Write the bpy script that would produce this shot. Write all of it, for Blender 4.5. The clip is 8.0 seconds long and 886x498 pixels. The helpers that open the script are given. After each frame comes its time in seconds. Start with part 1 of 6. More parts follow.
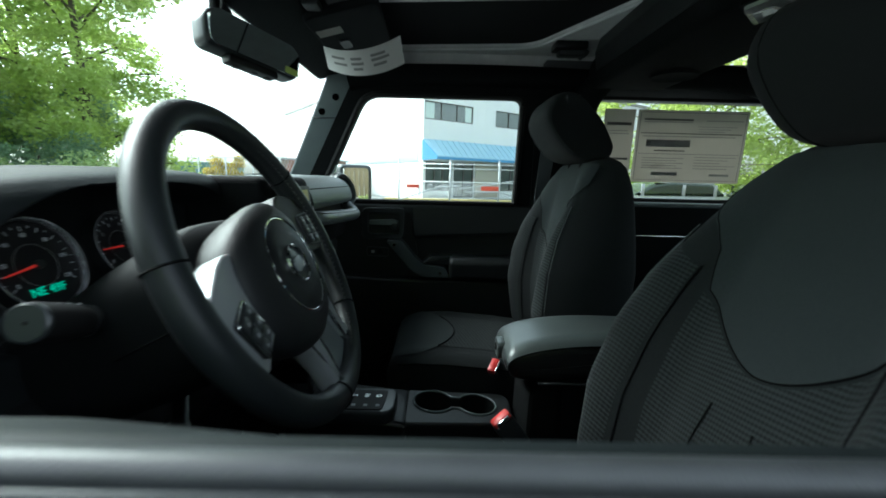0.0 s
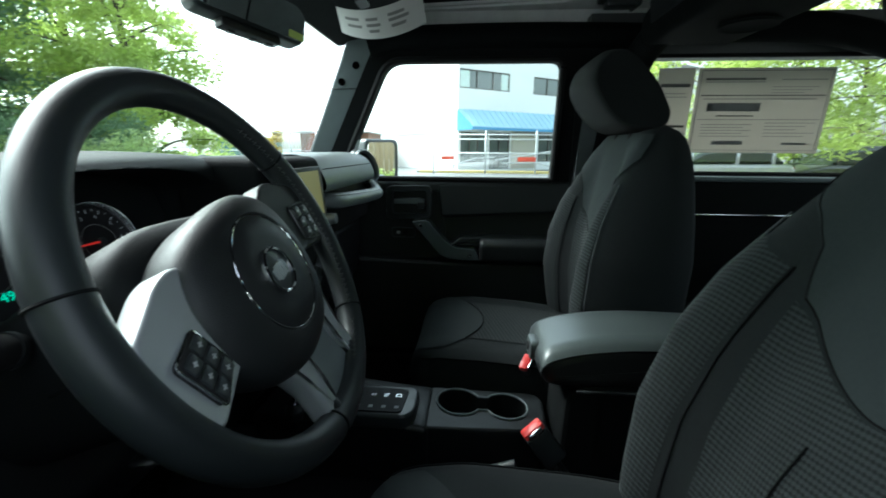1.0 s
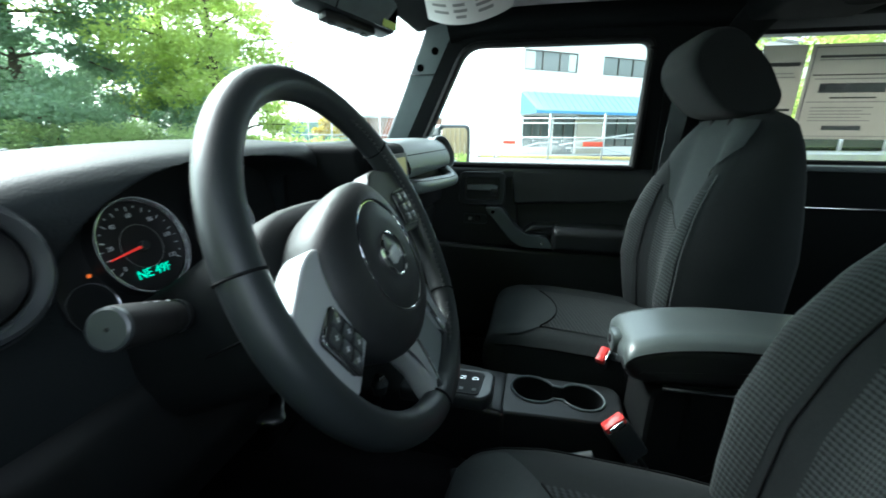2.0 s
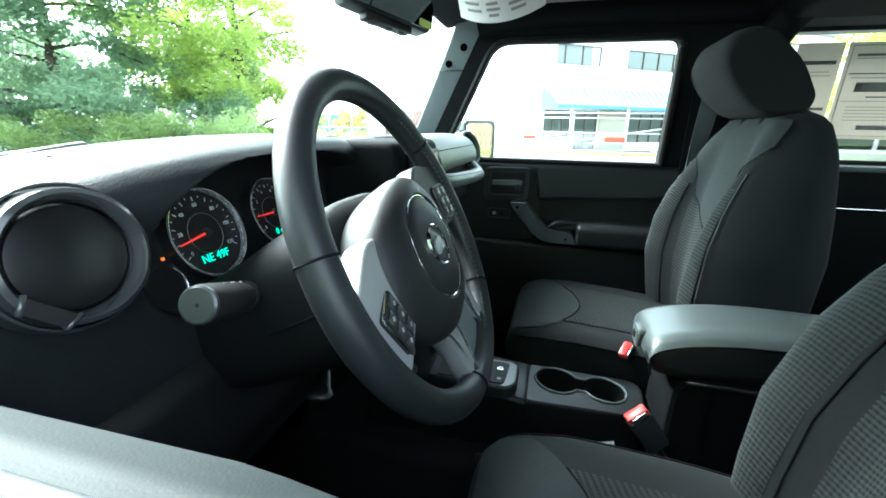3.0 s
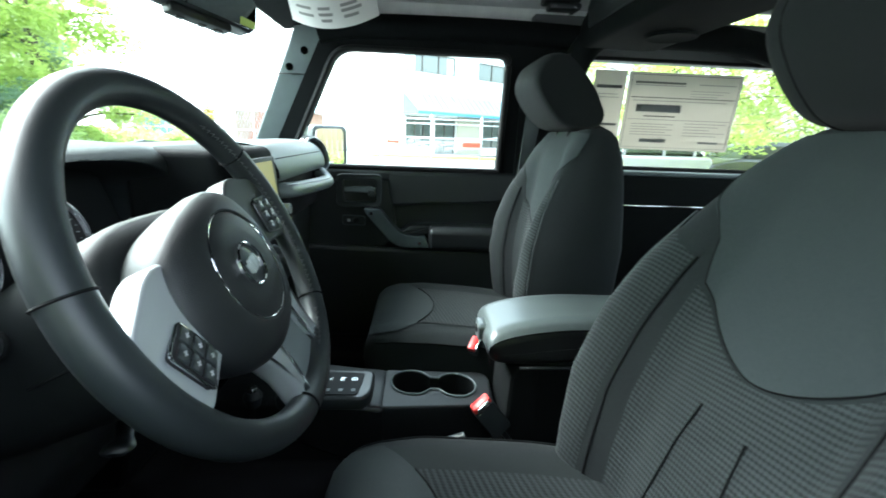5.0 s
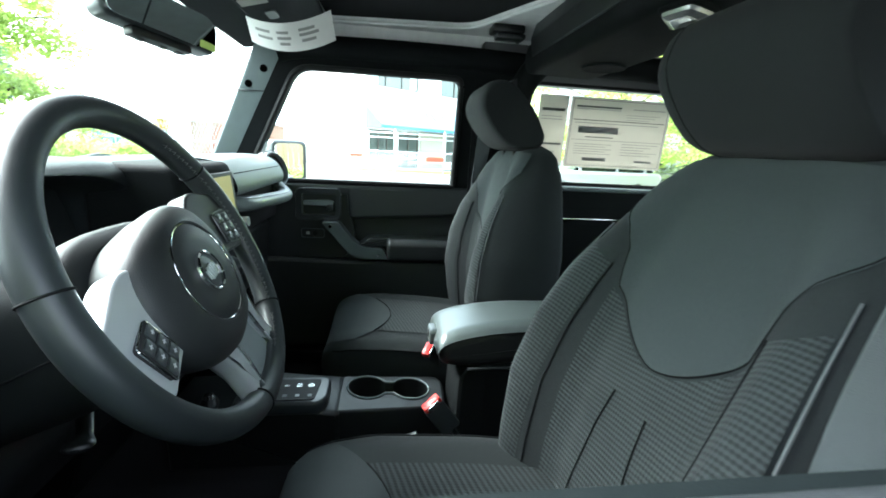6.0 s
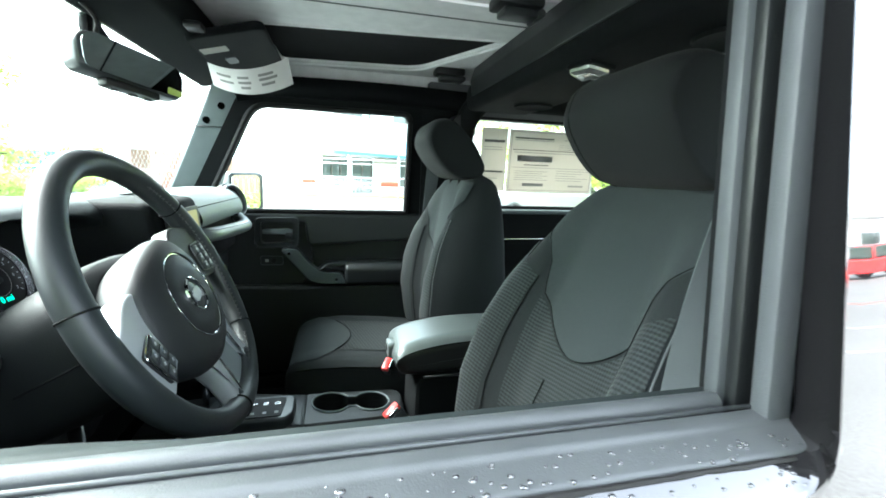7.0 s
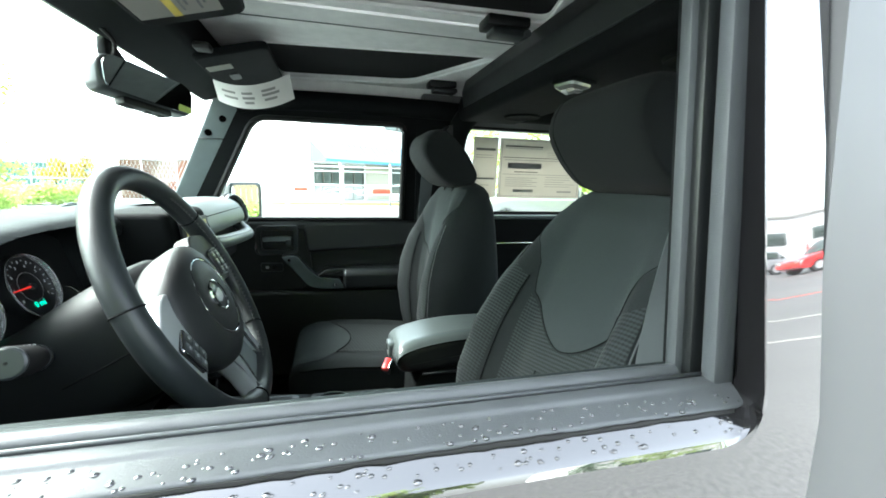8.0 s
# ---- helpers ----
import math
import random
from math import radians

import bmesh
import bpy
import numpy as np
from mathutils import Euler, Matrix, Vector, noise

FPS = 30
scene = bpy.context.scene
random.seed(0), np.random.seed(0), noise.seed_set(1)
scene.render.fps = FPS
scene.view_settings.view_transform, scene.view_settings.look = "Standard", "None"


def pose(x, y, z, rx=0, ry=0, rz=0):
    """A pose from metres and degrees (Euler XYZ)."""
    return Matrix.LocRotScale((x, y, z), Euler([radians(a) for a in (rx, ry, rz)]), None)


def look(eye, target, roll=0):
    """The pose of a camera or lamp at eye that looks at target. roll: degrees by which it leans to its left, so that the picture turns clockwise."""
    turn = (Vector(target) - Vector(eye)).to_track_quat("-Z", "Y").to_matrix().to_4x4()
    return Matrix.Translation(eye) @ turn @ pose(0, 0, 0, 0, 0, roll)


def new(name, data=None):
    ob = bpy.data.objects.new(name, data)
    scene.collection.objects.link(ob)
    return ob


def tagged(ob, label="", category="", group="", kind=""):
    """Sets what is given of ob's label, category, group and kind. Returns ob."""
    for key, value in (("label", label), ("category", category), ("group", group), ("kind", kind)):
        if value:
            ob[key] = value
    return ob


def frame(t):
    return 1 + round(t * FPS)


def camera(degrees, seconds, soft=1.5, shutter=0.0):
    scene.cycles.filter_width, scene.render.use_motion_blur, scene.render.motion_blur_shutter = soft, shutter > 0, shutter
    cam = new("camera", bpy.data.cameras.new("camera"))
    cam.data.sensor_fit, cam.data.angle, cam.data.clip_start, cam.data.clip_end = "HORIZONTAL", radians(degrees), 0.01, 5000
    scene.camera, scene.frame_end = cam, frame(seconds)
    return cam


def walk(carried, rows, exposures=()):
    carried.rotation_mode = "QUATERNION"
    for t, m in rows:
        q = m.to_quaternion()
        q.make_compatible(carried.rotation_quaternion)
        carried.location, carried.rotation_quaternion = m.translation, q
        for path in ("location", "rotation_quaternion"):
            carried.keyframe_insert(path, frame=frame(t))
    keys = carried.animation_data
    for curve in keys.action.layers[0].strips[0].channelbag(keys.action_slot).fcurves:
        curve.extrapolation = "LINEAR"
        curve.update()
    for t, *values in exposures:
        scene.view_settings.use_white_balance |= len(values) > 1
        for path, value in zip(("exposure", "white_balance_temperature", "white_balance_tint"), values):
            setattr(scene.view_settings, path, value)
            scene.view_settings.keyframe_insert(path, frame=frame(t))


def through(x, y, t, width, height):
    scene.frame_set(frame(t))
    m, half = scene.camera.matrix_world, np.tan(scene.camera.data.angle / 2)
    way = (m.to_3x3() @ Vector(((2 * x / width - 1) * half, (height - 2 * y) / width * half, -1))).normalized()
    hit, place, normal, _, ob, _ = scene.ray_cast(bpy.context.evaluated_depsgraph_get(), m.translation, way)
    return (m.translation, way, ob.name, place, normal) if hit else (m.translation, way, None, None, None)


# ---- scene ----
cam = camera(92.7, 8.0, 1.7, 0.5)
PATH = [
    (0, (0.099, -0.836, 1.319), (0.116, 1.137, 0.992), 1.4),
    (0.5, (0.122, -0.745, 1.324), (0.126, 1.218, 0.94), 0.6),
    (1, (0.118, -0.728, 1.33), (-0.029, 1.213, 0.872), 0.4),
    (1.5, (0.1, -0.733, 1.334), (-0.196, 1.184, 0.848), 0.1),
    (2, (0.071, -0.744, 1.335), (-0.338, 1.141, 0.807), 0.4),
    (2.2, (0.061, -0.751, 1.335), (-0.386, 1.123, 0.798), 0.7),
    (3.3, (0.052, -0.782, 1.344), (-0.431, 1.076, 0.786), 1.0),
    (3.5, (0.059, -0.781, 1.346), (-0.389, 1.089, 0.796), 1.2),
    (4, (0.076, -0.771, 1.347), (-0.225, 1.132, 0.807), 1.2),
    (4.5, (0.089, -0.764, 1.351), (-0.021, 1.161, 0.819), 1.9),
    (5, (0.103, -0.77, 1.35), (0.215, 1.157, 0.828), 2.2),
    (5.2, (0.108, -0.778, 1.353), (0.279, 1.148, 0.845), 2.6),
    (6.3, (0.126, -0.867, 1.365), (0.465, 1.058, 0.941), 2.6),
    (6.5, (0.122, -0.892, 1.37), (0.521, 1.027, 0.972), 2.2),
    (7, (0.117, -0.942, 1.378), (0.591, 0.972, 1.04), 2.0),
    (7.5, (0.109, -0.972, 1.38), (0.62, 0.935, 1.062), 2.2),
    (8, (0.094, -0.999, 1.382), (0.602, 0.911, 1.074), 1.3),
]
walk(cam, [(t, look(eye, target, roll)) for t, eye, target, roll in PATH],
     exposures=[(0.0, 2.3, 5850, 2), (1.0, 2.7, 5850, 2), (2.2, 3.5, 5800, 2), (3.3, 4.2, 5800, 2), (5.0, 4.15, 5850, 3), (6.5, 4.42, 5950, 4), (7.0, 4.52, 6050, 4), (8.0, 4.17, 6150, 4)])

# ---- world and light ----
SUN_EL, SUN_AZ = radians(40), radians(-68)
world = bpy.data.worlds.new("overcast_sky")
scene.world = world
world.use_nodes = True
wn, wl = world.node_tree.nodes, world.node_tree.links
wn.clear()
sky = wn.new("ShaderNodeTexSky")
sky.sky_type = "NISHITA"
sky.sun_disc = False
sky.sun_elevation, sky.sun_rotation = SUN_EL, SUN_AZ
sky.air_density, sky.dust_density = 1.0, 4.0
soft = wn.new("ShaderNodeHueSaturation")
soft.inputs["Saturation"].default_value = 0.3
bg = wn.new("ShaderNodeBackground")
bg.inputs["Strength"].default_value = 0.125
wo = wn.new("ShaderNodeOutputWorld")
wl.new(sky.outputs[0], soft.inputs["Color"])
wl.new(soft.outputs[0], bg.inputs["Color"])
wl.new(bg.outputs[0], wo.inputs["Surface"])

sun_data = bpy.data.lights.new("sun", "SUN")
sun_data.energy, sun_data.angle, sun_data.color = 1.35, radians(35), (1.0, 0.97, 0.93)
sun = new("sun", sun_data)
sun_dir = Vector((math.sin(SUN_AZ) * math.cos(SUN_EL), math.cos(SUN_AZ) * math.cos(SUN_EL), math.sin(SUN_EL)))
sun.matrix_world = look(sun_dir * 50, (0, 0, 0))


# ---- materials ----
def material(name, color, rough=0.5, metal=0.0, vary=0.15, scale=30.0, grain=0.0, grain_scale=600.0, coat=0.0, spec=0.5,
             stain=0.0, stain_scale=3.0, island=False, rough_vary=0.1, sheen=0.0):
    """A surface with two scales of variation in colour and gloss and a fine relief."""
    m = bpy.data.materials.new(name)
    m.use_nodes = True
    n, l = m.node_tree.nodes, m.node_tree.links
    b = n["Principled BSDF"]
    b.inputs["Metallic"].default_value = metal
    b.inputs["Coat Weight"].default_value = coat
    b.inputs["Coat Roughness"].default_value = 0.02
    b.inputs["Coat IOR"].default_value = 2.0
    b.inputs["Specular IOR Level"].default_value = spec
    b.inputs["Sheen Weight"].default_value = sheen
    co = n.new("ShaderNodeTexCoord")
    fine = n.new("ShaderNodeTexNoise")
    fine.inputs["Scale"].default_value, fine.inputs["Detail"].default_value = scale, 5
    wide = n.new("ShaderNodeTexNoise")
    wide.inputs["Scale"].default_value, wide.inputs["Detail"].default_value = stain_scale, 3
    l.new(co.outputs["Object"], fine.inputs["Vector"])
    l.new(co.outputs["Object"], wide.inputs["Vector"])
    mix = n.new("ShaderNodeMath")
    mix.operation = "MULTIPLY_ADD"
    mix.inputs[1].default_value = vary * 2
    mix.inputs[2].default_value = 1 - vary
    l.new(fine.outputs["Fac"], mix.inputs[0])
    mix2 = n.new("ShaderNodeMath")
    mix2.operation = "MULTIPLY_ADD"
    mix2.inputs[1].default_value = stain * 2
    mix2.inputs[2].default_value = 1 - stain
    l.new(wide.outputs["Fac"], mix2.inputs[0])
    both = n.new("ShaderNodeMath")
    both.operation = "MULTIPLY"
    l.new(mix.outputs[0], both.inputs[0])
    l.new(mix2.outputs[0], both.inputs[1])
    last = both
    if island:
        geo = n.new("ShaderNodeNewGeometry")
        mi = n.new("ShaderNodeMath")
        mi.operation = "MULTIPLY_ADD"
        mi.inputs[1].default_value, mi.inputs[2].default_value = 0.5, 0.75
        l.new(geo.outputs["Random Per Island"], mi.inputs[0])
        m3 = n.new("ShaderNodeMath")
        m3.operation = "MULTIPLY"
        l.new(both.outputs[0], m3.inputs[0])
        l.new(mi.outputs[0], m3.inputs[1])
        last = m3
    col = n.new("ShaderNodeVectorMath")
    col.operation = "SCALE"
    col.inputs[0].default_value = color
    l.new(last.outputs[0], col.inputs["Scale"])
    l.new(col.outputs[0], b.inputs["Base Color"])
    rv = n.new("ShaderNodeMath")
    rv.operation = "MULTIPLY_ADD"
    rv.inputs[1].default_value, rv.inputs[2].default_value = rough_vary, rough - rough_vary / 2
    l.new(fine.outputs["Fac"], rv.inputs[0])
    l.new(rv.outputs[0], b.inputs["Roughness"])
    if grain:
        g = n.new("ShaderNodeTexNoise")
        g.inputs["Scale"].default_value, g.inputs["Detail"].default_value = grain_scale, 2
        l.new(co.outputs["Object"], g.inputs["Vector"])
        bump = n.new("ShaderNodeBump")
        bump.inputs["Strength"].default_value, bump.inputs["Distance"].default_value = grain, 0.001
        l.new(g.outputs["Fac"], bump.inputs["Height"])
        l.new(bump.outputs[0], b.inputs["Normal"])
    return m


def knit(name, color, pitch_y, pitch_z, slope):
    """Ribbed mesh cloth: rows of raised loops with dark holes between them."""
    m = material(name, color, 0.85, vary=0.1, scale=80, sheen=0.03, spec=0.2)
    n, l = m.node_tree.nodes, m.node_tree.links
    b = n["Principled BSDF"]
    co = n.new("ShaderNodeTexCoord")
    sep = n.new("ShaderNodeSeparateXYZ")
    l.new(co.outputs["Object"], sep.inputs[0])

    def wave(source, pitch, shift=None, amount=0.0):
        a = n.new("ShaderNodeMath")
        a.operation = "MULTIPLY"
        a.inputs[1].default_value = 2 * math.pi / pitch
        l.new(source, a.inputs[0])
        out = a
        if shift is not None:
            s = n.new("ShaderNodeMath")
            s.operation = "MULTIPLY_ADD"
            s.inputs[1].default_value = amount
            l.new(shift, s.inputs[0])
            l.new(a.outputs[0], s.inputs[2])
            out = s
        w = n.new("ShaderNodeMath")
        w.operation = "SINE"
        l.new(out.outputs[0], w.inputs[0])
        return w.outputs[0]

    rows = n.new("ShaderNodeVectorMath")
    rows.operation = "DOT_PRODUCT"
    rows.inputs[1].default_value = (0.9, slope, 1.0)
    l.new(co.outputs["Object"], rows.inputs[0])
    wz = wave(rows.outputs["Value"], pitch_z)
    wy = wave(sep.outputs["Y"], pitch_y)
    add2 = n.new("ShaderNodeMath")
    add2.operation = "MULTIPLY_ADD"
    add2.inputs[1].default_value = 0.4
    l.new(wy, add2.inputs[0])
    l.new(wz, add2.inputs[2])
    ramp = n.new("ShaderNodeMapRange")
    ramp.inputs["From Min"].default_value, ramp.inputs["From Max"].default_value = -1.1, 0.8
    ramp.inputs["To Min"].default_value, ramp.inputs["To Max"].default_value = 0.38, 1.12
    l.new(add2.outputs[0], ramp.inputs["Value"])
    old = b.inputs["Base Color"].links[0].from_socket
    sc = n.new("ShaderNodeVectorMath")
    sc.operation = "SCALE"
    l.new(old, sc.inputs[0])
    l.new(ramp.outputs[0], sc.inputs["Scale"])
    l.new(sc.outputs[0], b.inputs["Base Color"])
    bump = n.new("ShaderNodeBump")
    bump.inputs["Strength"].default_value, bump.inputs["Distance"].default_value = 0.7, 0.0015
    l.new(ramp.outputs[0], bump.inputs["Height"])
    l.new(bump.outputs[0], b.inputs["Normal"])
    return m


def leaf_material(name, color, through):
    """Leaves: matt above, and light shines through them."""
    m = material(name, color, 0.55, vary=0.25, scale=2, island=True)
    n, l = m.node_tree.nodes, m.node_tree.links
    tl = n.new("ShaderNodeBsdfTranslucent")
    tl.inputs["Color"].default_value = (*through, 1)
    mx = n.new("ShaderNodeMixShader")
    mx.inputs[0].default_value = 0.5
    out = n["Material Output"]
    l.new(n["Principled BSDF"].outputs[0], mx.inputs[1])
    l.new(tl.outputs[0], mx.inputs[2])
    l.new(mx.outputs[0], out.inputs["Surface"])
    return m


def sheer(m, color, share):
    """Lets light shine through a thin material."""
    n, l = m.node_tree.nodes, m.node_tree.links
    tl = n.new("ShaderNodeBsdfTranslucent")
    tl.inputs["Color"].default_value = (*color, 1)
    mx = n.new("ShaderNodeMixShader")
    mx.inputs[0].default_value = share
    l.new(n["Principled BSDF"].outputs[0], mx.inputs[1])
    l.new(tl.outputs[0], mx.inputs[2])
    l.new(mx.outputs[0], n["Material Output"].inputs["Surface"])
    return m


def glow(name, color, strength):
    m = bpy.data.materials.new(name)
    m.use_nodes = True
    b = m.node_tree.nodes["Principled BSDF"]
    b.inputs["Base Color"].default_value = (*color, 1)
    b.inputs["Emission Color"].default_value = (*color, 1)
    b.inputs["Emission Strength"].default_value = strength
    return m


def pane_material(name, tint, gloss=1.0):
    """Thin glass: clear, with a mirror sheen that grows at a slant."""
    m = bpy.data.materials.new(name)
    m.use_nodes = True
    n, l = m.node_tree.nodes, m.node_tree.links
    n.clear()
    out = n.new("ShaderNodeOutputMaterial")
    tr = n.new("ShaderNodeBsdfTransparent")
    tr.inputs["Color"].default_value = (*tint, 1)
    gl = n.new("ShaderNodeBsdfGlossy")
    gl.inputs["Roughness"].default_value = 0.01
    lw = n.new("ShaderNodeLayerWeight")
    lw.inputs["Blend"].default_value = 0.5
    pw = n.new("ShaderNodeMath")
    pw.operation = "POWER"
    pw.inputs[1].default_value = 4.5
    fr = n.new("ShaderNodeMath")
    fr.operation = "MULTIPLY_ADD"
    fr.inputs[1].default_value, fr.inputs[2].default_value = 0.7 * gloss, 0.03 * gloss
    l.new(lw.outputs["Facing"], pw.inputs[0])
    l.new(pw.outputs[0], fr.inputs[0])
    mx = n.new("ShaderNodeMixShader")
    l.new(fr.outputs[0], mx.inputs[0])
    l.new(tr.outputs[0], mx.inputs[1])
    l.new(gl.outputs[0], mx.inputs[2])
    l.new(mx.outputs[0], out.inputs[0])
    return m


PLASTIC = material("black_plastic", (0.0077, 0.0092, 0.0096), 0.40, grain=0.25, grain_scale=900, vary=0.12, spec=0.5)
PLASTIC_SMOOTH = material("satin_black_plastic", (0.0270, 0.032, 0.0335), 0.3, grain=0.05, vary=0.1, spec=0.6)
SHROUD = material("column_shroud_plastic", (0.0075, 0.009, 0.0094), 0.6, grain=0.3, grain_scale=900, vary=0.12, spec=0.2)
DASH_VINYL = material("dash_vinyl", (0.016, 0.0195, 0.0205), 0.58, grain=0.55, grain_scale=400, vary=0.1, stain=0.08, spec=0.12)
COVER_VINYL = material("airbag_cover_vinyl", (0.105, 0.126, 0.128), 0.48, grain=0.4, grain_scale=500, vary=0.1, stain=0.08, spec=0.6)
GREY_TRIM = material("grey_dash_trim", (0.15, 0.172, 0.175), 0.42, grain=0.25, grain_scale=600, vary=0.1, spec=0.6)
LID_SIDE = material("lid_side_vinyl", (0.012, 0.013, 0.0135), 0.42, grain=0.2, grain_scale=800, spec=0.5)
# two-tone lid; the windshield sheen on its top is also put into this colour
LID_VINYL = material("sheen_toned_lid_vinyl", (0.066, 0.080, 0.080), 0.32, grain=0.15, grain_scale=800, stain=0.08, spec=0.6)
DOOR_TRIM = material("black_door_trim", (0.023, 0.0268, 0.0274), 0.42, grain=0.25, grain_scale=900, vary=0.12, stain=0.06, spec=0.5)
DOOR_PAD = material("door_pad_vinyl", (0.014, 0.0185, 0.0187), 0.6, grain=0.16, grain_scale=700, stain=0.1, spec=0.18)
LEATHER = material("black_leather", (0.0155, 0.0195, 0.0205), 0.42, grain=0.16, grain_scale=1400, vary=0.12, spec=0.38)
HUB_VINYL = material("hub_vinyl", (0.0085, 0.0102, 0.0108), 0.52, grain=0.3, grain_scale=1000, spec=0.45)
SILVER = material("satin_grey_trim", (0.43, 0.46, 0.465), 0.34, metal=0.45, vary=0.08)
CHROME = material("chrome", (0.75, 0.76, 0.77), 0.1, metal=1.0, vary=0.03)
GAUGE_RIM = material("bright_gauge_rim", (0.78, 0.80, 0.81), 0.2, metal=0.75, vary=0.05)
GLOSS_BLACK = material("gloss_black_plastic", (0.006, 0.0065, 0.007), 0.30, vary=0.05, spec=0.4)
VENT_RING = material("vent_ring_black", (0.038, 0.042, 0.044), 0.16, metal=0.0, spec=0.8, vary=0.1)
CLOTH = material("grey_seat_cloth", (0.028, 0.034, 0.0352), 0.9, grain=0.5, grain_scale=1500, vary=0.18, scale=250, stain=0.08, sheen=0.03, spec=0.2)
# the seat cloth again, with shade under the roof put into its colour
CLOTH_SHADE = material("shade_toned_headrest_cloth", (0.0105, 0.0125, 0.013), 0.9, grain=0.5, grain_scale=1500, vary=0.18, scale=250, stain=0.08, sheen=0.03, spec=0.2)
CLOTH_DARK = material("dark_seat_cloth", (0.0155, 0.0182, 0.019), 0.92, grain=0.5, grain_scale=1500, vary=0.18, scale=250, sheen=0.02, spec=0.15)
KNIT = knit("ribbed_mesh_cloth", (0.024, 0.0288, 0.0297), 0.0052, 0.0085, 0.22)
SEAM = material("sunk_seam", (0.006, 0.0065, 0.007), 0.9, spec=0.1)
PIPING = material("seam_piping", (0.06, 0.068, 0.07), 0.7, vary=0.1)
STITCH_DARK = material("dark_grey_stitching", (0.07, 0.07, 0.07), 0.7)
SPOKE_PANEL = material("satin_dark_grey_panel", (0.19, 0.22, 0.22), 0.36, metal=0.15, vary=0.08)
STITCH = material("grey_stitching", (0.2, 0.2, 0.2), 0.7)
RED = material("red_release_button", (0.75, 0.045, 0.04), 0.35, vary=0.05)
BELT = material("grey_belt_webbing", (0.0612, 0.073, 0.075), 0.75, grain=0.6, grain_scale=900, vary=0.1)
HEADLINER = material("light_headliner", (0.83, 0.835, 0.825), 0.9, grain=0.3, grain_scale=800, stain=0.08)
LINER_DARK = material("dark_headliner_inset", (0.02, 0.02, 0.021), 0.95, grain=0.4, grain_scale=900, spec=0.1)
PAD_BLACK = material("padded_black_foam", (0.0054, 0.0064, 0.0068), 0.8, grain=0.4, grain_scale=500, spec=0.12)
CARPET = material("black_carpet", (0.018, 0.018, 0.019), 1.0, grain=1.0, grain_scale=900, spec=0.1)
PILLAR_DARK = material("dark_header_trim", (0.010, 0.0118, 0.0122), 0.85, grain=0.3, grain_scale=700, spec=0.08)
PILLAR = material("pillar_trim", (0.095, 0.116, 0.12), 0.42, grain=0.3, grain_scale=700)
RUBBER = material("weather_rubber", (0.050, 0.055, 0.058), 0.45, grain=0.2, grain_scale=700, vary=0.15, stain=0.2, stain_scale=25, spec=0.6)
RUBBER_BLACK = material("black_rubber", (0.012, 0.012, 0.012), 0.6, spec=0.2)
CHANNEL = material("window_run_rubber", (0.052, 0.058, 0.062), 0.5, grain=0.2, grain_scale=700, spec=0.4)
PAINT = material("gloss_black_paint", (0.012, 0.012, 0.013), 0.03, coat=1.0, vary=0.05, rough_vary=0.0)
# door paint without coat; a dark reflection is put into the colour
PAINT_FLANGE = material("dark_reflection_black_paint", (0.006, 0.006, 0.0065), 0.07, vary=0.05, spec=0.5)
PAINT_SATIN = material("satin_hardtop", (0.085, 0.088, 0.089), 0.5, vary=0.06)
HOLE_SHADE = material("hole_shade_black", (0.002, 0.002, 0.002), 1.0, spec=0.0)
PAPER = material("white_paper", (0.72, 0.72, 0.7), 0.8, vary=0.05)
PAPER_GREY = material("printed_sheet", (0.5, 0.485, 0.45), 0.7, vary=0.05)
sheer(PAPER_GREY, (0.6, 0.575, 0.52), 0.5)
INK = material("grey_print", (0.27, 0.27, 0.265), 0.8)
INK_DARK = material("dark_print", (0.12, 0.12, 0.12), 0.8)
YELLOW_INK = material("yellow_print", (0.75, 0.6, 0.1), 0.7)
GAUGE_FACE = material("gauge_face", (0.01, 0.01, 0.011), 0.6, vary=0.05)
WHITE_MARK = glow("lit_gauge_mark", (0.42, 0.45, 0.47), 0.016)
PRINT_PALE = material("pale_print", (0.5, 0.51, 0.52), 0.6)
NEEDLE = glow("red_needle", (0.8, 0.04, 0.03), 0.05)
TEAL = glow("teal_display_digits", (0.03, 0.75, 0.45), 0.11)
AMBER = glow("amber_warning_lamp", (1.0, 0.2, 0.03), 0.06)
SCREEN = glow("map_screen", (0.3, 0.27, 0.1), 0.05)
WINDSHIELD = pane_material("windshield_glass", (0.89, 0.96, 0.93), 1.0)
PANE = pane_material("window_glass", (0.89, 0.95, 0.93))
REAR_PANE = pane_material("tinted_window_glass", (0.78, 0.82, 0.79))
MIRROR = material("mirror_glass", (0.8, 0.82, 0.82), 0.01, metal=1.0, vary=0.01, rough_vary=0.0)
MIRROR_DIM = material("dimming_mirror_glass", (0.16, 0.18, 0.18), 0.02, metal=1.0, vary=0.01, rough_vary=0.0)
ASPHALT = material("asphalt", (0.155, 0.154, 0.15), 0.7, grain=1.0, grain_scale=60, vary=0.55, scale=30, stain=0.3, stain_scale=0.4)
LAWN = material("grass_verge", (0.06, 0.1, 0.03), 0.95, vary=0.4, scale=12, stain=0.3)
TAN_WOOD = material("tan_weathered_wood", (0.085, 0.064, 0.032), 0.8, vary=0.25, scale=8, stain=0.2, stain_scale=1.5)
KERB_YELLOW = material("yellow_kerb_paint", (0.62, 0.5, 0.2), 0.7, vary=0.2)
CONCRETE = material("concrete", (0.35, 0.34, 0.32), 0.9, vary=0.2, scale=6)
STUCCO = material("white_stucco", (0.78, 0.78, 0.77), 0.9, vary=0.06, scale=3, stain=0.06, stain_scale=0.3)
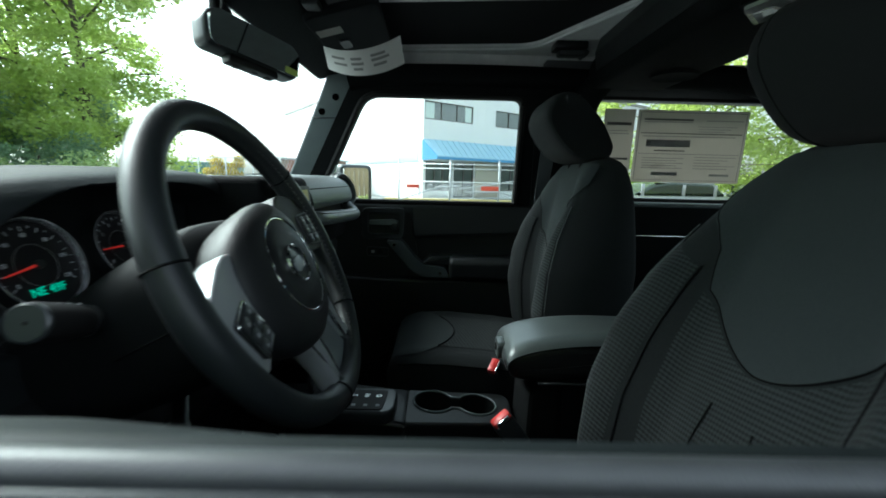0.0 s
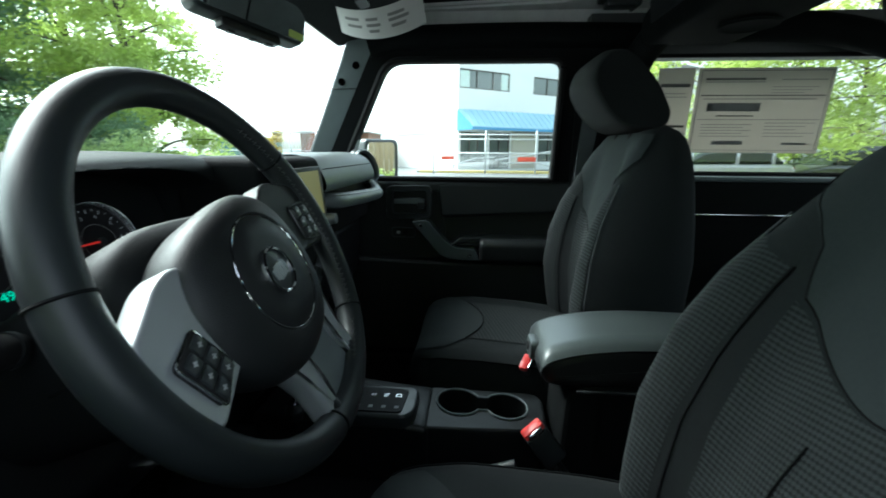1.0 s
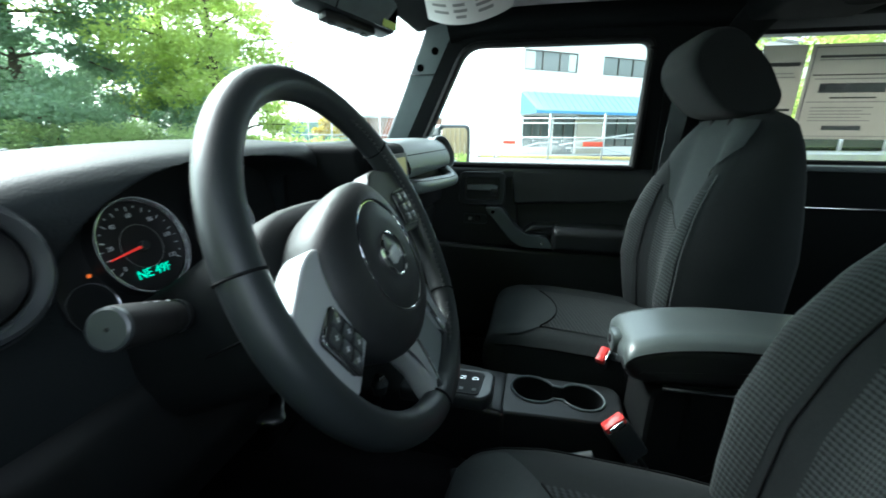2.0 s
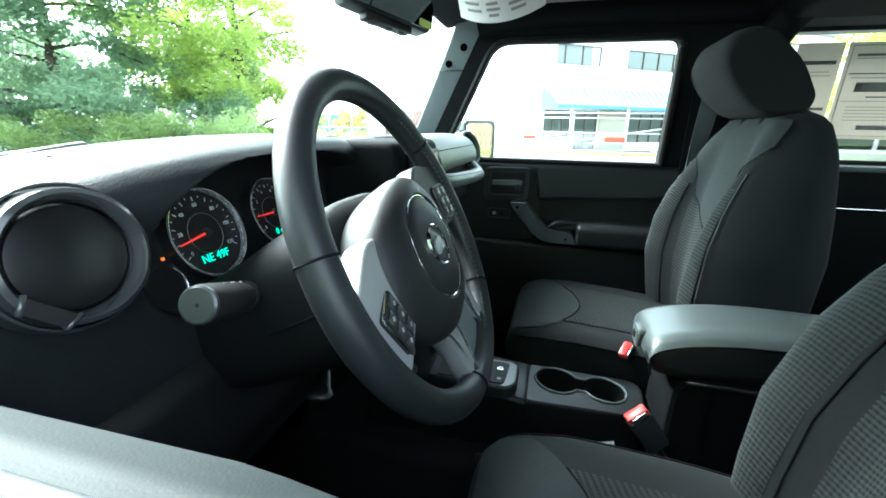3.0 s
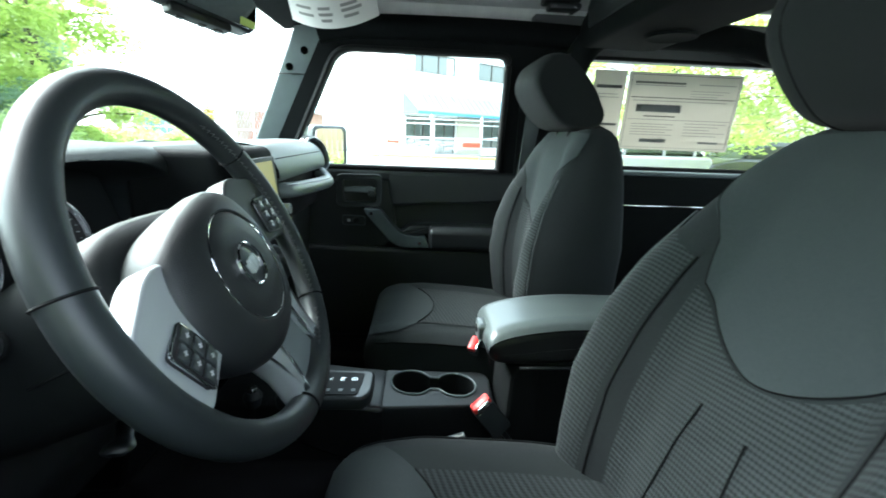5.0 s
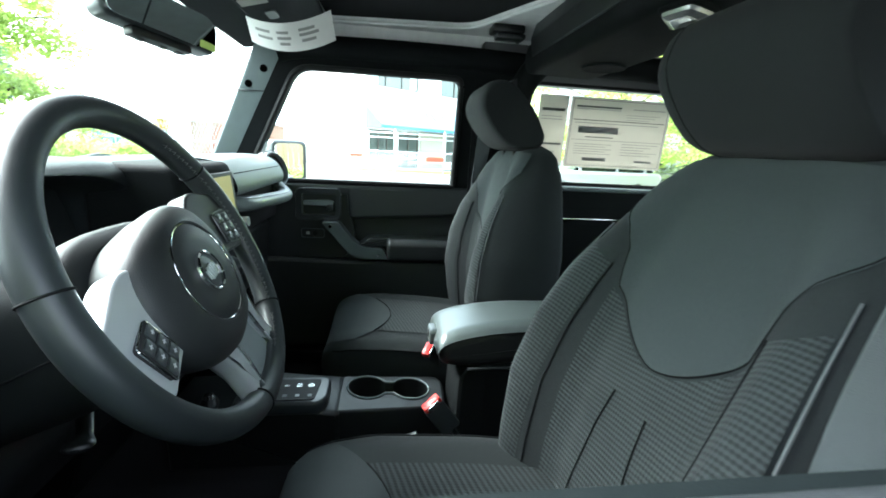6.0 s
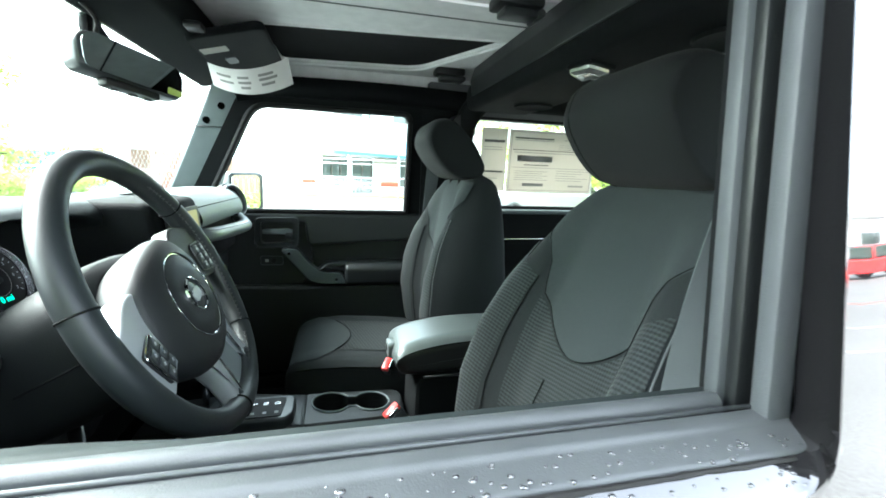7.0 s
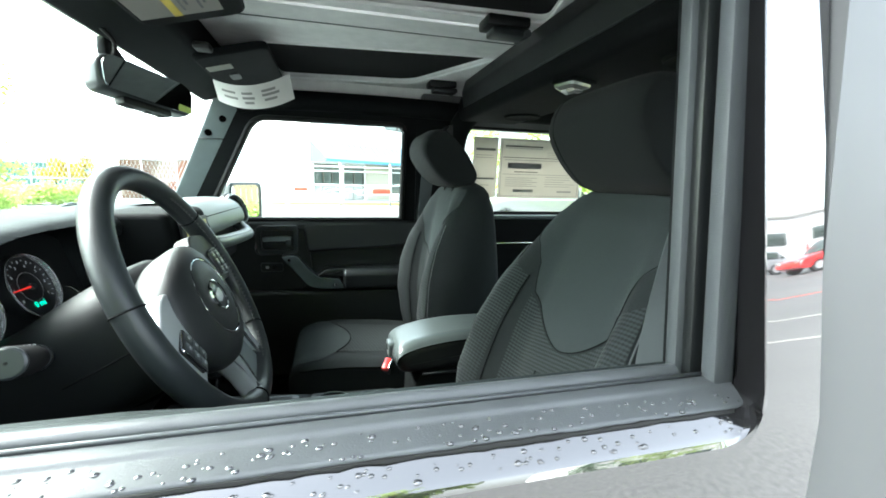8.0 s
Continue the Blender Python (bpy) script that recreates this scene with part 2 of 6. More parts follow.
# one awning paint in two tones: lit slope pale, shaded end deep
BLUE = material("blue_awning_metal", (0.36, 0.55, 0.67), 0.5, vary=0.1, scale=2)
BLUE_SHADE = material("shade_toned_blue_metal", (0.07, 0.27, 0.5), 0.5, vary=0.1, scale=2)
BLUE_PALE = material("pale_blue_fascia", (0.5, 0.66, 0.76), 0.6, vary=0.06, scale=2)
CURTAIN = material("pale_green_blind", (0.62, 0.70, 0.66), 0.8, vary=0.06, scale=4)
WINDOW_DARK = material("dark_window_glass", (0.05, 0.07, 0.06), 0.03, vary=0.05, spec=1.0, rough_vary=0.02)
FRAME_DARK = material("bronze_window_frame", (0.08, 0.07, 0.06), 0.5)
BEIGE = material("beige_wall", (0.5, 0.46, 0.38), 0.8, vary=0.1, scale=3)
GALV = material("galvanised_steel", (0.55, 0.56, 0.57), 0.45, metal=0.6)
SIGN_RED = material("red_sign", (0.7, 0.09, 0.05), 0.6)
BARK = material("bark", (0.09, 0.07, 0.05), 0.9, grain=1.0, grain_scale=40, vary=0.3)
LEAF_BRIGHT = leaf_material("spring_leaves", (0.34, 0.43, 0.12), (0.60, 0.72, 0.20))
LEAF_DARK = leaf_material("conifer_needles", (0.17, 0.25, 0.16), (0.32, 0.45, 0.27))
# brighter leaves for the front hedge, sunlight put into the colour
LEAF_FRONT = leaf_material("sunlit_juniper", (0.36, 0.45, 0.19), (0.55, 0.67, 0.30))
LEAF_HEDGE = leaf_material("hedge_leaves", (0.29, 0.39, 0.13), (0.55, 0.68, 0.2))
LEAF_YELLOW = leaf_material("yellow_blossom", (0.48, 0.36, 0.03), (0.48, 0.35, 0.03))
BROWN = material("rusty_brown_cladding", (0.19, 0.095, 0.058), 0.8, vary=0.2, scale=3, stain=0.2, stain_scale=0.7)
TEAL_STEEL = material("teal_steel", (0.1, 0.22, 0.2), 0.6, vary=0.2, scale=3)
CAR_RED = material("red_car_paint", (0.6, 0.02, 0.02), 0.15, coat=1.0, vary=0.03)
CAR_WHITE = material("white_car_paint", (0.7, 0.7, 0.7), 0.2, coat=1.0, vary=0.03)
CAR_SILVER = material("silver_car_paint", (0.4, 0.41, 0.43), 0.3, metal=0.5, coat=1.0, vary=0.03)
CAR_DARK = material("dark_van_paint", (0.03, 0.035, 0.03), 0.3, coat=0.5, vary=0.03)
TYRE = material("tyre_rubber", (0.02, 0.02, 0.02), 0.85)
WATER = material("water_drop", (0.05, 0.052, 0.055), 0.03, vary=0.02, coat=1.0, rough_vary=0.0)
BULB = material("lamp_lens", (0.42, 0.43, 0.43), 0.16, metal=0.5, vary=0.35, scale=90)


# ---- mesh helpers ----
def thing(name, at, label, category, group="", kind=""):
    ob = new(name)
    ob.empty_display_size = 0.1
    ob.location = at
    return tagged(ob, label, category, group, kind)


def finish(name, bm, mat, sharp=38):
    bmesh.ops.recalc_face_normals(bm, faces=bm.faces)
    lim = radians(sharp)
    for f in bm.faces:
        f.smooth = len(f.verts) <= 4
    for e in bm.edges:
        e.smooth = len(e.link_faces) == 2 and e.calc_face_angle(0) < lim
    me = bpy.data.meshes.new(name)
    bm.to_mesh(me)
    bm.free()
    me.materials.append(mat)
    return me


def part(name, bm, mat, parent=None, label="", sharp=38):
    """A bmesh, in world places, as one mesh object under a thing or a part."""
    ob = new(name, finish(name, bm, mat, sharp))
    if parent is not None:
        ob.parent = parent
        at = parent.location if parent.type == "EMPTY" else Vector((0, 0, 0))
        ob.matrix_parent_inverse = Matrix.Translation(-at)
    if label:
        ob["label"] = label
    return ob


def single(name, bm, mat, label, category, group="", kind="", sharp=38):
    return tagged(part(name, bm, mat, None, "", sharp), label, category, group, kind)


def box(x0, x1, y0, y1, z0, z1, bevel=0.0, seg=2, m=None):
    bm = bmesh.new()
    bmesh.ops.create_cube(bm, size=1)
    bmesh.ops.scale(bm, vec=(x1 - x0, y1 - y0, z1 - z0), verts=bm.verts)
    bmesh.ops.translate(bm, vec=((x0 + x1) / 2, (y0 + y1) / 2, (z0 + z1) / 2), verts=bm.verts)
    if bevel:
        bmesh.ops.bevel(bm, geom=bm.edges[:], offset=bevel, segments=seg, profile=0.5, affect="EDGES")
    if m is not None:
        bmesh.ops.transform(bm, matrix=m, verts=bm.verts)
    return bm


def join(*bms):
    """Several pieces of one part as one bmesh."""
    out = bmesh.new()
    for b in bms:
        me = bpy.data.meshes.new("tmp")
        b.to_mesh(me)
        b.free()
        out.from_mesh(me)
        bpy.data.meshes.remove(me)
    return out


def prism(pts, axis, a, b, bevel=0.0, seg=2, m=None):
    """A polygon given in the plane across the axis (x: (y, z); y: (x, z); z: (x, y)), drawn out from a to b."""
    bm = bmesh.new()

    def at(p, v):
        return {"x": (v, p[0], p[1]), "y": (p[0], v, p[1]), "z": (p[0], p[1], v)}[axis]
    lo = [bm.verts.new(at(p, a)) for p in pts]
    hi = [bm.verts.new(at(p, b)) for p in pts]
    f0, f1 = bm.faces.new(lo), bm.faces.new(hi)
    for i in range(len(pts)):
        j = (i + 1) % len(pts)
        bm.faces.new((lo[i], lo[j], hi[j], hi[i]))
    bmesh.ops.recalc_face_normals(bm, faces=bm.faces)
    if bevel:
        rim = [e for e in bm.edges if e.link_faces and (f0 in e.link_faces or f1 in e.link_faces)]
        bmesh.ops.bevel(bm, geom=rim, offset=bevel, segments=seg, profile=0.5, affect="EDGES")
    if m is not None:
        bmesh.ops.transform(bm, matrix=m, verts=bm.verts)
    return bm


def rounded(pts, r, n=5):
    """A polygon with its corners rounded by r (a number or one for each corner)."""
    out, k = [], len(pts)
    for i, p in enumerate(pts):
        p = Vector(p)
        a, c = Vector(pts[i - 1]), Vector(pts[(i + 1) % k])
        ri = r[i] if isinstance(r, (list, tuple)) else r
        ri = min(ri, (a - p).length * 0.48, (c - p).length * 0.48)
        s, e = p + (a - p).normalized() * ri, p + (c - p).normalized() * ri
        for j in range(n + 1):
            t = j / n
            out.append(tuple((1 - t) ** 2 * s + 2 * t * (1 - t) * p + t * t * e))
    return out


def ring_frame(outer, inner, axis, a, b, m=None):
    """A frame between two outlines with the same number of points, drawn out from a to b."""
    bm = bmesh.new()

    def at(p, v):
        return {"x": (v, p[0], p[1]), "y": (p[0], v, p[1]), "z": (p[0], p[1], v)}[axis]
    rows = [[bm.verts.new(at(p, v)) for p in pts] for pts, v in ((outer, a), (outer, b), (inner, b), (inner, a))]
    n = len(outer)
    for r in range(4):
        for i in range(n):
            j = (i + 1) % n
            bm.faces.new((rows[r][i], rows[r][j], rows[(r + 1) % 4][j], rows[(r + 1) % 4][i]))
    if m is not None:
        bmesh.ops.transform(bm, matrix=m, verts=bm.verts)
    return bm


def smooth_path(pts, n=8, closed=False):
    """Points along a smooth curve through pts (Catmull-Rom)."""
    p = [Vector(q) for q in pts]
    k, out = len(p), []
    for i in range(k if closed else k - 1):
        a = p[i - 1] if closed or i > 0 else p[0]
        b, c = p[i], p[(i + 1) % k]
        d = p[(i + 2) % k] if closed or i + 2 < k else p[-1]
        for j in range(n):
            t = j / n
            out.append(0.5 * ((2 * b) + (c - a) * t + (2 * a - 5 * b + 4 * c - d) * t * t + (3 * b - a - 3 * c + d) * t ** 3))
    if not closed:
        out.append(p[-1])
    return out


def tube(pts, r, n=8, closed=False, squash=1.0, up=(0, 0, 1)):
    """A pipe along pts; r a number or one for each point; squash flattens it across up."""
    bm = bmesh.new()
    pts = [Vector(p) for p in pts]
    k, rings = len(pts), []
    for i, p in enumerate(pts):
        a = pts[i - 1] if closed or i > 0 else pts[0]
        b = pts[(i + 1) % k] if closed or i + 1 < k else pts[-1]
        d = (b - a).normalized()
        s = d.cross(Vector(up))
        s = s.normalized() if s.length > 1e-4 else d.orthogonal().normalized()
        u = s.cross(d)
        ri = r[i] if isinstance(r, (list, tuple)) else r
        rings.append([bm.verts.new(p + ri * (math.cos(2 * math.pi * j / n) * s + squash * math.sin(2 * math.pi * j / n) * u)) for j in range(n)])
    for i in range(k if closed else k - 1):
        for j in range(n):
            bm.faces.new((rings[i][j], rings[i][(j + 1) % n], rings[(i + 1) % k][(j + 1) % n], rings[(i + 1) % k][j]))
    if not closed:
        bm.faces.new(rings[0])
        bm.faces.new(rings[-1])
    return bm


def lathe(profile, n=32, m=None, cap=True):
    """A profile of (radius, height) turned round z."""
    bm = bmesh.new()
    rings = [[bm.verts.new((r * math.cos(2 * math.pi * j / n), r * math.sin(2 * math.pi * j / n), h)) for j in range(n)] for r, h in profile]
    for a, b in zip(rings, rings[1:]):
        for j in range(n):
            bm.faces.new((a[j], a[(j + 1) % n], b[(j + 1) % n], b[j]))
    if cap and profile[0][0] > 1e-6:
        bm.faces.new(rings[0])
    if cap and profile[-1][0] > 1e-6:
        bm.faces.new(rings[-1])
    bmesh.ops.remove_doubles(bm, verts=bm.verts, dist=1e-6)
    if m is not None:
        bmesh.ops.transform(bm, matrix=m, verts=bm.verts)
    return bm


def loft(rings, cap=True, closed=True):
    bm = bmesh.new()
    vs = [[bm.verts.new(p) for p in ring] for ring in rings]
    for a, b in zip(vs, vs[1:]):
        n = len(a)
        for j in range(n if closed else n - 1):
            bm.faces.new((a[j], a[(j + 1) % n], b[(j + 1) % n], b[j]))
    if cap and closed:
        bm.faces.new(vs[0])
        bm.faces.new(vs[-1])
    return bm


def sheet(fn, nu, nv, thick=0.0):
    """A surface fn(u, v) for u, v in 0..1, with thickness away from its normal."""
    bm = bmesh.new()
    g = [[bm.verts.new(fn(i / nu, j / nv)) for j in range(nv + 1)] for i in range(nu + 1)]
    for i in range(nu):
        for j in range(nv):
            bm.faces.new((g[i][j], g[i + 1][j], g[i + 1][j + 1], g[i][j + 1]))
    if thick:
        bmesh.ops.recalc_face_normals(bm, faces=bm.faces)
        bmesh.ops.solidify(bm, geom=bm.faces[:], thickness=thick)
    return bm


def text_mesh(body, size, m, depth=0.0004):
    """Letters of the built-in font, as a mesh, centred on m."""
    cu = bpy.data.curves.new("letters", "FONT")
    cu.body, cu.size, cu.extrude = body, size, depth
    cu.align_x, cu.align_y = "CENTER", "CENTER"
    cu.resolution_u = 2
    ob = bpy.data.objects.new("letters", cu)
    me = bpy.data.meshes.new_from_object(ob)
    bm = bmesh.new()
    bm.from_mesh(me)
    bmesh.ops.transform(bm, matrix=m, verts=bm.verts)
    bpy.data.objects.remove(ob)
    bpy.data.curves.remove(cu)
    bpy.data.meshes.remove(me)
    return bm


def axes(origin, right, up):
    """A pose whose x runs right, y up and z towards the viewer."""
    r = Vector(right).normalized()
    u = Vector(up)
    n = r.cross(u).normalized()
    u = n.cross(r)
    m = Matrix((r, u, n)).transposed().to_4x4()
    m.translation = Vector(origin)
    return m


def lerp(a, b, t):
    return a + (b - a) * t


def curve(t, keys):
    """Straight pieces between (t, value) keys, eased."""
    for (a, va), (b, vb) in zip(keys, keys[1:]):
        if t <= b:
            s = max(0.0, min(1.0, (t - a) / (b - a)))
            return lerp(va, vb, s)
    return keys[-1][1]


def lean(bm, side, k=0.08):
    """Lets the upper half of a car side lean inwards above the belt line."""
    for v in bm.verts:
        if v.co.z > 1.23:
            v.co.y -= side * k * (v.co.z - 1.23)
    return bm


# ---- ground and distance ----
def ground_sheet():
    bm = bmesh.new()
    rad = [0, 3, 6, 12, 25, 50, 120, 400, 1500]
    n = 48
    rings = [[bm.verts.new((r * math.cos(2 * math.pi * j / n), r * math.sin(2 * math.pi * j / n), 0)) for j in range(n)] for r in rad[1:]]
    c = bm.verts.new((0, 0, 0))
    for j in range(n):
        bm.faces.new((c, rings[0][j], rings[0][(j + 1) % n]))
    for a, b in zip(rings, rings[1:]):
        for j in range(n):
            bm.faces.new((a[j], a[(j + 1) % n], b[(j + 1) % n], b[j]))
    return bm


single("ground", ground_sheet(), ASPHALT, "grey weathered asphalt of the parking lot", "ground", kind="structure")
single("verge", prism(rounded([(-30, 3), (-6.2, 3), (-4.6, 6), (-6.5, 12), (-14, 17), (-30, 20)], 1.0), "z", -0.02, 0.08, 0.02), LAWN,
       "planted green verge under the hedge and trees", "verge", kind="structure")
single("pavement", box(-3.4, 60, 24.6, 25.6, -0.02, 0.12, 0.01), CONCRETE, "pale concrete pavement along the white building", "pavement", kind="structure")
single("kerb", box(-3.2, 40, 24.42, 24.6, -0.02, 0.15, 0.02), KERB_YELLOW, "yellow painted kerb before the building", "kerb", kind="structure")


# ---- office building ----
def building():
    """A corner building: one front runs along local x from the corner, the other along local y; the whole is turned towards the lot's corner."""
    X, Y = -1.05, 26.0
    t = thing("office_building", (X, Y, 0), "white two-storey corner office building with a blue metal awning", "building")
    top, long, deep = 8.2, 26.0, 30.0
    opens = [(0.1, 3.9, 4.95, 6.05), (5.9, 9.7, 4.95, 6.05), (11.5, 15.3, 4.95, 6.05),
             (0.2, 2.25, 0.55, 2.4), (2.4, 4.1, 0.12, 2.4), (6.6, 9.5, 0.55, 2.45), (10.4, 13.2, 0.55, 2.45)]
    bms = []
    cuts_x = sorted({0.0, long, *[o[0] for o in opens], *[o[1] for o in opens]})
    for a, b in zip(cuts_x, cuts_x[1:]):
        z = 0.0
        for c0, c1 in sorted((o[2], o[3]) for o in opens if o[0] <= a and o[1] >= b):
            bms.append(box(X + a, X + b, Y, Y + 0.3, z, c0))
            z = c1
        bms.append(box(X + a, X + b, Y, Y + 0.3, z, top))
    part("wall", join(*bms), STUCCO, t)
    part("side_wall", box(X, X + 0.3, Y + 0.3, Y + deep, 0, top), STUCCO, t)
    part("end_wall", box(X + long - 0.3, X + long, Y + 0.3, Y + deep, 0, top), STUCCO, t)
    part("roof", box(X - 0.1, X + long + 0.1, Y - 0.1, Y + deep, top, top + 0.25, 0.03), CONCRETE, t)
    part("inner_wall", box(X + 0.3, X + long - 0.3, Y + 1.6, Y + 1.8, 0, top), BEIGE, t, "beige rooms behind the glass")
    for k, (a, b, c, d) in enumerate(opens):
        a, b = X + a, X + b
        door = k == 4
        w = part("door" if door else "window", ring_frame([(a, c), (b, c), (b, d), (a, d)], [(a + .06, c + .06), (b - .06, c + .06), (b - .06, d - .06), (a + .06, d - .06)], "y", Y + .05, Y + .14),
                 FRAME_DARK, t, "dark framed glass door" if door else "dark framed window")
        n = 2 if door else 3
        for i in range(n):
            p, q = lerp(a + .06, b - .06, i / n), lerp(a + .06, b - .06, (i + 1) / n)
            part("pane", box(p + .02, q - .02, Y + .1, Y + .11, c + .06, d - .06), WINDOW_DARK, w)
            if i:
                part("mullion", box(p - .03, p + .03, Y + .04, Y + .15, c + .06, d - .06), FRAME_DARK, w)
        if k == 0:
            for p, q in ((a + .08, a + .75), (b - .62, b - .08)):
                part("blind", box(p, q, Y + .085, Y + .095, c + .08, d - .08), CURTAIN, w, "pale blind drawn to the side")
    part("pilaster", box(X + 4.2, X + 6.4, Y - .06, Y, 0.12, 2.5, 0.01), BEIGE, t, "beige wall panel beside the door")
    # sloping metal awning with standing seams, hipped at the corner
    x0, x1, out = X - 0.02, X + 15.0, 1.15
    eave = [(x0 + 0.35, Y - out), (x1, Y - out)]
    aw = part("awning", loft([[(x0, Y - .01, 3.74), (eave[0][0], eave[0][1], 2.72), (eave[0][0], eave[0][1], 2.6), (x0, Y - .01, 3.5)],
                              [(x1, Y - .01, 3.74), (x1, Y - out, 2.72), (x1, Y - out, 2.6), (x1, Y - .01, 3.5)]]), BLUE, t, "blue standing-seam metal awning")
    for i in range(32):
        x = x0 + 0.4 + i * 0.46
        part("seam", prism([(Y - out, 2.72), (Y - .01, 3.74), (Y - .01, 3.79), (Y - out, 2.77)], "x", x, x + 0.05), BLUE, aw)
    # end and valance: shade put into the blue
    part("awning_end", loft([[(x0 - .01, Y - .01, 3.72), (x0 + .34, Y - out, 2.70), (x0 + .34, Y - out, 2.5), (x0 - .01, Y - .01, 2.45)],
                             [(x0 - .05, Y - .01, 3.72), (x0 + .30, Y - out, 2.70), (x0 + .30, Y - out, 2.5), (x0 - .05, Y - .01, 2.45)]]), BLUE_SHADE, aw, "end panel of the awning, shade put into its deeper blue")
    part("valance", box(x0 + .36, x1, Y - out - .02, Y - out, 2.5, 2.66), BLUE_SHADE, aw)
    part("fascia", box(X - .08, X, Y + 0.5, Y + 14, 2.38, 3.55, 0.01), BLUE_PALE, t, "pale blue fascia band")
    part("drainpipe", tube([(X - .08, Y + .3, 0.1), (X - .08, Y + .3, 3.7)], 0.05, 8), STUCCO, t)
    t.rotation_euler.z = radians(35)


building()


def yard_fence():
    t = thing("yard_fence", (1, 23.6, 0), "galvanised pipe fence and ramp rails before the building", "fence")
    for x in (-2.3, 0.62, 3.4, 6.2, 9.0):
        part("post", tube([(x, 23.6, 0), (x, 23.6, 2.35)], 0.045, 8), GALV, t)
        part("post_cap", lathe([(0.05, 0), (0.05, 0.03), (0.0, 0.07)], 10, Matrix.Translation((x, 23.6, 2.35))), GALV, t)
    for z in (2.15, 1.9, 1.15):
        part("rail", tube([(-2.3, 23.6, z), (9.0, 23.6, z)], 0.03, 8), GALV, t)
    for pts in ([(-2.2, 23.2, 0.12), (0.05, 23.2, 0.88), (1.1, 23.2, 0.92)], [(1.15, 23.2, 0.78), (5.15, 23.2, 1.42), (6.8, 23.2, 1.44)], [(1.5, 23.2, 0.62), (3.4, 23.2, 0.66), (5.1, 23.2, 0.2)]):
        part("ramp_rail", tube(pts, 0.035, 8), GALV, t)
    for i in range(12):
        part("baluster", tube([(-0.7 + i * 0.15, 23.2, 0.3), (-0.62 + i * 0.15, 23.2, 0.78)], 0.014, 6), GALV, t)
    wires = []
    for i in range(26):
        x = -1.0 + i * 0.12
        for d in (1, -1):
            a, b = x if d > 0 else x + 0.5, x + 0.5 if d > 0 else x
            wires.append(tube([(a, 23.6, 0.35), (b, 23.6, 1.15)], 0.006, 4))
    part("wire_mesh", join(*wires), GALV, t)
    part("sign", box(-1.85, -1.15, 23.5, 23.54, 0.78, 0.98, 0.01), SIGN_RED, t, "red sign bar on the fence")
    part("sign", box(2.4, 3.4, 23.5, 23.54, 0.70, 0.95, 0.01), SIGN_RED, t, "red sign bar on the fence")


yard_fence()


# ---- plants ----
def leaf_cloud(seeds, count, size, rng, flat=0.5):
    """Many small leaf blades round the seed points (centre, radius)."""
    verts, faces = [], []
    for _ in range(count):
        c, r = seeds[rng.randrange(len(seeds))]
        while True:
            d = Vector((rng.uniform(-1, 1), rng.uniform(-1, 1), rng.uniform(-1, 1)))
            if d.length < 1:
                break
        d *= 0.55 + 0.45 * d.length
        p = Vector(c) + Vector((d.x * r, d.y * r, d.z * r * flat))
        a = Vector((rng.gauss(0, 1), rng.gauss(0, 1), rng.gauss(0, 0.5))).normalized()
        b = a.cross(Vector((rng.gauss(0, 1), rng.gauss(0, 1), rng.gauss(0, 1)))).normalized()
        s = size * rng.uniform(0.6, 1.4)
        k = len(verts)
        verts += [p - a * s, p + b * s * 0.42, p + a * s, p - b * s * 0.42]
        faces.append((k, k + 1, k + 2, k + 3))
    me = bpy.data.meshes.new("crown")
    me.from_pydata([tuple(v) for v in verts], [], faces)
    return me


def plain(name, me, mat, parent, label=""):
    me.materials.append(mat)
    ob = new(name, me)
    ob.parent = parent
    ob.matrix_parent_inverse = Matrix.Translation(-parent.location)
    if label:
        ob["label"] = label
    return ob


def tree(at, height, spread, leaf, mat, count, seed, label, bare=0.25, cone=False):
    rng = random.Random(seed)
    t = thing("tree", at, label, "tree")
    x, y, z = at
    top = z + height
    trunk = smooth_path([(x, y, z), (x + 0.1, y, z + height * .3), (x - 0.1, y + 0.1, z + height * .65), (x, y, top * 0.96)], 6)
    k = len(trunk)
    part("trunk", tube(trunk, [height * 0.014 * (1 - 0.85 * i / k) for i in range(k)], 9), BARK, t)
    seeds = []
    limbs = int(34 if cone else 26)
    for i in range(limbs):
        f = bare + (0.97 - bare) * (i + rng.random()) / limbs
        a = i * 2.4 + rng.uniform(-.4, .4)
        reach = spread * ((1.02 - f) * 1.25 if cone else (0.45 + 0.75 * math.sin(math.pi * min(1, f * 1.05)))) * rng.uniform(0.7, 1.15)
        p0 = Vector((x, y, z + height * f * 0.92))
        rise = (-0.12 if cone else 0.3) * reach
        p1 = p0 + Vector((math.cos(a) * reach, math.sin(a) * reach, rise))
        mid = (p0 + p1) / 2 + Vector((0, 0, 0.12 * reach))
        pts = smooth_path([p0, mid, p1], 4)
        part("limb", tube(pts, [height * 0.0042 * (1 - 0.7 * j / len(pts)) for j in range(len(pts))], 6), BARK, t)
        for g in (0.35, 0.6, 0.8, 1.0):
            q = p0.lerp(p1, g) + Vector((rng.gauss(0, .12), rng.gauss(0, .12), rng.gauss(0, .1))) * spread
            seeds.append((q, spread * rng.uniform(0.16, 0.34)))
    plain("crown", leaf_cloud(seeds, count, leaf, rng, 0.45 if cone else 0.6), mat, t)
    return t


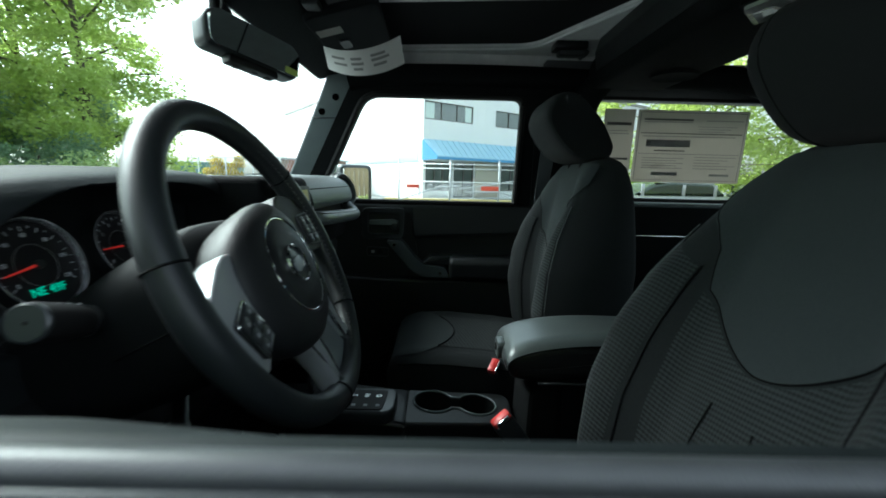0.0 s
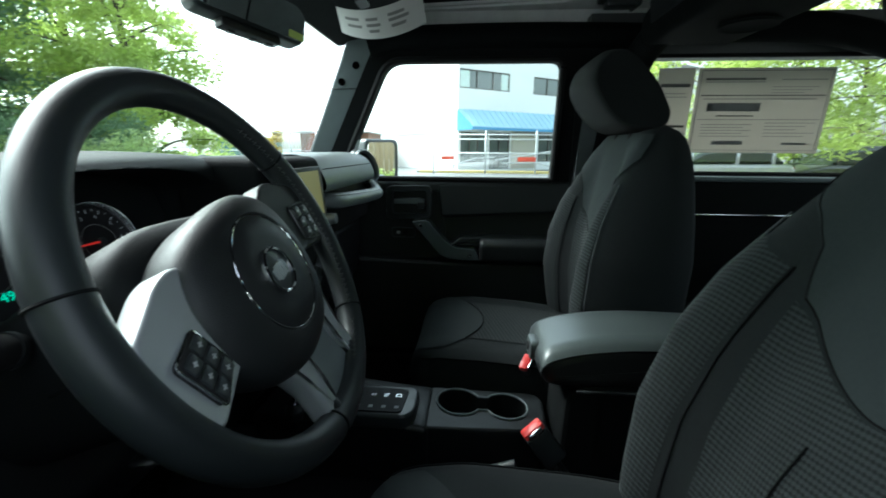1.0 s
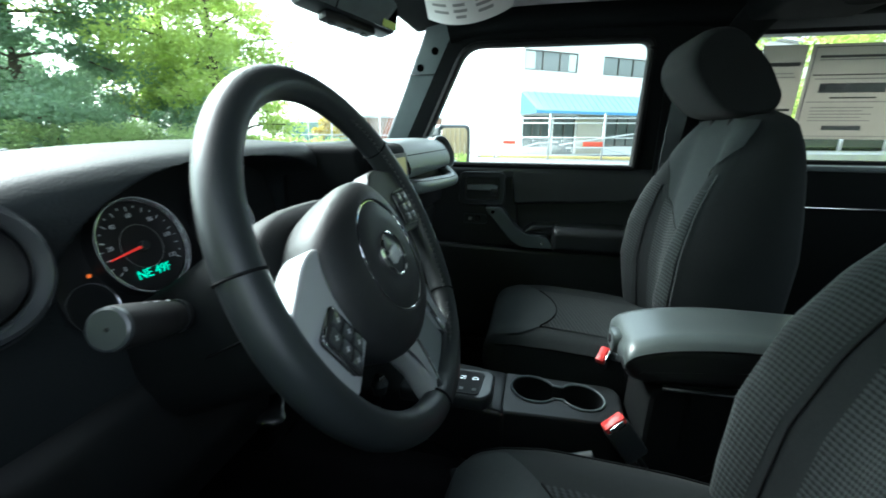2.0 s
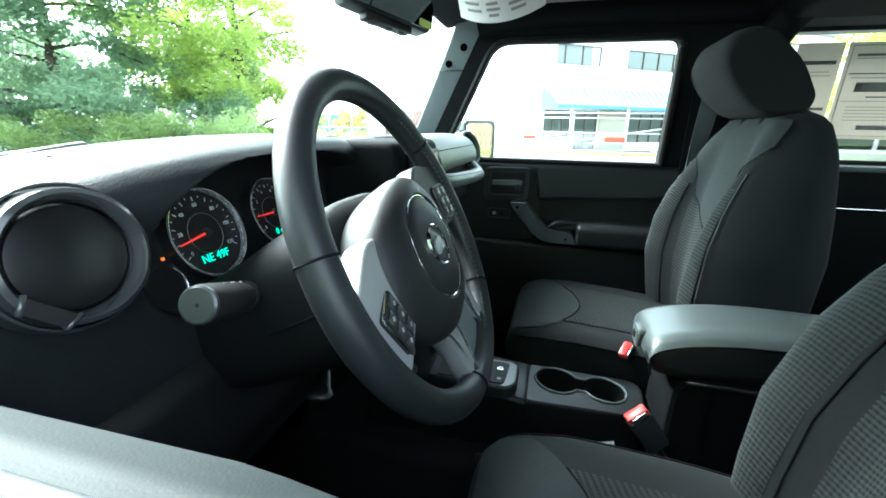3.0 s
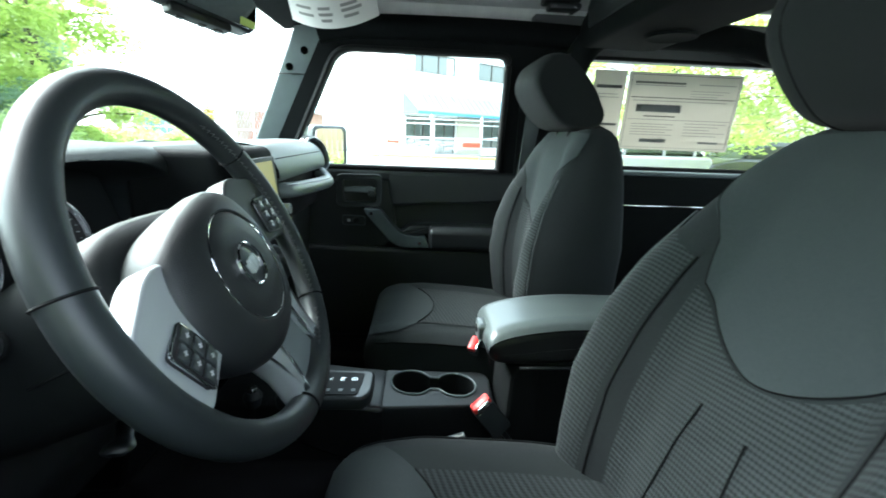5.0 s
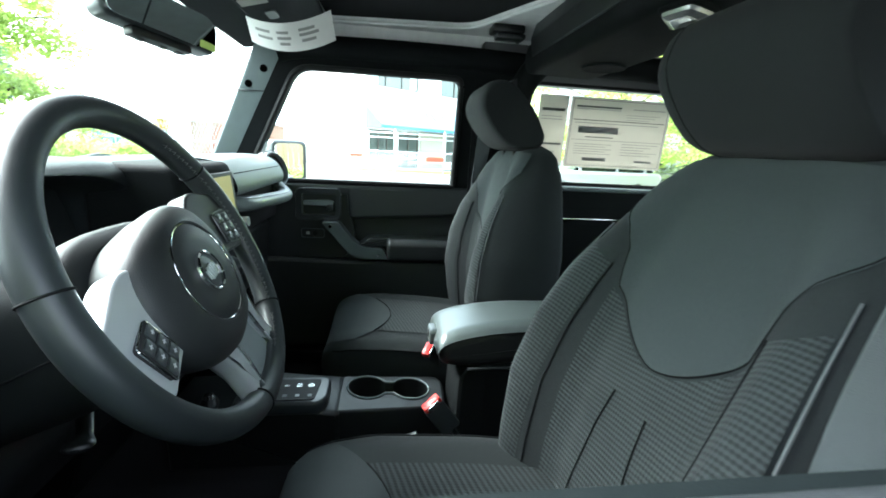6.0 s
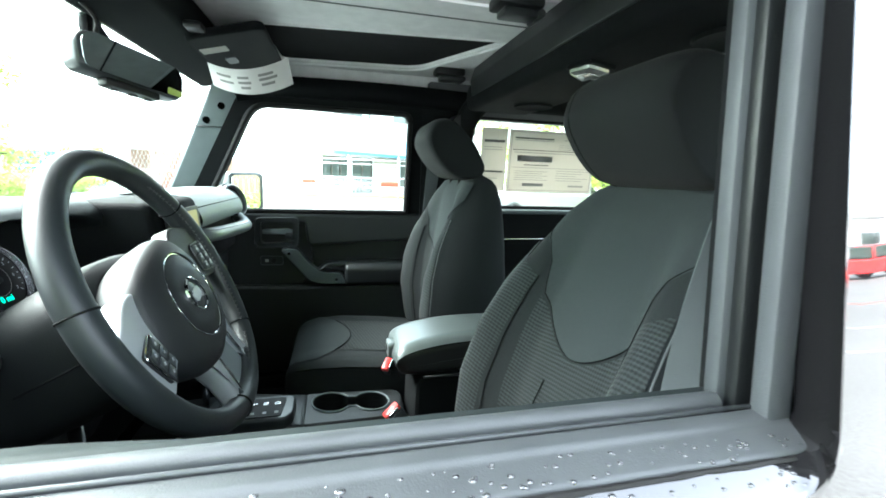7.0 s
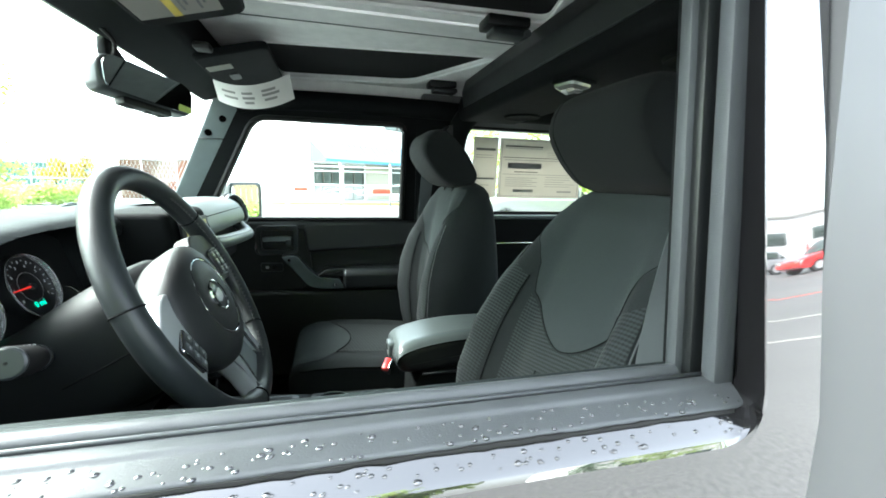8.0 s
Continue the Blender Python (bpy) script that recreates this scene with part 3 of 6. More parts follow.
tree((-8.4, 9.6, 0.05), 8.5, 2.4, 0.06, LEAF_BRIGHT, 42000, 11, "broadleaf tree with fresh yellow-green spring leaves", 0.1)
tree((-10.8, 10.6, 0.05), 9.0, 2.3, 0.065, LEAF_BRIGHT, 26000, 12, "broadleaf tree with fresh yellow-green spring leaves", 0.2)
tree((-11.6, 7.2, 0.05), 11.0, 3.3, 0.062, LEAF_DARK, 80000, 13, "dark green conifer behind the hedge", 0.06, True)
tree((-14.5, 6.0, 0.05), 12.0, 3.6, 0.075, LEAF_DARK, 48000, 14, "dark green conifer behind the hedge", 0.06, True)
tree((8.2, 13.5, 0.0), 7.0, 3.2, 0.08, LEAF_BRIGHT, 20000, 15, "broadleaf tree with fresh yellow-green spring leaves", 0.1)
tree((12.8, 15.0, 0.0), 7.5, 3.4, 0.085, LEAF_BRIGHT, 16000, 16, "broadleaf tree with fresh yellow-green spring leaves", 0.1)


def hedge(name, x0, y0, x1, y1, height, depth, mat, count, seed, label, leaf=0.06):
    rng = random.Random(seed)
    t = thing(name, ((x0 + x1) / 2, (y0 + y1) / 2, 0), label, "hedge")
    seeds = []
    n = max(6, int(math.hypot(x1 - x0, y1 - y0) / 0.35))
    stems = []
    for i in range(n):
        f = (i + 0.5) / n
        for lvl in (0.25, 0.55, 0.82):
            p = Vector((lerp(x0, x1, f) + rng.gauss(0, depth * .25), lerp(y0, y1, f) + rng.gauss(0, depth * .25), height * lvl * rng.uniform(0.85, 1.1)))
            seeds.append((p, 0.42 * rng.uniform(0.7, 1.2)))
        if i % 3 == 0:
            stems.append(tube([(p.x, p.y, 0), (p.x + .1, p.y, height * .8)], 0.02, 5))
    part("stems", join(*stems), BARK, t)
    plain("foliage", leaf_cloud(seeds, count, leaf, rng, 0.75), mat, t)


hedge("hedge", -15, 4.2, -6.2, 7.4, 1.5, 1.1, LEAF_FRONT, 60000, 21, "loose green hedge of mixed shrubs on the verge", 0.036)
hedge("hedge", -19, 8.0, -8.6, 10.6, 3.6, 1.6, LEAF_DARK, 70000, 28, "dense dark evergreen shrubs behind the hedge", 0.055)
# dark leaves stand for the shade behind the front hedge
hedge("hedge", -16, 5.2, -7.0, 8.0, 2.0, 1.2, LEAF_DARK, 42000, 29, "rounded shrubs on the verge, shade put into their dark green", 0.04)
hedge("hedge", -7.0, 8.2, -8.5, 13.5, 1.15, 0.8, LEAF_HEDGE, 6000, 22, "loose green hedge of mixed shrubs on the verge")
hedge("hedge", -17.5, 21.5, -11.5, 22.5, 1.0, 1.0, LEAF_HEDGE, 6000, 23, "low rough shrubs along the wire fence", 0.09)
hedge("flowering_shrub", -14.2, 25.5, -12.0, 26.0, 2.5, 0.8, LEAF_YELLOW, 2500, 24, "shrub covered in yellow spring blossom", 0.1)
hedge("hedge", 6.5, 14.5, 15, 17.5, 1.7, 1.0, LEAF_BRIGHT, 8000, 25, "fresh green shrubs behind the parked cars", 0.09)


def far_yard():
    t = thing("wooden_shed", (-9.8, 30, 0), "low rusty brown clad shed behind the fence", "shed")
    part("wall", box(-12.6, -7.6, 30, 34, 0, 2.45), BROWN, t)
    for i in range(24):
        part("board", box(-12.6 + i * 0.21, -12.6 + i * 0.21 + 0.17, 29.96, 30, 0.05, 2.4), BROWN, t)
    part("roof", box(-12.8, -7.4, 29.8, 34.2, 2.45, 2.55, 0.02), CONCRETE, t)
    c = thing("steel_container", (-17, 30, 0), "dark teal steel container behind the fence", "container")
    part("body", box(-19.0, -15.4, 30, 33, 0.0, 2.1), TEAL_STEEL, c)
    for i in range(18):
        part("rib", box(-18.95 + i * 0.2, -18.86 + i * 0.2, 29.95, 30, 0.15, 2.05), TEAL_STEEL, c)
    f = thing("wire_fence", (-13, 24.6, 0), "tall galvanised chain-link fence", "fence")
    for i in range(8):
        x = -19 + i * 1.6
        part("post", tube([(x, 24.6, 0), (x, 24.6, 2.3)], 0.04, 8), GALV, f)
    for z in (2.25, 1.2, 0.15):
        part("rail", tube([(-19, 24.6, z), (-7.8, 24.6, z)], 0.025, 8), GALV, f)
    wires = []
    for i in range(60):
        x = -19 + i * 0.185
        wires.append(tube([(x, 24.6, 0.15), (x + 0.9, 24.6, 2.25)], 0.006, 4))
        wires.append(tube([(x + 0.9, 24.6, 0.15), (x, 24.6, 2.25)], 0.006, 4))
    part("wire_mesh", join(*wires), GALV, f)


far_yard()


def back_fence():
    """The plank fence behind the vehicle that its outside mirror shows."""
    t = thing("plank_fence", (16, 2, 0), "tan weathered plank fence behind the vehicle", "fence")
    for i in range(70):
        y = -4.5 + i * 0.2
        part("plank", box(16.0, 16.03, y, y + 0.185, 0.05, 2.5 + 0.02 * math.sin(i * 2.1), 0.004), TAN_WOOD, t)
    for z in (0.5, 1.9):
        part("rail", box(16.03, 16.09, -4.6, 9.6, z, z + 0.1, 0.005), TAN_WOOD, t)
    for i in range(6):
        part("post", box(16.09, 16.2, -4.6 + i * 2.8, -4.49 + i * 2.8, 0, 2.4, 0.005), TAN_WOOD, t)


back_fence()
hedge("hedge", 15.2, -4, 15.2, 8, 0.8, 0.5, LEAF_HEDGE, 5000, 27, "low green weeds along the plank fence", 0.08)


# ---- parked cars ----
def parked_car(name, m, paint, label, tall=1.62, length=4.2, width=1.78):
    h, l, w = tall, length / 2, width / 2
    t = thing(name, (0, 0, 0), label, "car")
    lower = [(-l, 0.45), (-l + .1, 0.82), (-l * .55, 0.98), (l * .95, 1.0), (l, 0.85), (l, 0.4), (l * .8, 0.28), (-l * .85, 0.28)]
    part("body", prism(rounded(lower, 0.12, 3), "y", -w, w, 0.08, 3), paint, t)
    cabin = [(-l * .5, 0.96), (-l * .2, h - .08), (l * .1, h), (l * .7, h - .04), (l * .92, 0.98)]
    part("cabin", prism(rounded(cabin, 0.15, 3), "y", -w * .86, w * .86, 0.1, 3), WINDOW_DARK, t, "dark glazed cabin")
    part("roof", prism(rounded([(-l * .2, h - .1), (l * .1, h + .01), (l * .7, h - .02), (l * .76, h - .16), (l * .1, h - .1)], 0.05, 3), "y", -w * .84, w * .84, 0.04), paint, t)
    for x in (-l * .35, l * .25, l * .72):
        for s in (-1, 1):
            part("pillar", box(x - .05, x + .05, s * w * .87 - .015, s * w * .87 + .015, 0.95, h - .1, 0.01), paint, t)
    for x in (-l * .62, l * .6):
        for s in (-1, 1):
            wm = Matrix.Translation((x, s * (w - .1), 0.34)) @ Matrix.Rotation(math.pi / 2 * s, 4, "X")
            tyre = part("wheel", lathe([(0.2, -.1), (0.33, -.1), (0.34, 0), (0.33, .11), (0.2, .12)], 24, wm), TYRE, t)
            part("rim", lathe([(0.0, -.09), (0.2, -.09), (0.2, -.12), (0.0, -.1)], 16, wm), GALV, tyre)
    for s in (-1, 1):
        part("tail_lamp", box(l - .06, l + .01, s * w * .8 - .1, s * w * .8 + .1, 0.75, 0.92, 0.02), SIGN_RED, t)
        part("headlight", box(-l - .0, -l + .12, s * w * .75 - .14, s * w * .75 + .14, 0.66, 0.8, 0.02), BULB, t)
    t.matrix_world = m
    return t


parked_car("parked_suv", pose(24.3, -15.2, 0, 0, 0, 25), CAR_RED, "red compact sport utility car on the lot", 1.66)
parked_car("parked_car", pose(25.5, -20.6, 0, 0, 0, 20), CAR_SILVER, "silver hatchback parked on the lot", 1.5)
parked_car("parked_car", pose(22.5, -25.5, 0, 0, 0, 15), CAR_WHITE, "white hatchback parked on the lot", 1.5)
parked_car("parked_car", pose(6.6, 12.3, 0, 0, 0, 5), CAR_SILVER, "silver hatchback parked beside shrubs", 1.42)
parked_car("parked_van", pose(10.6, 12.6, 0, 0, 0, 5), CAR_DARK, "dark green van parked beside shrubs", 1.5)


for d, mat, label in ((7.3, CONCRETE, "white painted stall line on the lot"), (9.7, CONCRETE, "white painted stall line on the lot"), (14.4, SIGN_RED, "faded red painted line on the lot")):
    single("painted_line", box(-0.05, 0.05, -4, 4, 0.003, 0.008, m=Matrix.Translation((0.3 + d * 0.85, -0.8 - d * 0.53, 0)) @ Matrix.Rotation(math.atan2(-0.53, 0.85), 4, "Z")), mat, label, "marking", kind="structure")


def warehouse():
    t = thing("warehouse", (40, -30, 0), "long pale warehouse across the lot", "building")
    part("wall", box(18, 75, -34, -33.5, 0, 5.2), STUCCO, t)
    part("roof", box(17.8, 75.2, -45, -33.3, 5.2, 5.5, 0.05), CONCRETE, t)
    part("side_wall", box(18, 18.4, -45, -34, 0, 5.2), STUCCO, t)
    for i in range(9):
        part("window", box(21 + i * 6, 23.5 + i * 6, -33.52, -33.4, 2.2, 3.6, 0.02), WINDOW_DARK, t)


warehouse()
tree((20, -27, 0), 7, 2.6, 0.15, LEAF_HEDGE, 4000, 31, "green tree before the pale warehouse", 0.15)
tree((15.5, -29, 0), 9, 2.2, 0.15, LEAF_DARK, 4000, 32, "dark conifer beside the pale warehouse", 0.1, True)

# tall trees along the near edge of the lot, mirrored in the office windows
# unseen row, lengthened to block sky light from the driver's window
for k, (x, y, h) in enumerate(((-15, -14, 12), (-9.5, -16, 14), (-4, -14.5, 13), (1.5, -17, 14), (-13, -22, 15))):
    tree((x, y, 0), h, h * 0.3, 0.34, LEAF_HEDGE if k % 2 else LEAF_DARK, 5200, 60 + k, "unseen tall leafy tree along the edge of the lot, also blocking sky light", 0.12)


# ---- car shell ----
# the vehicle stands along x, front towards minus x; belt line at 1.23
single("floor", join(box(-0.75, 1.75, -0.7, 0.7, 0.5, 0.56, 0.01), prism(rounded([(-0.13, 0.55), (-0.1, 0.7), (0.12, 0.7), (0.15, 0.55)], 0.03), "x", -0.7, 0.9)),
       CARPET, "black carpeted vehicle floor with a centre tunnel", "floor", kind="structure")
single("wall_front", prism([(-0.75, 0.5), (-0.75, 1.1), (-0.55, 1.22), (-0.53, 1.22), (-0.7, 1.08), (-0.7, 0.5)], "y", -0.72, 0.72), CARPET,
       "black carpeted bulkhead under the dashboard", "wall", kind="structure")

for s in (-1, 1):
    single("wall_side", box(-0.82, -0.435, min(s * 0.69, s * 0.745), max(s * 0.69, s * 0.745), 0.5, 1.262, 0.004), CARPET, "black carpeted kick panel beside the footwell", "wall", kind="structure")
    single("door_sill", box(-0.8, 0.5, min(s * 0.66, s * 0.745), max(s * 0.66, s * 0.745), 0.555, 0.61, 0.006), PLASTIC, "black moulded door sill", "sill", kind="structure")

HULL = thing("vehicle_body", (0.3, 0, 0), "gloss black off-road vehicle body with a hardtop", "car body", kind="structure")
part("hood", prism(rounded([(-1.75, 0.75), (-1.72, 1.12), (-0.62, 1.22), (-0.5, 1.22), (-0.5, 0.75)], 0.05), "y", -0.62, 0.62, 0.04), PAINT, HULL)
for s in (-1, 1):
    part("fender", prism(rounded([(-1.8, 0.75), (-1.75, 0.98), (-1.0, 1.0), (-0.8, 0.8), (-0.75, 0.6)], 0.06), "y", s * 0.6, s * 0.9, 0.03), PAINT_SATIN, HULL)
    part("rocker", box(-0.75, 1.75, s * 0.7 - .06, s * 0.7 + .06, 0.42, 0.56, 0.02), PAINT, HULL)
    for x in (-1.3, 1.15):
        wm = Matrix.Translation((x, s * 0.78, 0.39)) @ Matrix.Rotation(math.pi / 2 * s, 4, "X")
        w = part("wheel", lathe([(0.22, -.11), (0.37, -.12), (0.39, 0), (0.37, .12), (0.22, .12)], 32, wm), TYRE, HULL)
        part("rim", lathe([(0.0, -.06), (0.2, -.1), (0.22, -.12), (0.22, .1), (0.0, .1)], 24, wm), GALV, w)
part("cowl", prism([(-0.64, 1.18), (-0.62, 1.25), (-0.49, 1.285), (-0.47, 1.24)], "y", -0.7, 0.7), PLASTIC, HULL)
part("quarter_panel", lean(box(0.457, 1.75, -0.7835, -0.745, 0.56, 1.0175, 0.0008), -1), PAINT_SATIN, HULL)
part("quarter_panel", box(0.452, 1.75, 0.745, 0.795, 0.56, 1.235, 0.006), PAINT_SATIN, HULL)
part("tailgate", box(1.72, 1.78, -0.74, 0.74, 0.56, 1.25, 0.01), PAINT, HULL)


def hardtop():
    t = thing("hardtop", (1.0, 0, 1.7), "removable hardtop with tinted side windows", "roof", kind="structure")
    for s in (-1, 1):
        inner = rounded([(0.60, 1.262), (1.60, 1.262), (1.56, 1.606), (0.60, 1.606)], 0.03, 5)
        # the same number of points on the outer outline
        big = []
        for p, q in inner:
            big.append((min(max(lerp(1.05, p, 2.2), 0.445 if s > 0 else 0.457), 1.72), 1.72 if q > 1.43 else (1.236 if s > 0 else 1.02)))
        part("side", lean(ring_frame(big, inner, "y", s * 0.70, s * (0.785 if s > 0 else 0.7835)), s), PAINT_SATIN, t)
        pane = part("pane", lean(prism(inner, "y", s * 0.722, s * 0.727), s), REAR_PANE, t)
        pane.visible_shadow = False
        part("seal", lean(tube([(p, s * 0.704, q) for p, q in inner], 0.007, 6, True), s), RUBBER_BLACK, t)
    part("top", box(0.64, 1.76, -0.72, 0.72, 1.765, 1.80, 0.012), PAINT_SATIN, t)
    part("lining", box(0.64, 1.72, -0.66, 0.66, 1.755, 1.763), BELT, t, "grey fabric lining")
    rear_out = [(-0.72, 1.235), (0.72, 1.235), (0.68, 1.77), (-0.68, 1.77)]
    rear_in = [(-0.6, 1.29), (0.6, 1.29), (0.57, 1.66), (-0.57, 1.66)]
    part("rear_frame", ring_frame(rear_out, rear_in, "x", 1.72, 1.76), PAINT_SATIN, t)
    g = part("rear_pane", prism(rear_in, "x", 1.738, 1.743), REAR_PANE, t)
    g.visible_shadow = False


hardtop()
for s in (-1, 1):
    q = thing("rear_trim_panel", (1.1, s * 0.7, 0.8), "black moulded rear side trim with a bright strip", "trim panel", kind="structure")
    part("panel", box(0.46, 1.72, min(s * 0.66, s * 0.74), max(s * 0.66, s * 0.74), 0.56, 1.245, 0.012), PAD_BLACK, q)
    part("ledge", box(0.46, 1.72, min(s * 0.655, s * 0.70), max(s * 0.655, s * 0.70), 1.238, 1.254, 0.005), PILLAR, q)
    part("strip", box(0.62, 1.70, min(s * 0.652, s * 0.66), max(s * 0.652, s * 0.66), 1.132, 1.139, 0.002), CHROME, q)


def windshield():
    t = thing("windshield", (-0.4, 0, 1.3), "clear raked flat windshield", "windshield", kind="structure")
    g = part("pane", prism([(-0.505, 1.285), (-0.325, 1.66), (-0.331, 1.663), (-0.511, 1.288)], "y", -0.76, 0.76), WINDSHIELD, t)
    g.visible_shadow = False
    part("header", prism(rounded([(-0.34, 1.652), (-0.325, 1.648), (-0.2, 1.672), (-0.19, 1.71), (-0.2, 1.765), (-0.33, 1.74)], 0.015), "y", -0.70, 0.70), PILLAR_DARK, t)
    part("outer_frame", prism([(-0.36, 1.66), (-0.34, 1.655), (-0.33, 1.745), (-0.2, 1.77), (-0.2, 1.785), (-0.34, 1.76)], "y", -0.74, 0.74), PAINT, t)
    part("lower_seal", tube([(-0.5, -0.68, 1.29), (-0.5, 0.68, 1.29)], 0.008, 6), RUBBER_BLACK, t)


windshield()


def wiper(y0, y1):
    t = thing("windshield_wiper", (-0.53, y0, 1.29), "black windshield wiper resting along the foot of the glass", "wiper", "wipers")
    a, b = Vector((-0.526, y0 + 0.02, 1.293)), Vector((-0.522, y1, 1.299))
    part("blade", tube([a, b], 0.004, 6, squash=1.6), RUBBER_BLACK, t)
    part("bridge", tube(smooth_path([a.lerp(b, 0.25), a.lerp(b, 0.5) + Vector((-0.006, 0, 0.014)), a.lerp(b, 0.75)], 5), 0.0035, 6), PLASTIC, t)
    part("arm", tube([(-0.55, y0 - 0.05, 1.272), a.lerp(b, 0.5) + Vector((-0.008, 0, 0.014))], [0.008, 0.005], 8), PLASTIC, t)


wiper(-0.60, -0.14)
wiper(0.02, 0.48)


def a_pillar(s):
    t = thing("pillar_trim", (-0.35, s * 0.7, 1.3), "dark grey moulded windshield pillar trim with two bolt holes", "trim", kind="structure")

    def ring(z, xa, xb, ya, yb, zs=0.0):
        pts = rounded([(xa, ya), (xb, ya), (xb, yb), (xa, yb)], 0.012, 3)
        return [Vector((x, s * y, z + (x - xa) * zs)) for x, y in pts]
    part("trim", loft([ring(1.27, -0.475, -0.305, 0.705, 0.775), ring(1.315, -0.449, -0.30, 0.70, 0.77), ring(1.45, -0.388, -0.25, 0.692, 0.762),
                       ring(1.535, -0.35, -0.218, 0.684, 0.75), ring(1.64, -0.303, -0.165, 0.672, 0.74), ring(1.70, -0.275, -0.14, 0.665, 0.735)]), PILLAR, t)
    for x, z, y in ((-0.268, 1.587, 0.678), (-0.318, 1.539, 0.684)):
        # flat disc painted black for the shade inside a bolt hole
        part("bolt_hole", lathe([(0.0, 0.0012), (0.0115, 0.0012), (0.012, 0.0)], 20, axes((x, s * (y - 0.0005), z), (1, 0, 0), (0, 0, 1))), HOLE_SHADE, t)
    part("joint", tube([(-0.36, s * 0.6835, 1.518), (-0.22, s * 0.6835, 1.518)], 0.0016, 5), RUBBER_BLACK, t)


a_pillar(1)
a_pillar(-1)


# ---- roof panels ----
def roof_panel(s):
    t = thing("roof_panel", (0.2, s * 0.33, 1.76), "pale lined removable roof panel with dark inset", "roof panel", "roof panels", "structure")
    edge = 0.712 if s > 0 else 0.665
    outer = [(-0.2, 0.008), (0.66, 0.008), (0.66, edge), (-0.2, edge)]
    hole = [(-0.085, 0.285), (0.59, 0.212), (0.39, 0.632), (-0.07, 0.685)]
    if s < 0:
        hole = [(0.02, 0.040), (0.575, 0.066), (0.44, 0.642), (-0.045, 0.605)]
    inner = rounded(hole, [0.03, 0.03, 0.06, 0.03], 6)
    c = Vector((0.24, 0.42))
    big = []
    for p, q in inner:
        d = Vector((p, q)) - c
        k = min(abs((0.66 if d.x > 0 else -0.2) - c.x) / max(abs(d.x), 1e-6), abs((edge if d.y > 0 else 0.008) - c.y) / max(abs(d.y), 1e-6))
        big.append(tuple(c + d * k))
    # corners of the outer edge
    for cx, cy in outer:
        j = min(range(len(big)), key=lambda i: (big[i][0] - cx) ** 2 + (big[i][1] - cy) ** 2)
        big[j] = (cx, cy)
    fl = [[(p, s * q) for p, q in pts] for pts in (big, inner)]
    part("lining", ring_frame(fl[0], fl[1], "z", 1.745, 1.765), HEADLINER, t)
    part("lip", tube([(p, s * q, 1.747) for p, q in inner], 0.006, 6, True), HEADLINER, t)
    part("inset", prism([(p, s * q) for p, q in [tuple(c + (Vector(p) - c) * 1.05) for p in inner]], "z", 1.762, 1.77), LINER_DARK, t)
    part("shell", box(-0.2, 0.66, min(s * 0.004, s * 0.74), max(s * 0.004, s * 0.74), 1.77, 1.80, 0.01), PAINT_SATIN, t)
    if s > 0:
        part("groove", box(-0.19, 0.6, 0.092, 0.096, 1.7435, 1.7455), BELT, t)
        part("turned_edge", prism(rounded([(0.706, 1.746), (0.716, 1.703), (0.724, 1.703), (0.716, 1.75)], 0.002), "x", -0.2, 0.62), HEADLINER, t)
    # side rail above the door
    rail = [(0.665, 1.625), (0.74, 1.625), (0.76, 1.76), (0.69, 1.76), (0.655, 1.70)] if s < 0 else [(0.668, 1.625), (0.74, 1.625), (0.775, 1.70), (0.775, 1.765), (0.735, 1.765), (0.728, 1.702), (0.68, 1.695)]
    part("side_rail", prism(rounded([(s * y, z) for y, z in rail], 0.012 if s < 0 else 0.004), "x", -0.22, 0.7), PAD_BLACK, t)


roof_panel(1)
roof_panel(-1)


def roof_latch(x, y, w):
    t = thing("roof_latch", (x, y, 1.74), "black plastic roof panel latch", "latch", "roof latches")
    part("base", box(x - .05, x + .05, y - w, y + w, 1.722, 1.745, 0.006), PLASTIC, t)
    part("lever", box(x - .035, x + .055, y - w * .7, y + w * .7, 1.706, 1.722, 0.005), PLASTIC_SMOOTH, t)
    part("pivot", tube([(x + .045, y - w * .9, 1.712), (x + .045, y + w * .9, 1.712)], 0.008, 8), PLASTIC_SMOOTH, t)


roof_latch(0.475, -0.055, 0.034)
roof_latch(0.49, 0.565, 0.034)
roof_latch(0.515, -0.655, 0.035)


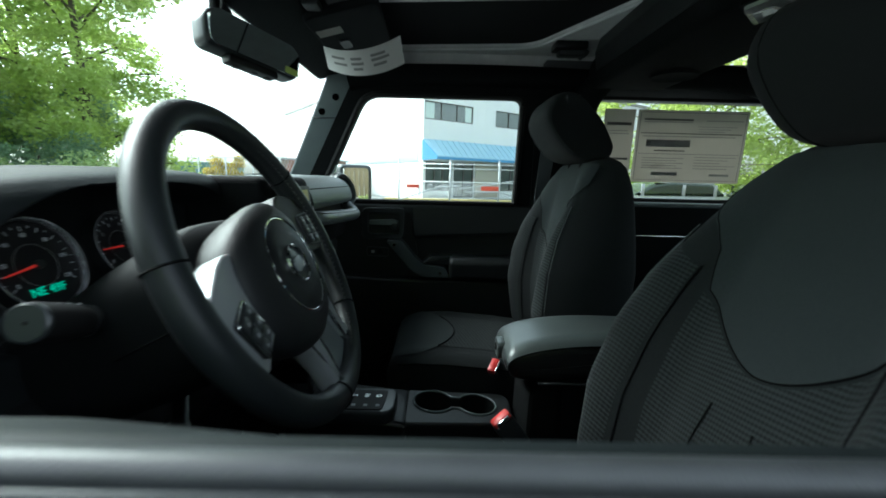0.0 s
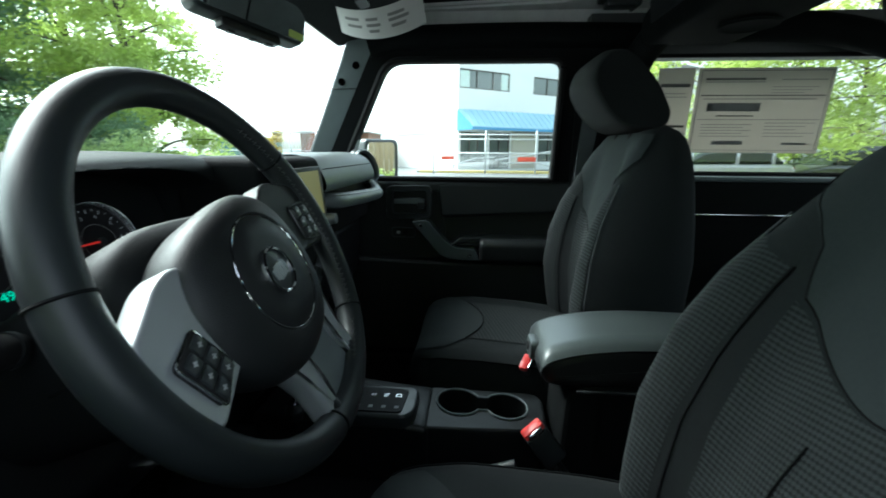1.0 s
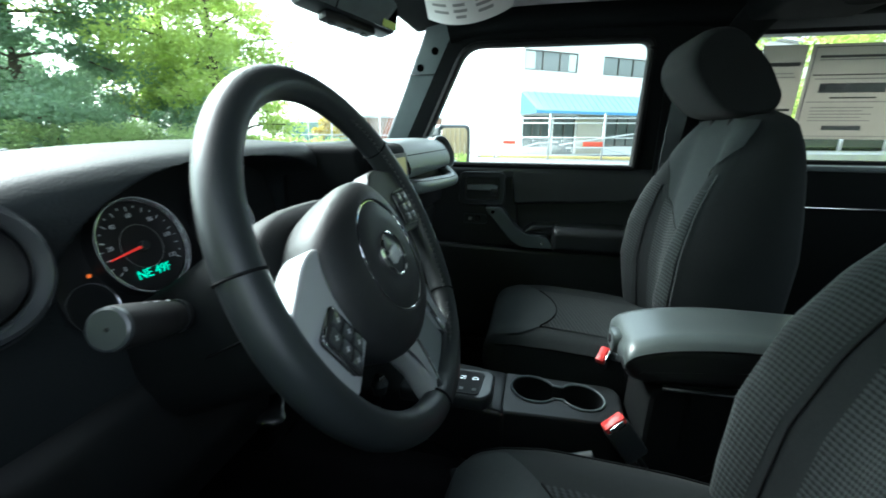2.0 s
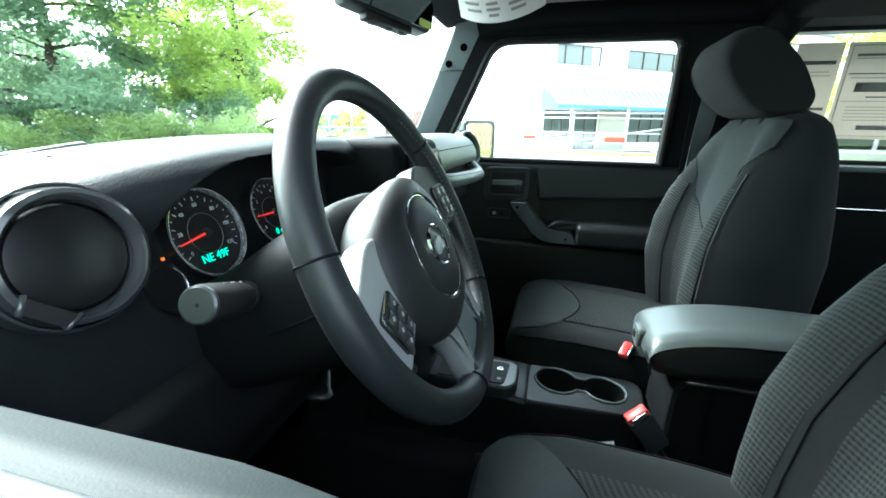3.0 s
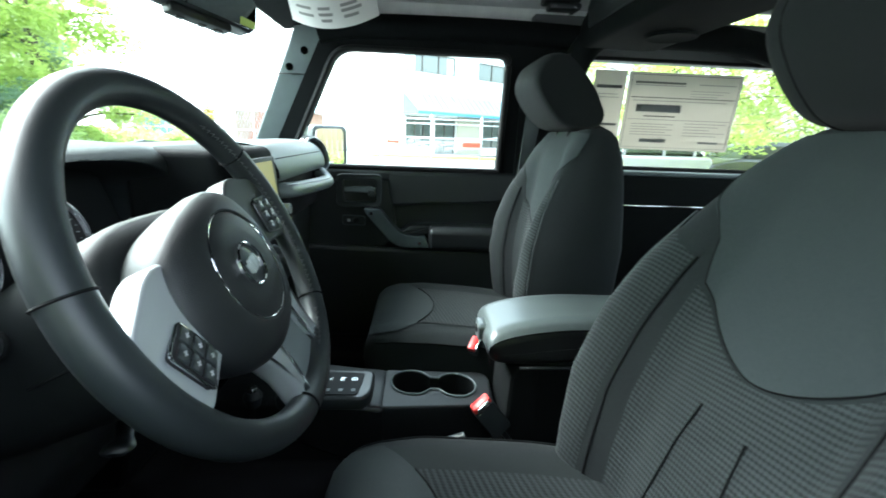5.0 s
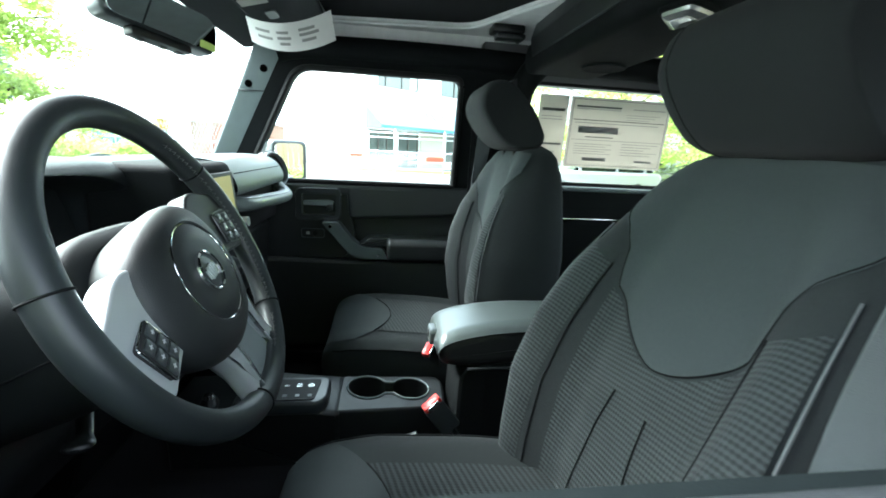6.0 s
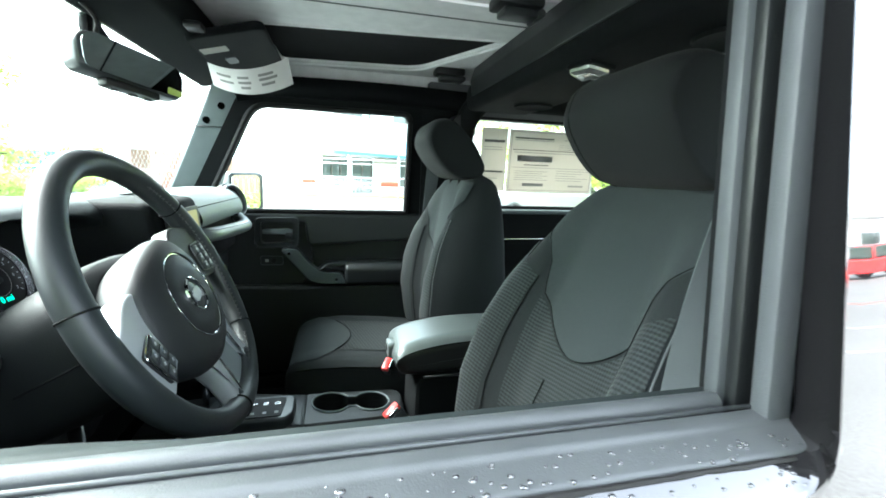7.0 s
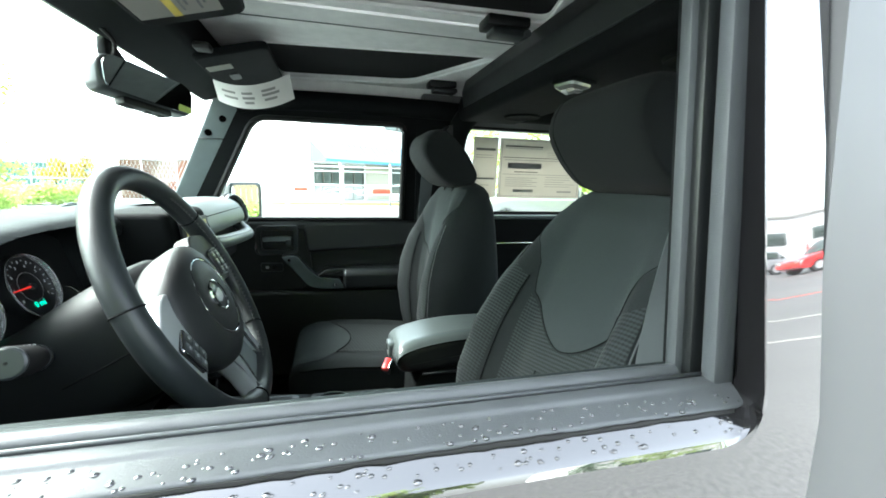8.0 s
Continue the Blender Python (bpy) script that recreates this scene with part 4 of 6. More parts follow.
def sound_bar():
    t = thing("sound_bar", (0.7, 0, 1.65), "black padded overhead speaker bar behind the front seats", "sound bar")
    body = rounded([(0.60, 1.735), (0.562, 1.69), (0.558, 1.648), (0.570, 1.612), (0.80, 1.612), (0.84, 1.66), (0.83, 1.74)], 0.025, 4)
    part("bar", prism(body, "y", -0.6, 0.6, 0.03, 3), PAD_BLACK, t)
    for s in (-1, 1):
        m = axes((0.72, s * 0.36, 1.609), (1, 0, 0), (0, -1, 0))
        part("speaker_grille", lathe([(0.0, 0.004), (0.05, 0.004), (0.058, 0.006), (0.062, 0.0), (0.0, 0.0)], 28, m), PAD_BLACK, t)
    part("front_panel", prism(rounded([(0.562, 1.742), (0.549, 1.70), (0.556, 1.65), (0.566, 1.65), (0.566, 1.742)], 0.004), "y", -0.5, 0.5), PLASTIC, t)
    d = thing("dome_lamp", (0.61, -0.095, 1.61), "clear faceted dome lamp set in the overhead bar", "lamp")
    part("bezel", prism(rounded([(0.572, -0.100), (0.590, -0.168), (0.672, -0.135), (0.655, -0.02)], 0.012), "z", 1.605, 1.614, 0.003), PAD_BLACK, d)
    shape = [Vector((x, y, 0)) for x, y in rounded([(0.580, -0.100), (0.595, -0.156), (0.662, -0.128), (0.648, -0.034)], 0.01, 3)]
    mid = Vector((0.621, -0.104, 0))
    part("lens", loft([[mid + (p - mid) * k + Vector((0, 0, z)) for p in shape] for k, z in ((1.0, 1.606), (0.96, 1.599), (0.62, 1.594), (0.3, 1.597))]), BULB, d, sharp=12)
    part("switch", box(0.66, 0.676, -0.07, -0.05, 1.602, 1.612, 0.003), PLASTIC_SMOOTH, d)


sound_bar()


def roll_bar(s):
    t = thing("roll_bar", (0.66, s * 0.62, 0.6), "padded black roll bar hoop beside the seat", "roll bar")
    pts = smooth_path([(0.56, s * 0.66, 0.6), (0.56, s * 0.655, 1.1), (0.565, s * 0.64, 1.5), (0.60, s * 0.60, 1.63), (0.66, s * 0.5, 1.67)], 7)
    part("hoop", tube(pts, 0.042, 12, up=(1, 0, 0)), PAD_BLACK, t)
    part("rear_bar", tube(smooth_path([(0.64, s * 0.60, 1.66), (1.1, s * 0.60, 1.65), (1.5, s * 0.6, 1.5), (1.65, s * 0.6, 1.2)], 7), 0.04, 12), PAD_BLACK, t)
    part("front_bar", tube(smooth_path([(0.62, s * 0.655, 1.655), (0.3, s * 0.665, 1.665), (-0.1, s * 0.665, 1.66), (-0.22, s * 0.66, 1.64)], 7), 0.036, 12), PAD_BLACK, t)
    part("strap", tube([(0.55, s * 0.70, 1.56), (0.56, s * 0.6, 1.56)], 0.046, 12), PLASTIC, t)
    part("pillar_cover", lean(prism(rounded([(0.42, 0.6), (0.42, 1.66), (0.60, 1.66), (0.62, 0.6)], 0.02), "y", s * 0.695, s * 0.738), s), PAD_BLACK, t)


roll_bar(1)
roll_bar(-1)


# ---- doors ----
def window_frame(t, s, low=1.233):
    inner = rounded([(-0.345, low), (0.366, low), (0.374, 1.598), (-0.168, 1.598)], [0.012, 0.012, 0.03, 0.05], 6)
    corners = [(-0.43, low - 0.04), (0.447, low - 0.04), (0.447, 1.662), (-0.196, 1.662)]
    outer = rounded(corners, [0.02, 0.02, 0.04, 0.06], 6)
    a, b = sorted((s * 0.694, s * 0.765))
    part("window_frame", lean(ring_frame(outer, inner, "y", a, b), s), PAD_BLACK, t, "black window frame")
    part("inner_seal", lean(tube([(p, s * 0.694, q) for p, q in inner], 0.010, 8, True), s), RUBBER_BLACK, t)
    return inner


def passenger_door():
    t = thing("passenger_door", (0, 0.72, 0.6), "closed passenger door with black moulded trim panel", "door")
    inner = window_frame(t, 1)
    g = part("pane", lean(prism(inner, "y", 0.728, 0.733), 1), PANE, t, "closed clear side window")
    g.visible_shadow = False
    part("outer_panel", box(-0.45, 0.447, 0.755, 0.795, 0.56, 1.2, 0.008), PAINT, t)
    part("trim_panel", prism(rounded([(-0.45, 0.58), (0.43, 0.58), (0.43, 1.228), (-0.43, 1.228)], 0.03), "y", 0.728, 0.752, 0.006), DOOR_TRIM, t)
    part("front_pad", prism(rounded([(-0.44, 0.955), (-0.02, 0.955), (0.02, 1.03), (-0.005, 1.224), (-0.44, 1.224)], 0.02), "y", 0.699, 0.732, 0.006), DOOR_TRIM, t)
    part("belt_pad", prism(rounded([(0.688, 1.19), (0.684, 1.222), (0.70, 1.236), (0.722, 1.23), (0.722, 1.19)], 0.008), "x", -0.43, 0.43, 0.004), DOOR_TRIM, t)
    part("upper_pad", prism(rounded([(-0.012, 1.224), (0.426, 1.224), (0.426, 1.142), (0.36, 1.124), (0.10, 1.112), (0.0, 1.104)], 0.02), "y", 0.684, 0.732, 0.012, 4), DOOR_TRIM, t, sharp=18)
    part("lower_pad", prism(rounded([(-0.42, 0.965), (0.0, 0.955), (0.42, 0.955), (0.42, 0.62), (-0.42, 0.62)], 0.04), "y", 0.672, 0.71, 0.012, 3), DOOR_TRIM, t)
    part("armrest", prism(rounded([(0.625, 0.972), (0.616, 1.030), (0.636, 1.047), (0.735, 1.044), (0.735, 0.955), (0.66, 0.955)], 0.014), "x", 0.135, 0.425, 0.014, 3), DOOR_TRIM, t, sharp=50)
    part("armrest_nose", prism(rounded([(0.03, 1.012), (0.16, 1.010), (0.16, 1.045), (0.07, 1.043)], 0.01), "y", 0.664, 0.735, 0.006, 3), DOOR_TRIM, t, sharp=50)
    part("recess_end", prism(rounded([(0.382, 1.04), (0.43, 1.04), (0.43, 1.15), (0.40, 1.15)], 0.012), "y", 0.69, 0.732, 0.01, 3), DOOR_TRIM, t, sharp=50)
    # latch bezel with a pull lever
    o = rounded([(-0.178, 1.103), (-0.03, 1.107), (-0.027, 1.212), (-0.178, 1.21)], 0.022)
    i = rounded([(-0.160, 1.118), (-0.045, 1.12), (-0.042, 1.197), (-0.160, 1.196)], 0.014)
    b = part("latch_bezel", ring_frame(o, i, "y", 0.668, 0.703), PLASTIC_SMOOTH, t)
    part("bezel_rim", tube([(x, 0.6675, z) for x, z in o], 0.003, 8, True), PLASTIC_SMOOTH, b)
    part("latch_cup", prism(i, "y", 0.7015, 0.7035), RUBBER_BLACK, b)
    part("latch_lever", prism(rounded([(-0.155, 1.152), (-0.055, 1.15), (-0.05, 1.166), (-0.07, 1.172), (-0.155, 1.168)], 0.004), "y", 0.672, 0.69, 0.003), GREY_TRIM, b, "satin black latch lever")
    part("lock_knob", box(-0.075, -0.052, 0.670, 0.70, 1.136, 1.158, 0.004), PLASTIC_SMOOTH, b)
    # mirror switch
    w = part("switch_plate", prism(rounded([(-0.166, 1.035), (-0.088, 1.034), (-0.088, 1.066), (-0.166, 1.068)], 0.008), "y", 0.692, 0.702, 0.002), PLASTIC_SMOOTH, t)
    part("switch_rim", tube([(x, 0.6915, z) for x, z in rounded([(-0.166, 1.035), (-0.088, 1.034), (-0.088, 1.066), (-0.166, 1.068)], 0.008)], 0.0018, 6, True), PILLAR, w)
    part("switch", lathe([(0.0, 0.004), (0.009, 0.004), (0.011, 0.0)], 16, axes((-0.12, 0.692, 1.05), (1, 0, 0), (0, 0, 1))), PLASTIC, w)
    part("switch", box(-0.15, -0.138, 0.688, 0.692, 1.046, 1.056, 0.001), PRINT_PALE, w)
    # grab handle
    outline = rounded([(-0.092, 1.098), (-0.036, 1.100), (0.016, 1.036), (0.046, 1.012), (0.120, 1.005), (0.142, 0.968), (0.048, 0.967), (0.004, 0.982), (-0.044, 1.040)], [0.01, 0.012, 0.04, 0.03, 0.008, 0.006, 0.03, 0.03, 0.05], 6)
    h = part("pull_handle", prism(outline, "y", 0.650, 0.702, 0.0018, 2), PILLAR, t, "grey moulded pull handle", sharp=50)
    for x, y, z in ((-0.062, 0.6495, 1.084), (0.103, 0.6495, 0.984)):
        part("screw", lathe([(0.0, 0.003), (0.005, 0.003), (0.0065, 0.0)], 14, axes((x, y, z), (1, 0, 0), (0, 0, 1))), CHROME, h)
    # outside mirror
    mm = axes((-0.252, 0.955, 1.288), (0.62, 0.785, 0), (-0.01, 0.008, 1))
    shell = rounded([(-0.085, -0.08), (0.085, -0.08), (0.088, 0.07), (0.07, 0.082), (-0.078, 0.08)], 0.02, 4)
    m = part("side_mirror", prism(shell, "z", -0.07, 0.004, 0.016, 3, m=mm), PLASTIC_SMOOTH, t, "black outside mirror housing")
    part("mirror_glass", prism([(x * .8 - .010, y * .84) for x, y in shell], "z", 0.0042, 0.0055, m=mm), MIRROR, m, "mirror glass showing the verge behind")
    part("mirror_arm", prism(rounded([(0.75, 1.2), (0.92, 1.205), (0.92, 1.235), (0.75, 1.23)], 0.008), "x", -0.29, -0.235, 0.008), PLASTIC_SMOOTH, m)
    return t


passenger_door()


def driver_door():
    t = thing("driver_door", (0, -0.72, 0.6), "closed driver door with its window wound down, wet with rain", "door")
    x0, x1 = -0.43, 0.412
    # outer skin with the window opening: flange, chamfer, then the flat skin
    c = Vector((0.1, 1.36))
    lim = (-0.45, 0.452, 0.56, 1.665)

    def outline(low, rear, r):
        return [Vector(p) for p in rounded([(-0.36, low), (rear, low), (rear - 0.006, 1.612), (-0.19, 1.612)], [0.012, r, 0.05, 0.06], 8)]

    def edge(p):
        d = p - c
        k = min((lim[1] - c.x if d.x > 0 else c.x - lim[0]) / max(abs(d.x), 1e-6), (lim[3] - c.y if d.y > 0 else c.y - lim[2]) / max(abs(d.y), 1e-6))
        return c + d * k
    rims = [(outline(*o), y) for o, y in (((1.2165, 0.416, 0.018), -0.742), ((1.2165, 0.410, 0.022), -0.767), ((1.215, 0.409, 0.024), -0.769), ((1.2065, 0.405, 0.036), -0.7785),
                                         ((1.2030, 0.403, 0.041), -0.7812), ((1.1986, 0.4005, 0.046), -0.7829), ((1.190, 0.398, 0.051), -0.7835), ((1.187, 0.397, 0.052), -0.7836), ((1.180, 0.395, 0.055), -0.7836))]
    far = [edge(p) for p in outline(1.180, 0.395, 0.055)]
    for cx, cy in ((lim[0], lim[2]), (lim[1], lim[2]), (lim[1], lim[3])):
        j = min(range(len(far)), key=lambda i: (far[i].x - cx) ** 2 + (far[i].y - cy) ** 2)
        far[j] = Vector((cx, cy))
    rims.append((far, -0.7836))
    rims.append((far, -0.745))
    rows = [[Vector((p.x, y, p.y)) for p in ring] for ring, y in rims]
    inner = rows[:6]
    part("outer_skin", lean(join(loft(rows[5:], cap=False), loft([r[22:] + r[:14] for r in inner], False, False)), -1, 0.13), PAINT, t, "gloss black outer door skin", 14)
    # flange in the darker paint copy, standing in for what it mirrors
    part("window_flange", lean(loft([r[13:23] for r in inner], False, False), -1, 0.13), PAINT_FLANGE, t, "black flange of the window opening, dark reflection put into its paint", 14)

    def strip(name, pts, mat, a=x0, b=x1, r=0.003, label=""):
        return part(name, prism(rounded(pts, r, 3), "x", a, b), mat, t, label)
    strip("outer_seal", [(-0.729, 1.205), (-0.729, 1.2265), (-0.741, 1.2255), (-0.744, 1.2225), (-0.765, 1.2185), (-0.767, 1.205)], RUBBER, label="ribbed grey outer belt seal")
    part("seal_lip", tube([(x0, -0.7285, 1.2275), (x1, -0.7285, 1.2275)], 0.0016, 6), RUBBER, t)
    rng = random.Random(9)
    gap = [Vector((lerp(x0, 0.385, i / 90), -0.7682 - 0.0006 * rng.random(), 1.2166 + 0.0007 * rng.random())) for i in range(91)]
    part("drip_gap", tube(gap, [0.0011 + 0.0012 * rng.random() for _ in gap], 6), RUBBER_BLACK, t, "dark wet gap under the belt seal")
    strip("glass_slot", [(-0.729, 1.20), (-0.729, 1.212), (-0.716, 1.212), (-0.716, 1.20)], RUBBER_BLACK, r=0.001)
    strip("inner_seal", [(-0.717, 1.205), (-0.7165, 1.224), (-0.711, 1.2285), (-0.703, 1.227), (-0.70, 1.215), (-0.70, 1.205)], RUBBER, a=x0, b=0.385, label="grey inner belt seal")

    def pad(u, v):
        x = lerp(-0.43, 0.40, u)
        dip = curve(x, [(-0.43, 0.004), (-0.05, 0.0), (0.05, 0.012), (0.3, 0.02), (0.4, 0.02)])
        prof = [(-0.702, 1.222), (-0.69, 1.222), (-0.668 - dip, 1.214), (-0.658 - dip, 1.195), (-0.655 - dip * .6, 1.15), (-0.655, 1.05), (-0.655, 0.6)]
        f = v * (len(prof) - 1)
        i = min(int(f), len(prof) - 2)
        a, b = prof[i], prof[i + 1]
        return Vector((x, lerp(a[0], b[0], f - i), lerp(a[1], b[1], f - i)))
    part("trim_panel", sheet(pad, 40, 24), DOOR_PAD, t, "grey-green sheen on black moulded trim")
    part("armrest", prism(rounded([(-0.66, 0.98), (-0.60, 0.99), (-0.59, 1.04), (-0.66, 1.05)], 0.012), "x", 0.0, 0.40, 0.008), PLASTIC_SMOOTH, t)
    # rear upright: run channel, inner flange and outer trim
    for name, xa, xb, ya, yb, mat in (("inner_frame", 0.396, 0.44, 0.684, 0.6985, PAD_BLACK), ("run_channel", 0.386, 0.41, 0.698, 0.711, CHANNEL), ("channel_lip", 0.392, 0.42, 0.7105, 0.721, PLASTIC), ("channel_groove", 0.406, 0.436, 0.7205, 0.7295, RUBBER_BLACK), ("outer_run_seal", 0.394, 0.415, 0.729, 0.7435, CHANNEL)):
        part(name, lean(box(xa, xb, -yb, -ya, 1.205, 1.655, 0.003), -1), mat, t)
    part("top_frame", lean(box(-0.2, 0.44, -0.742, -0.69, 1.606, 1.66, 0.004), -1), PAD_BLACK, t)
    part("front_frame", lean(prism([(-0.43, 1.2), (-0.36, 1.2), (-0.18, 1.61), (-0.2, 1.66)], "y", -0.742, -0.69), -1), PAD_BLACK, t)
    # rain drops on the seal and the paint
    rng = random.Random(5)
    drops = []
    for i in range(230):
        x = rng.uniform(-0.1, 0.40)
        w = rng.random()
        if w < 0.55:
            y = rng.uniform(-0.764, -0.745)
            z = 1.2222 - (-0.744 - y) * 0.19
        else:
            y = rng.uniform(-0.7785, -0.770)
            z = 1.2145 - (-0.769 - y) * 0.84
        r = rng.uniform(0.0007, 0.0021) * (1.25 if rng.random() < .15 else 1)
        drops.append(lathe([(0.0, 0.55 * r), (0.6 * r, 0.45 * r), (0.95 * r, 0.15 * r), (r, -0.2 * r)], 8, Matrix.Translation((x, y, z + 0.0002)) @ Matrix.Diagonal((1.2, 1, 1, 1))))
    part("rain_drops", join(*drops), WATER, t, "small clear rain drops")
    t2 = t.children[-1]
    t2["kind"] = "stuff"
    return t


driver_door()


# ---- dashboard ----
def dashboard():
    t = thing("dashboard", (-0.4, 0, 1.1), "black grained vinyl dashboard with round vents and gauge cluster", "dashboard")

    profiles = {}

    def section(y):
        lift = curve(y, [(-0.66, -0.012), (-0.5, 0.0), (-0.3, 0.008), (0.0, 0.012), (0.4, 0.012), (0.66, 0.004)])
        q = max(0.0, 1 - (abs(y + 0.29) / 0.27) ** 2.4)
        k = q * q * (3 - 2 * q)
        top, lip = 1.303 + lift + 0.012 * k, -0.288 + 0.022 * k
        return smooth_path([(-0.56, 1.265, 0), (-0.50, 1.294 + lift, 0), (-0.43, top - 0.001, 0), (-0.36, top, 0), (lip - 0.032, top - 0.004, 0), (lip - 0.010, top - 0.014, 0),
                            (lip, top - 0.030, 0), (lip - 0.006, top - 0.055, 0), (-0.303, 1.215, 0), (-0.306, 1.17, 0), (-0.302, 1.12, 0), (-0.297, 1.085, 0)], 12)

    def fascia(u, v):
        """Top and front of the dashboard; a hood swells out over the gauges, which sit in a deep recess."""
        y = lerp(-0.66, 0.66, u)
        prof = profiles.get(u) or profiles.setdefault(u, section(y))
        f = v * (len(prof) - 1)
        i = min(int(f), len(prof) - 2)
        p = prof[i].lerp(prof[i + 1], f - i)
        dy = (y + 0.302) / (0.212 if y > -0.302 else 0.186)
        dz = (p.y - 1.212) / (0.091 if p.y > 1.212 else 0.088)
        far = abs(dy) ** 2.7 + abs(dz) ** 2.7
        r = max(0.0, min(1.0, (1.12 - far) / 0.34))
        if v < 0.4:
            r = 0.0
        return Vector((lerp(p.x, -0.425, r * r * (3 - 2 * r)), y, p.y))
    part("fascia", sheet(fascia, 300, 132), DASH_VINYL, t, "grained vinyl top and hood", sharp=80)
    part("knee_panel", prism(rounded([(-0.30, 1.10), (-0.284, 1.08), (-0.275, 0.98), (-0.33, 0.88), (-0.46, 0.88), (-0.46, 1.10)], 0.02), "y", -0.66, -0.10, 0.01), PLASTIC, t)
    part("face", prism(rounded([(-0.305, 1.12), (-0.29, 1.0), (-0.33, 0.9), (-0.5, 0.9), (-0.5, 1.12)], 0.02), "y", -0.10, 0.66, 0.01), PLASTIC, t)
    part("lower_panel", prism(rounded([(-0.36, 0.92), (-0.42, 0.7), (-0.6, 0.7), (-0.6, 0.92)], 0.03), "y", -0.12, 0.66, 0.01), PLASTIC, t)
    return t


DASH = dashboard()
N_G = Vector((0.94, 0.0, 0.34)).normalized()


def gauge(y, z, r, kind):
    """A round gauge with chromed rim, marks and needle, tilted up to the driver."""
    m = axes((-0.338, y, z), (0, 1, 0), (-N_G.z, 0, N_G.x))
    t = thing("gauge", m.translation, {"speed": "round speedometer with red needle and teal digital display", "rev": "round tachometer with red needle and teal display",
                                      "small": "small round fuel gauge with chromed rim"}[kind], "gauge", "dashboard gauges")
    part("dial", lathe([(0.0, 0.0), (r * .95, 0.0), (r * .97, -0.01)], 48, m), GAUGE_FACE, t)
    part("rim", lathe([(r * .965, 0.001), (r * .972, 0.006), (r * .985, 0.0085), (r * 1.004, 0.0088), (r * 1.018, 0.0066)], 48, m, False), GAUGE_RIM, t, "thin chromed rim")
    part("rim_wall", lathe([(r * 1.018, 0.0066), (r * 1.022, 0.005), (r * 1.026, -0.012)], 48, m, False), PLASTIC, t)
    ticks = []
    for i in range(21):
        a = radians(212 - i * 12.2)
        long = i % 2 == 0
        tm = m @ Matrix.Rotation(a, 4, "Z") @ Matrix.Translation((r * (0.80 if long else 0.84), 0, 0.0008))
        ticks.append(box(-r * (.05 if long else .025), r * (.045 if long else .02), -r * .008, r * .008, 0, 0.0006, m=tm))
    part("ticks", join(*ticks), WHITE_MARK, t)
    if kind != "small":
        nums = ["0", "20", "40", "60", "80", "100", "120"] if kind == "speed" else ["0", "1", "2", "3", "4", "5", "6", "7"]
        for i, s in enumerate(nums):
            a = radians(212 - i * 244 / (len(nums) - 1))
            part("numeral", text_mesh(s, r * .13, m @ Matrix.Translation((math.cos(a) * r * .66, math.sin(a) * r * .66, 0.0008)), 0.0002), WHITE_MARK, t)
        part("inner_ring", lathe([(r * .455, 0.0006), (r * .46, 0.001), (r * .465, 0.0006)], 40, m, False), INK, t)
        na = radians(189 if kind == "speed" else 180)
        part("needle", prism([(0.0, -r * .03), (r * .8, -r * .012), (r * .8, r * .012), (0.0, r * .03)], "z", 0.003, 0.0042, m=m @ Matrix.Rotation(na, 4, "Z")), NEEDLE, t)
        part("hub", lathe([(0.0, 0.006), (r * .09, 0.006), (r * .1, 0.001)], 20, m), PLASTIC_SMOOTH, t)
        part("display", text_mesh("NE 49F" if kind == "speed" else "0 mi", r * .26, m @ Matrix.Translation((0.0, -r * .56, 0.001)), 0.0003), TEAL, t, "teal lit digits")
    return t


part("cluster_plate", prism([(-0.381, 1.31), (-0.318, 1.135), (-0.33, 1.13), (-0.395, 1.305)], "y", -0.50, -0.125), PLASTIC, DASH, "black cluster plate")
gauge(-0.384, 1.216, 0.052, "speed")
gauge(-0.257, 1.217, 0.049, "rev")
gauge(-0.451, 1.170, 0.024, "small")
gauge(-0.175, 1.172, 0.024, "small")
part("warning_lamp", box(-0.346, -0.3405, -0.4435, -0.4395, 1.1990, 1.2024, 0.0008), AMBER, DASH, "lit amber warning lamp")


def round_vent(y, z, r, m=None, ring=VENT_RING, label="round black air vent with a grey ring"):
    m = m or axes((-0.296, y, z), (0, 1, 0), (-0.2, 0, 0.98))
    t = thing("air_vent", m.translation, label, "air vent", "dashboard vents")
    part("ring", lathe([(r * .90, -0.004), (r * .92, 0.010), (r * .99, 0.0145), (r * 1.07, 0.012), (r * 1.12, 0.003), (r * 1.13, -0.02)], 56, m, False), ring, t, "satin grey ring")
    part("outer_ring", lathe([(r * 1.13, -0.012), (r * 1.15, 0.002), (r * 1.19, 0.001), (r * 1.24, -0.014)], 56, m, False), PLASTIC_SMOOTH, t)
    part("disc", lathe([(0.0, 0.0035), (r * .6, 0.003), (r * .82, 0.001), (r * .86, -0.003), (r * .9, -0.014)], 48, m), GLOSS_BLACK, t, "gloss black shut vent disc")
    part("disc_rim", lathe([(r * .855, -0.002), (r * .875, 0.002), (r * .90, -0.003)], 56, m, False), CHROME, t, "thin bright line round the disc")
    tm = m @ Matrix.Rotation(radians(-42), 4, "Z")
    part("tab_notch", prism(rounded([(-r * .36, -r * .84), (r * .36, -r * .84), (r * .30, -r * 1.1), (-r * .30, -r * 1.1)], 0.003), "z", 0.002, 0.0152, 0.001, m=tm), RUBBER_BLACK, t)
    for q in (-1, 1):
        part("tab", tube([tm @ Vector((q * r * .38, -r * .82, 0.013)), tm @ Vector((q * r * .30, -r * 1.12, 0.0135))], 0.0022, 8), VENT_RING, t)


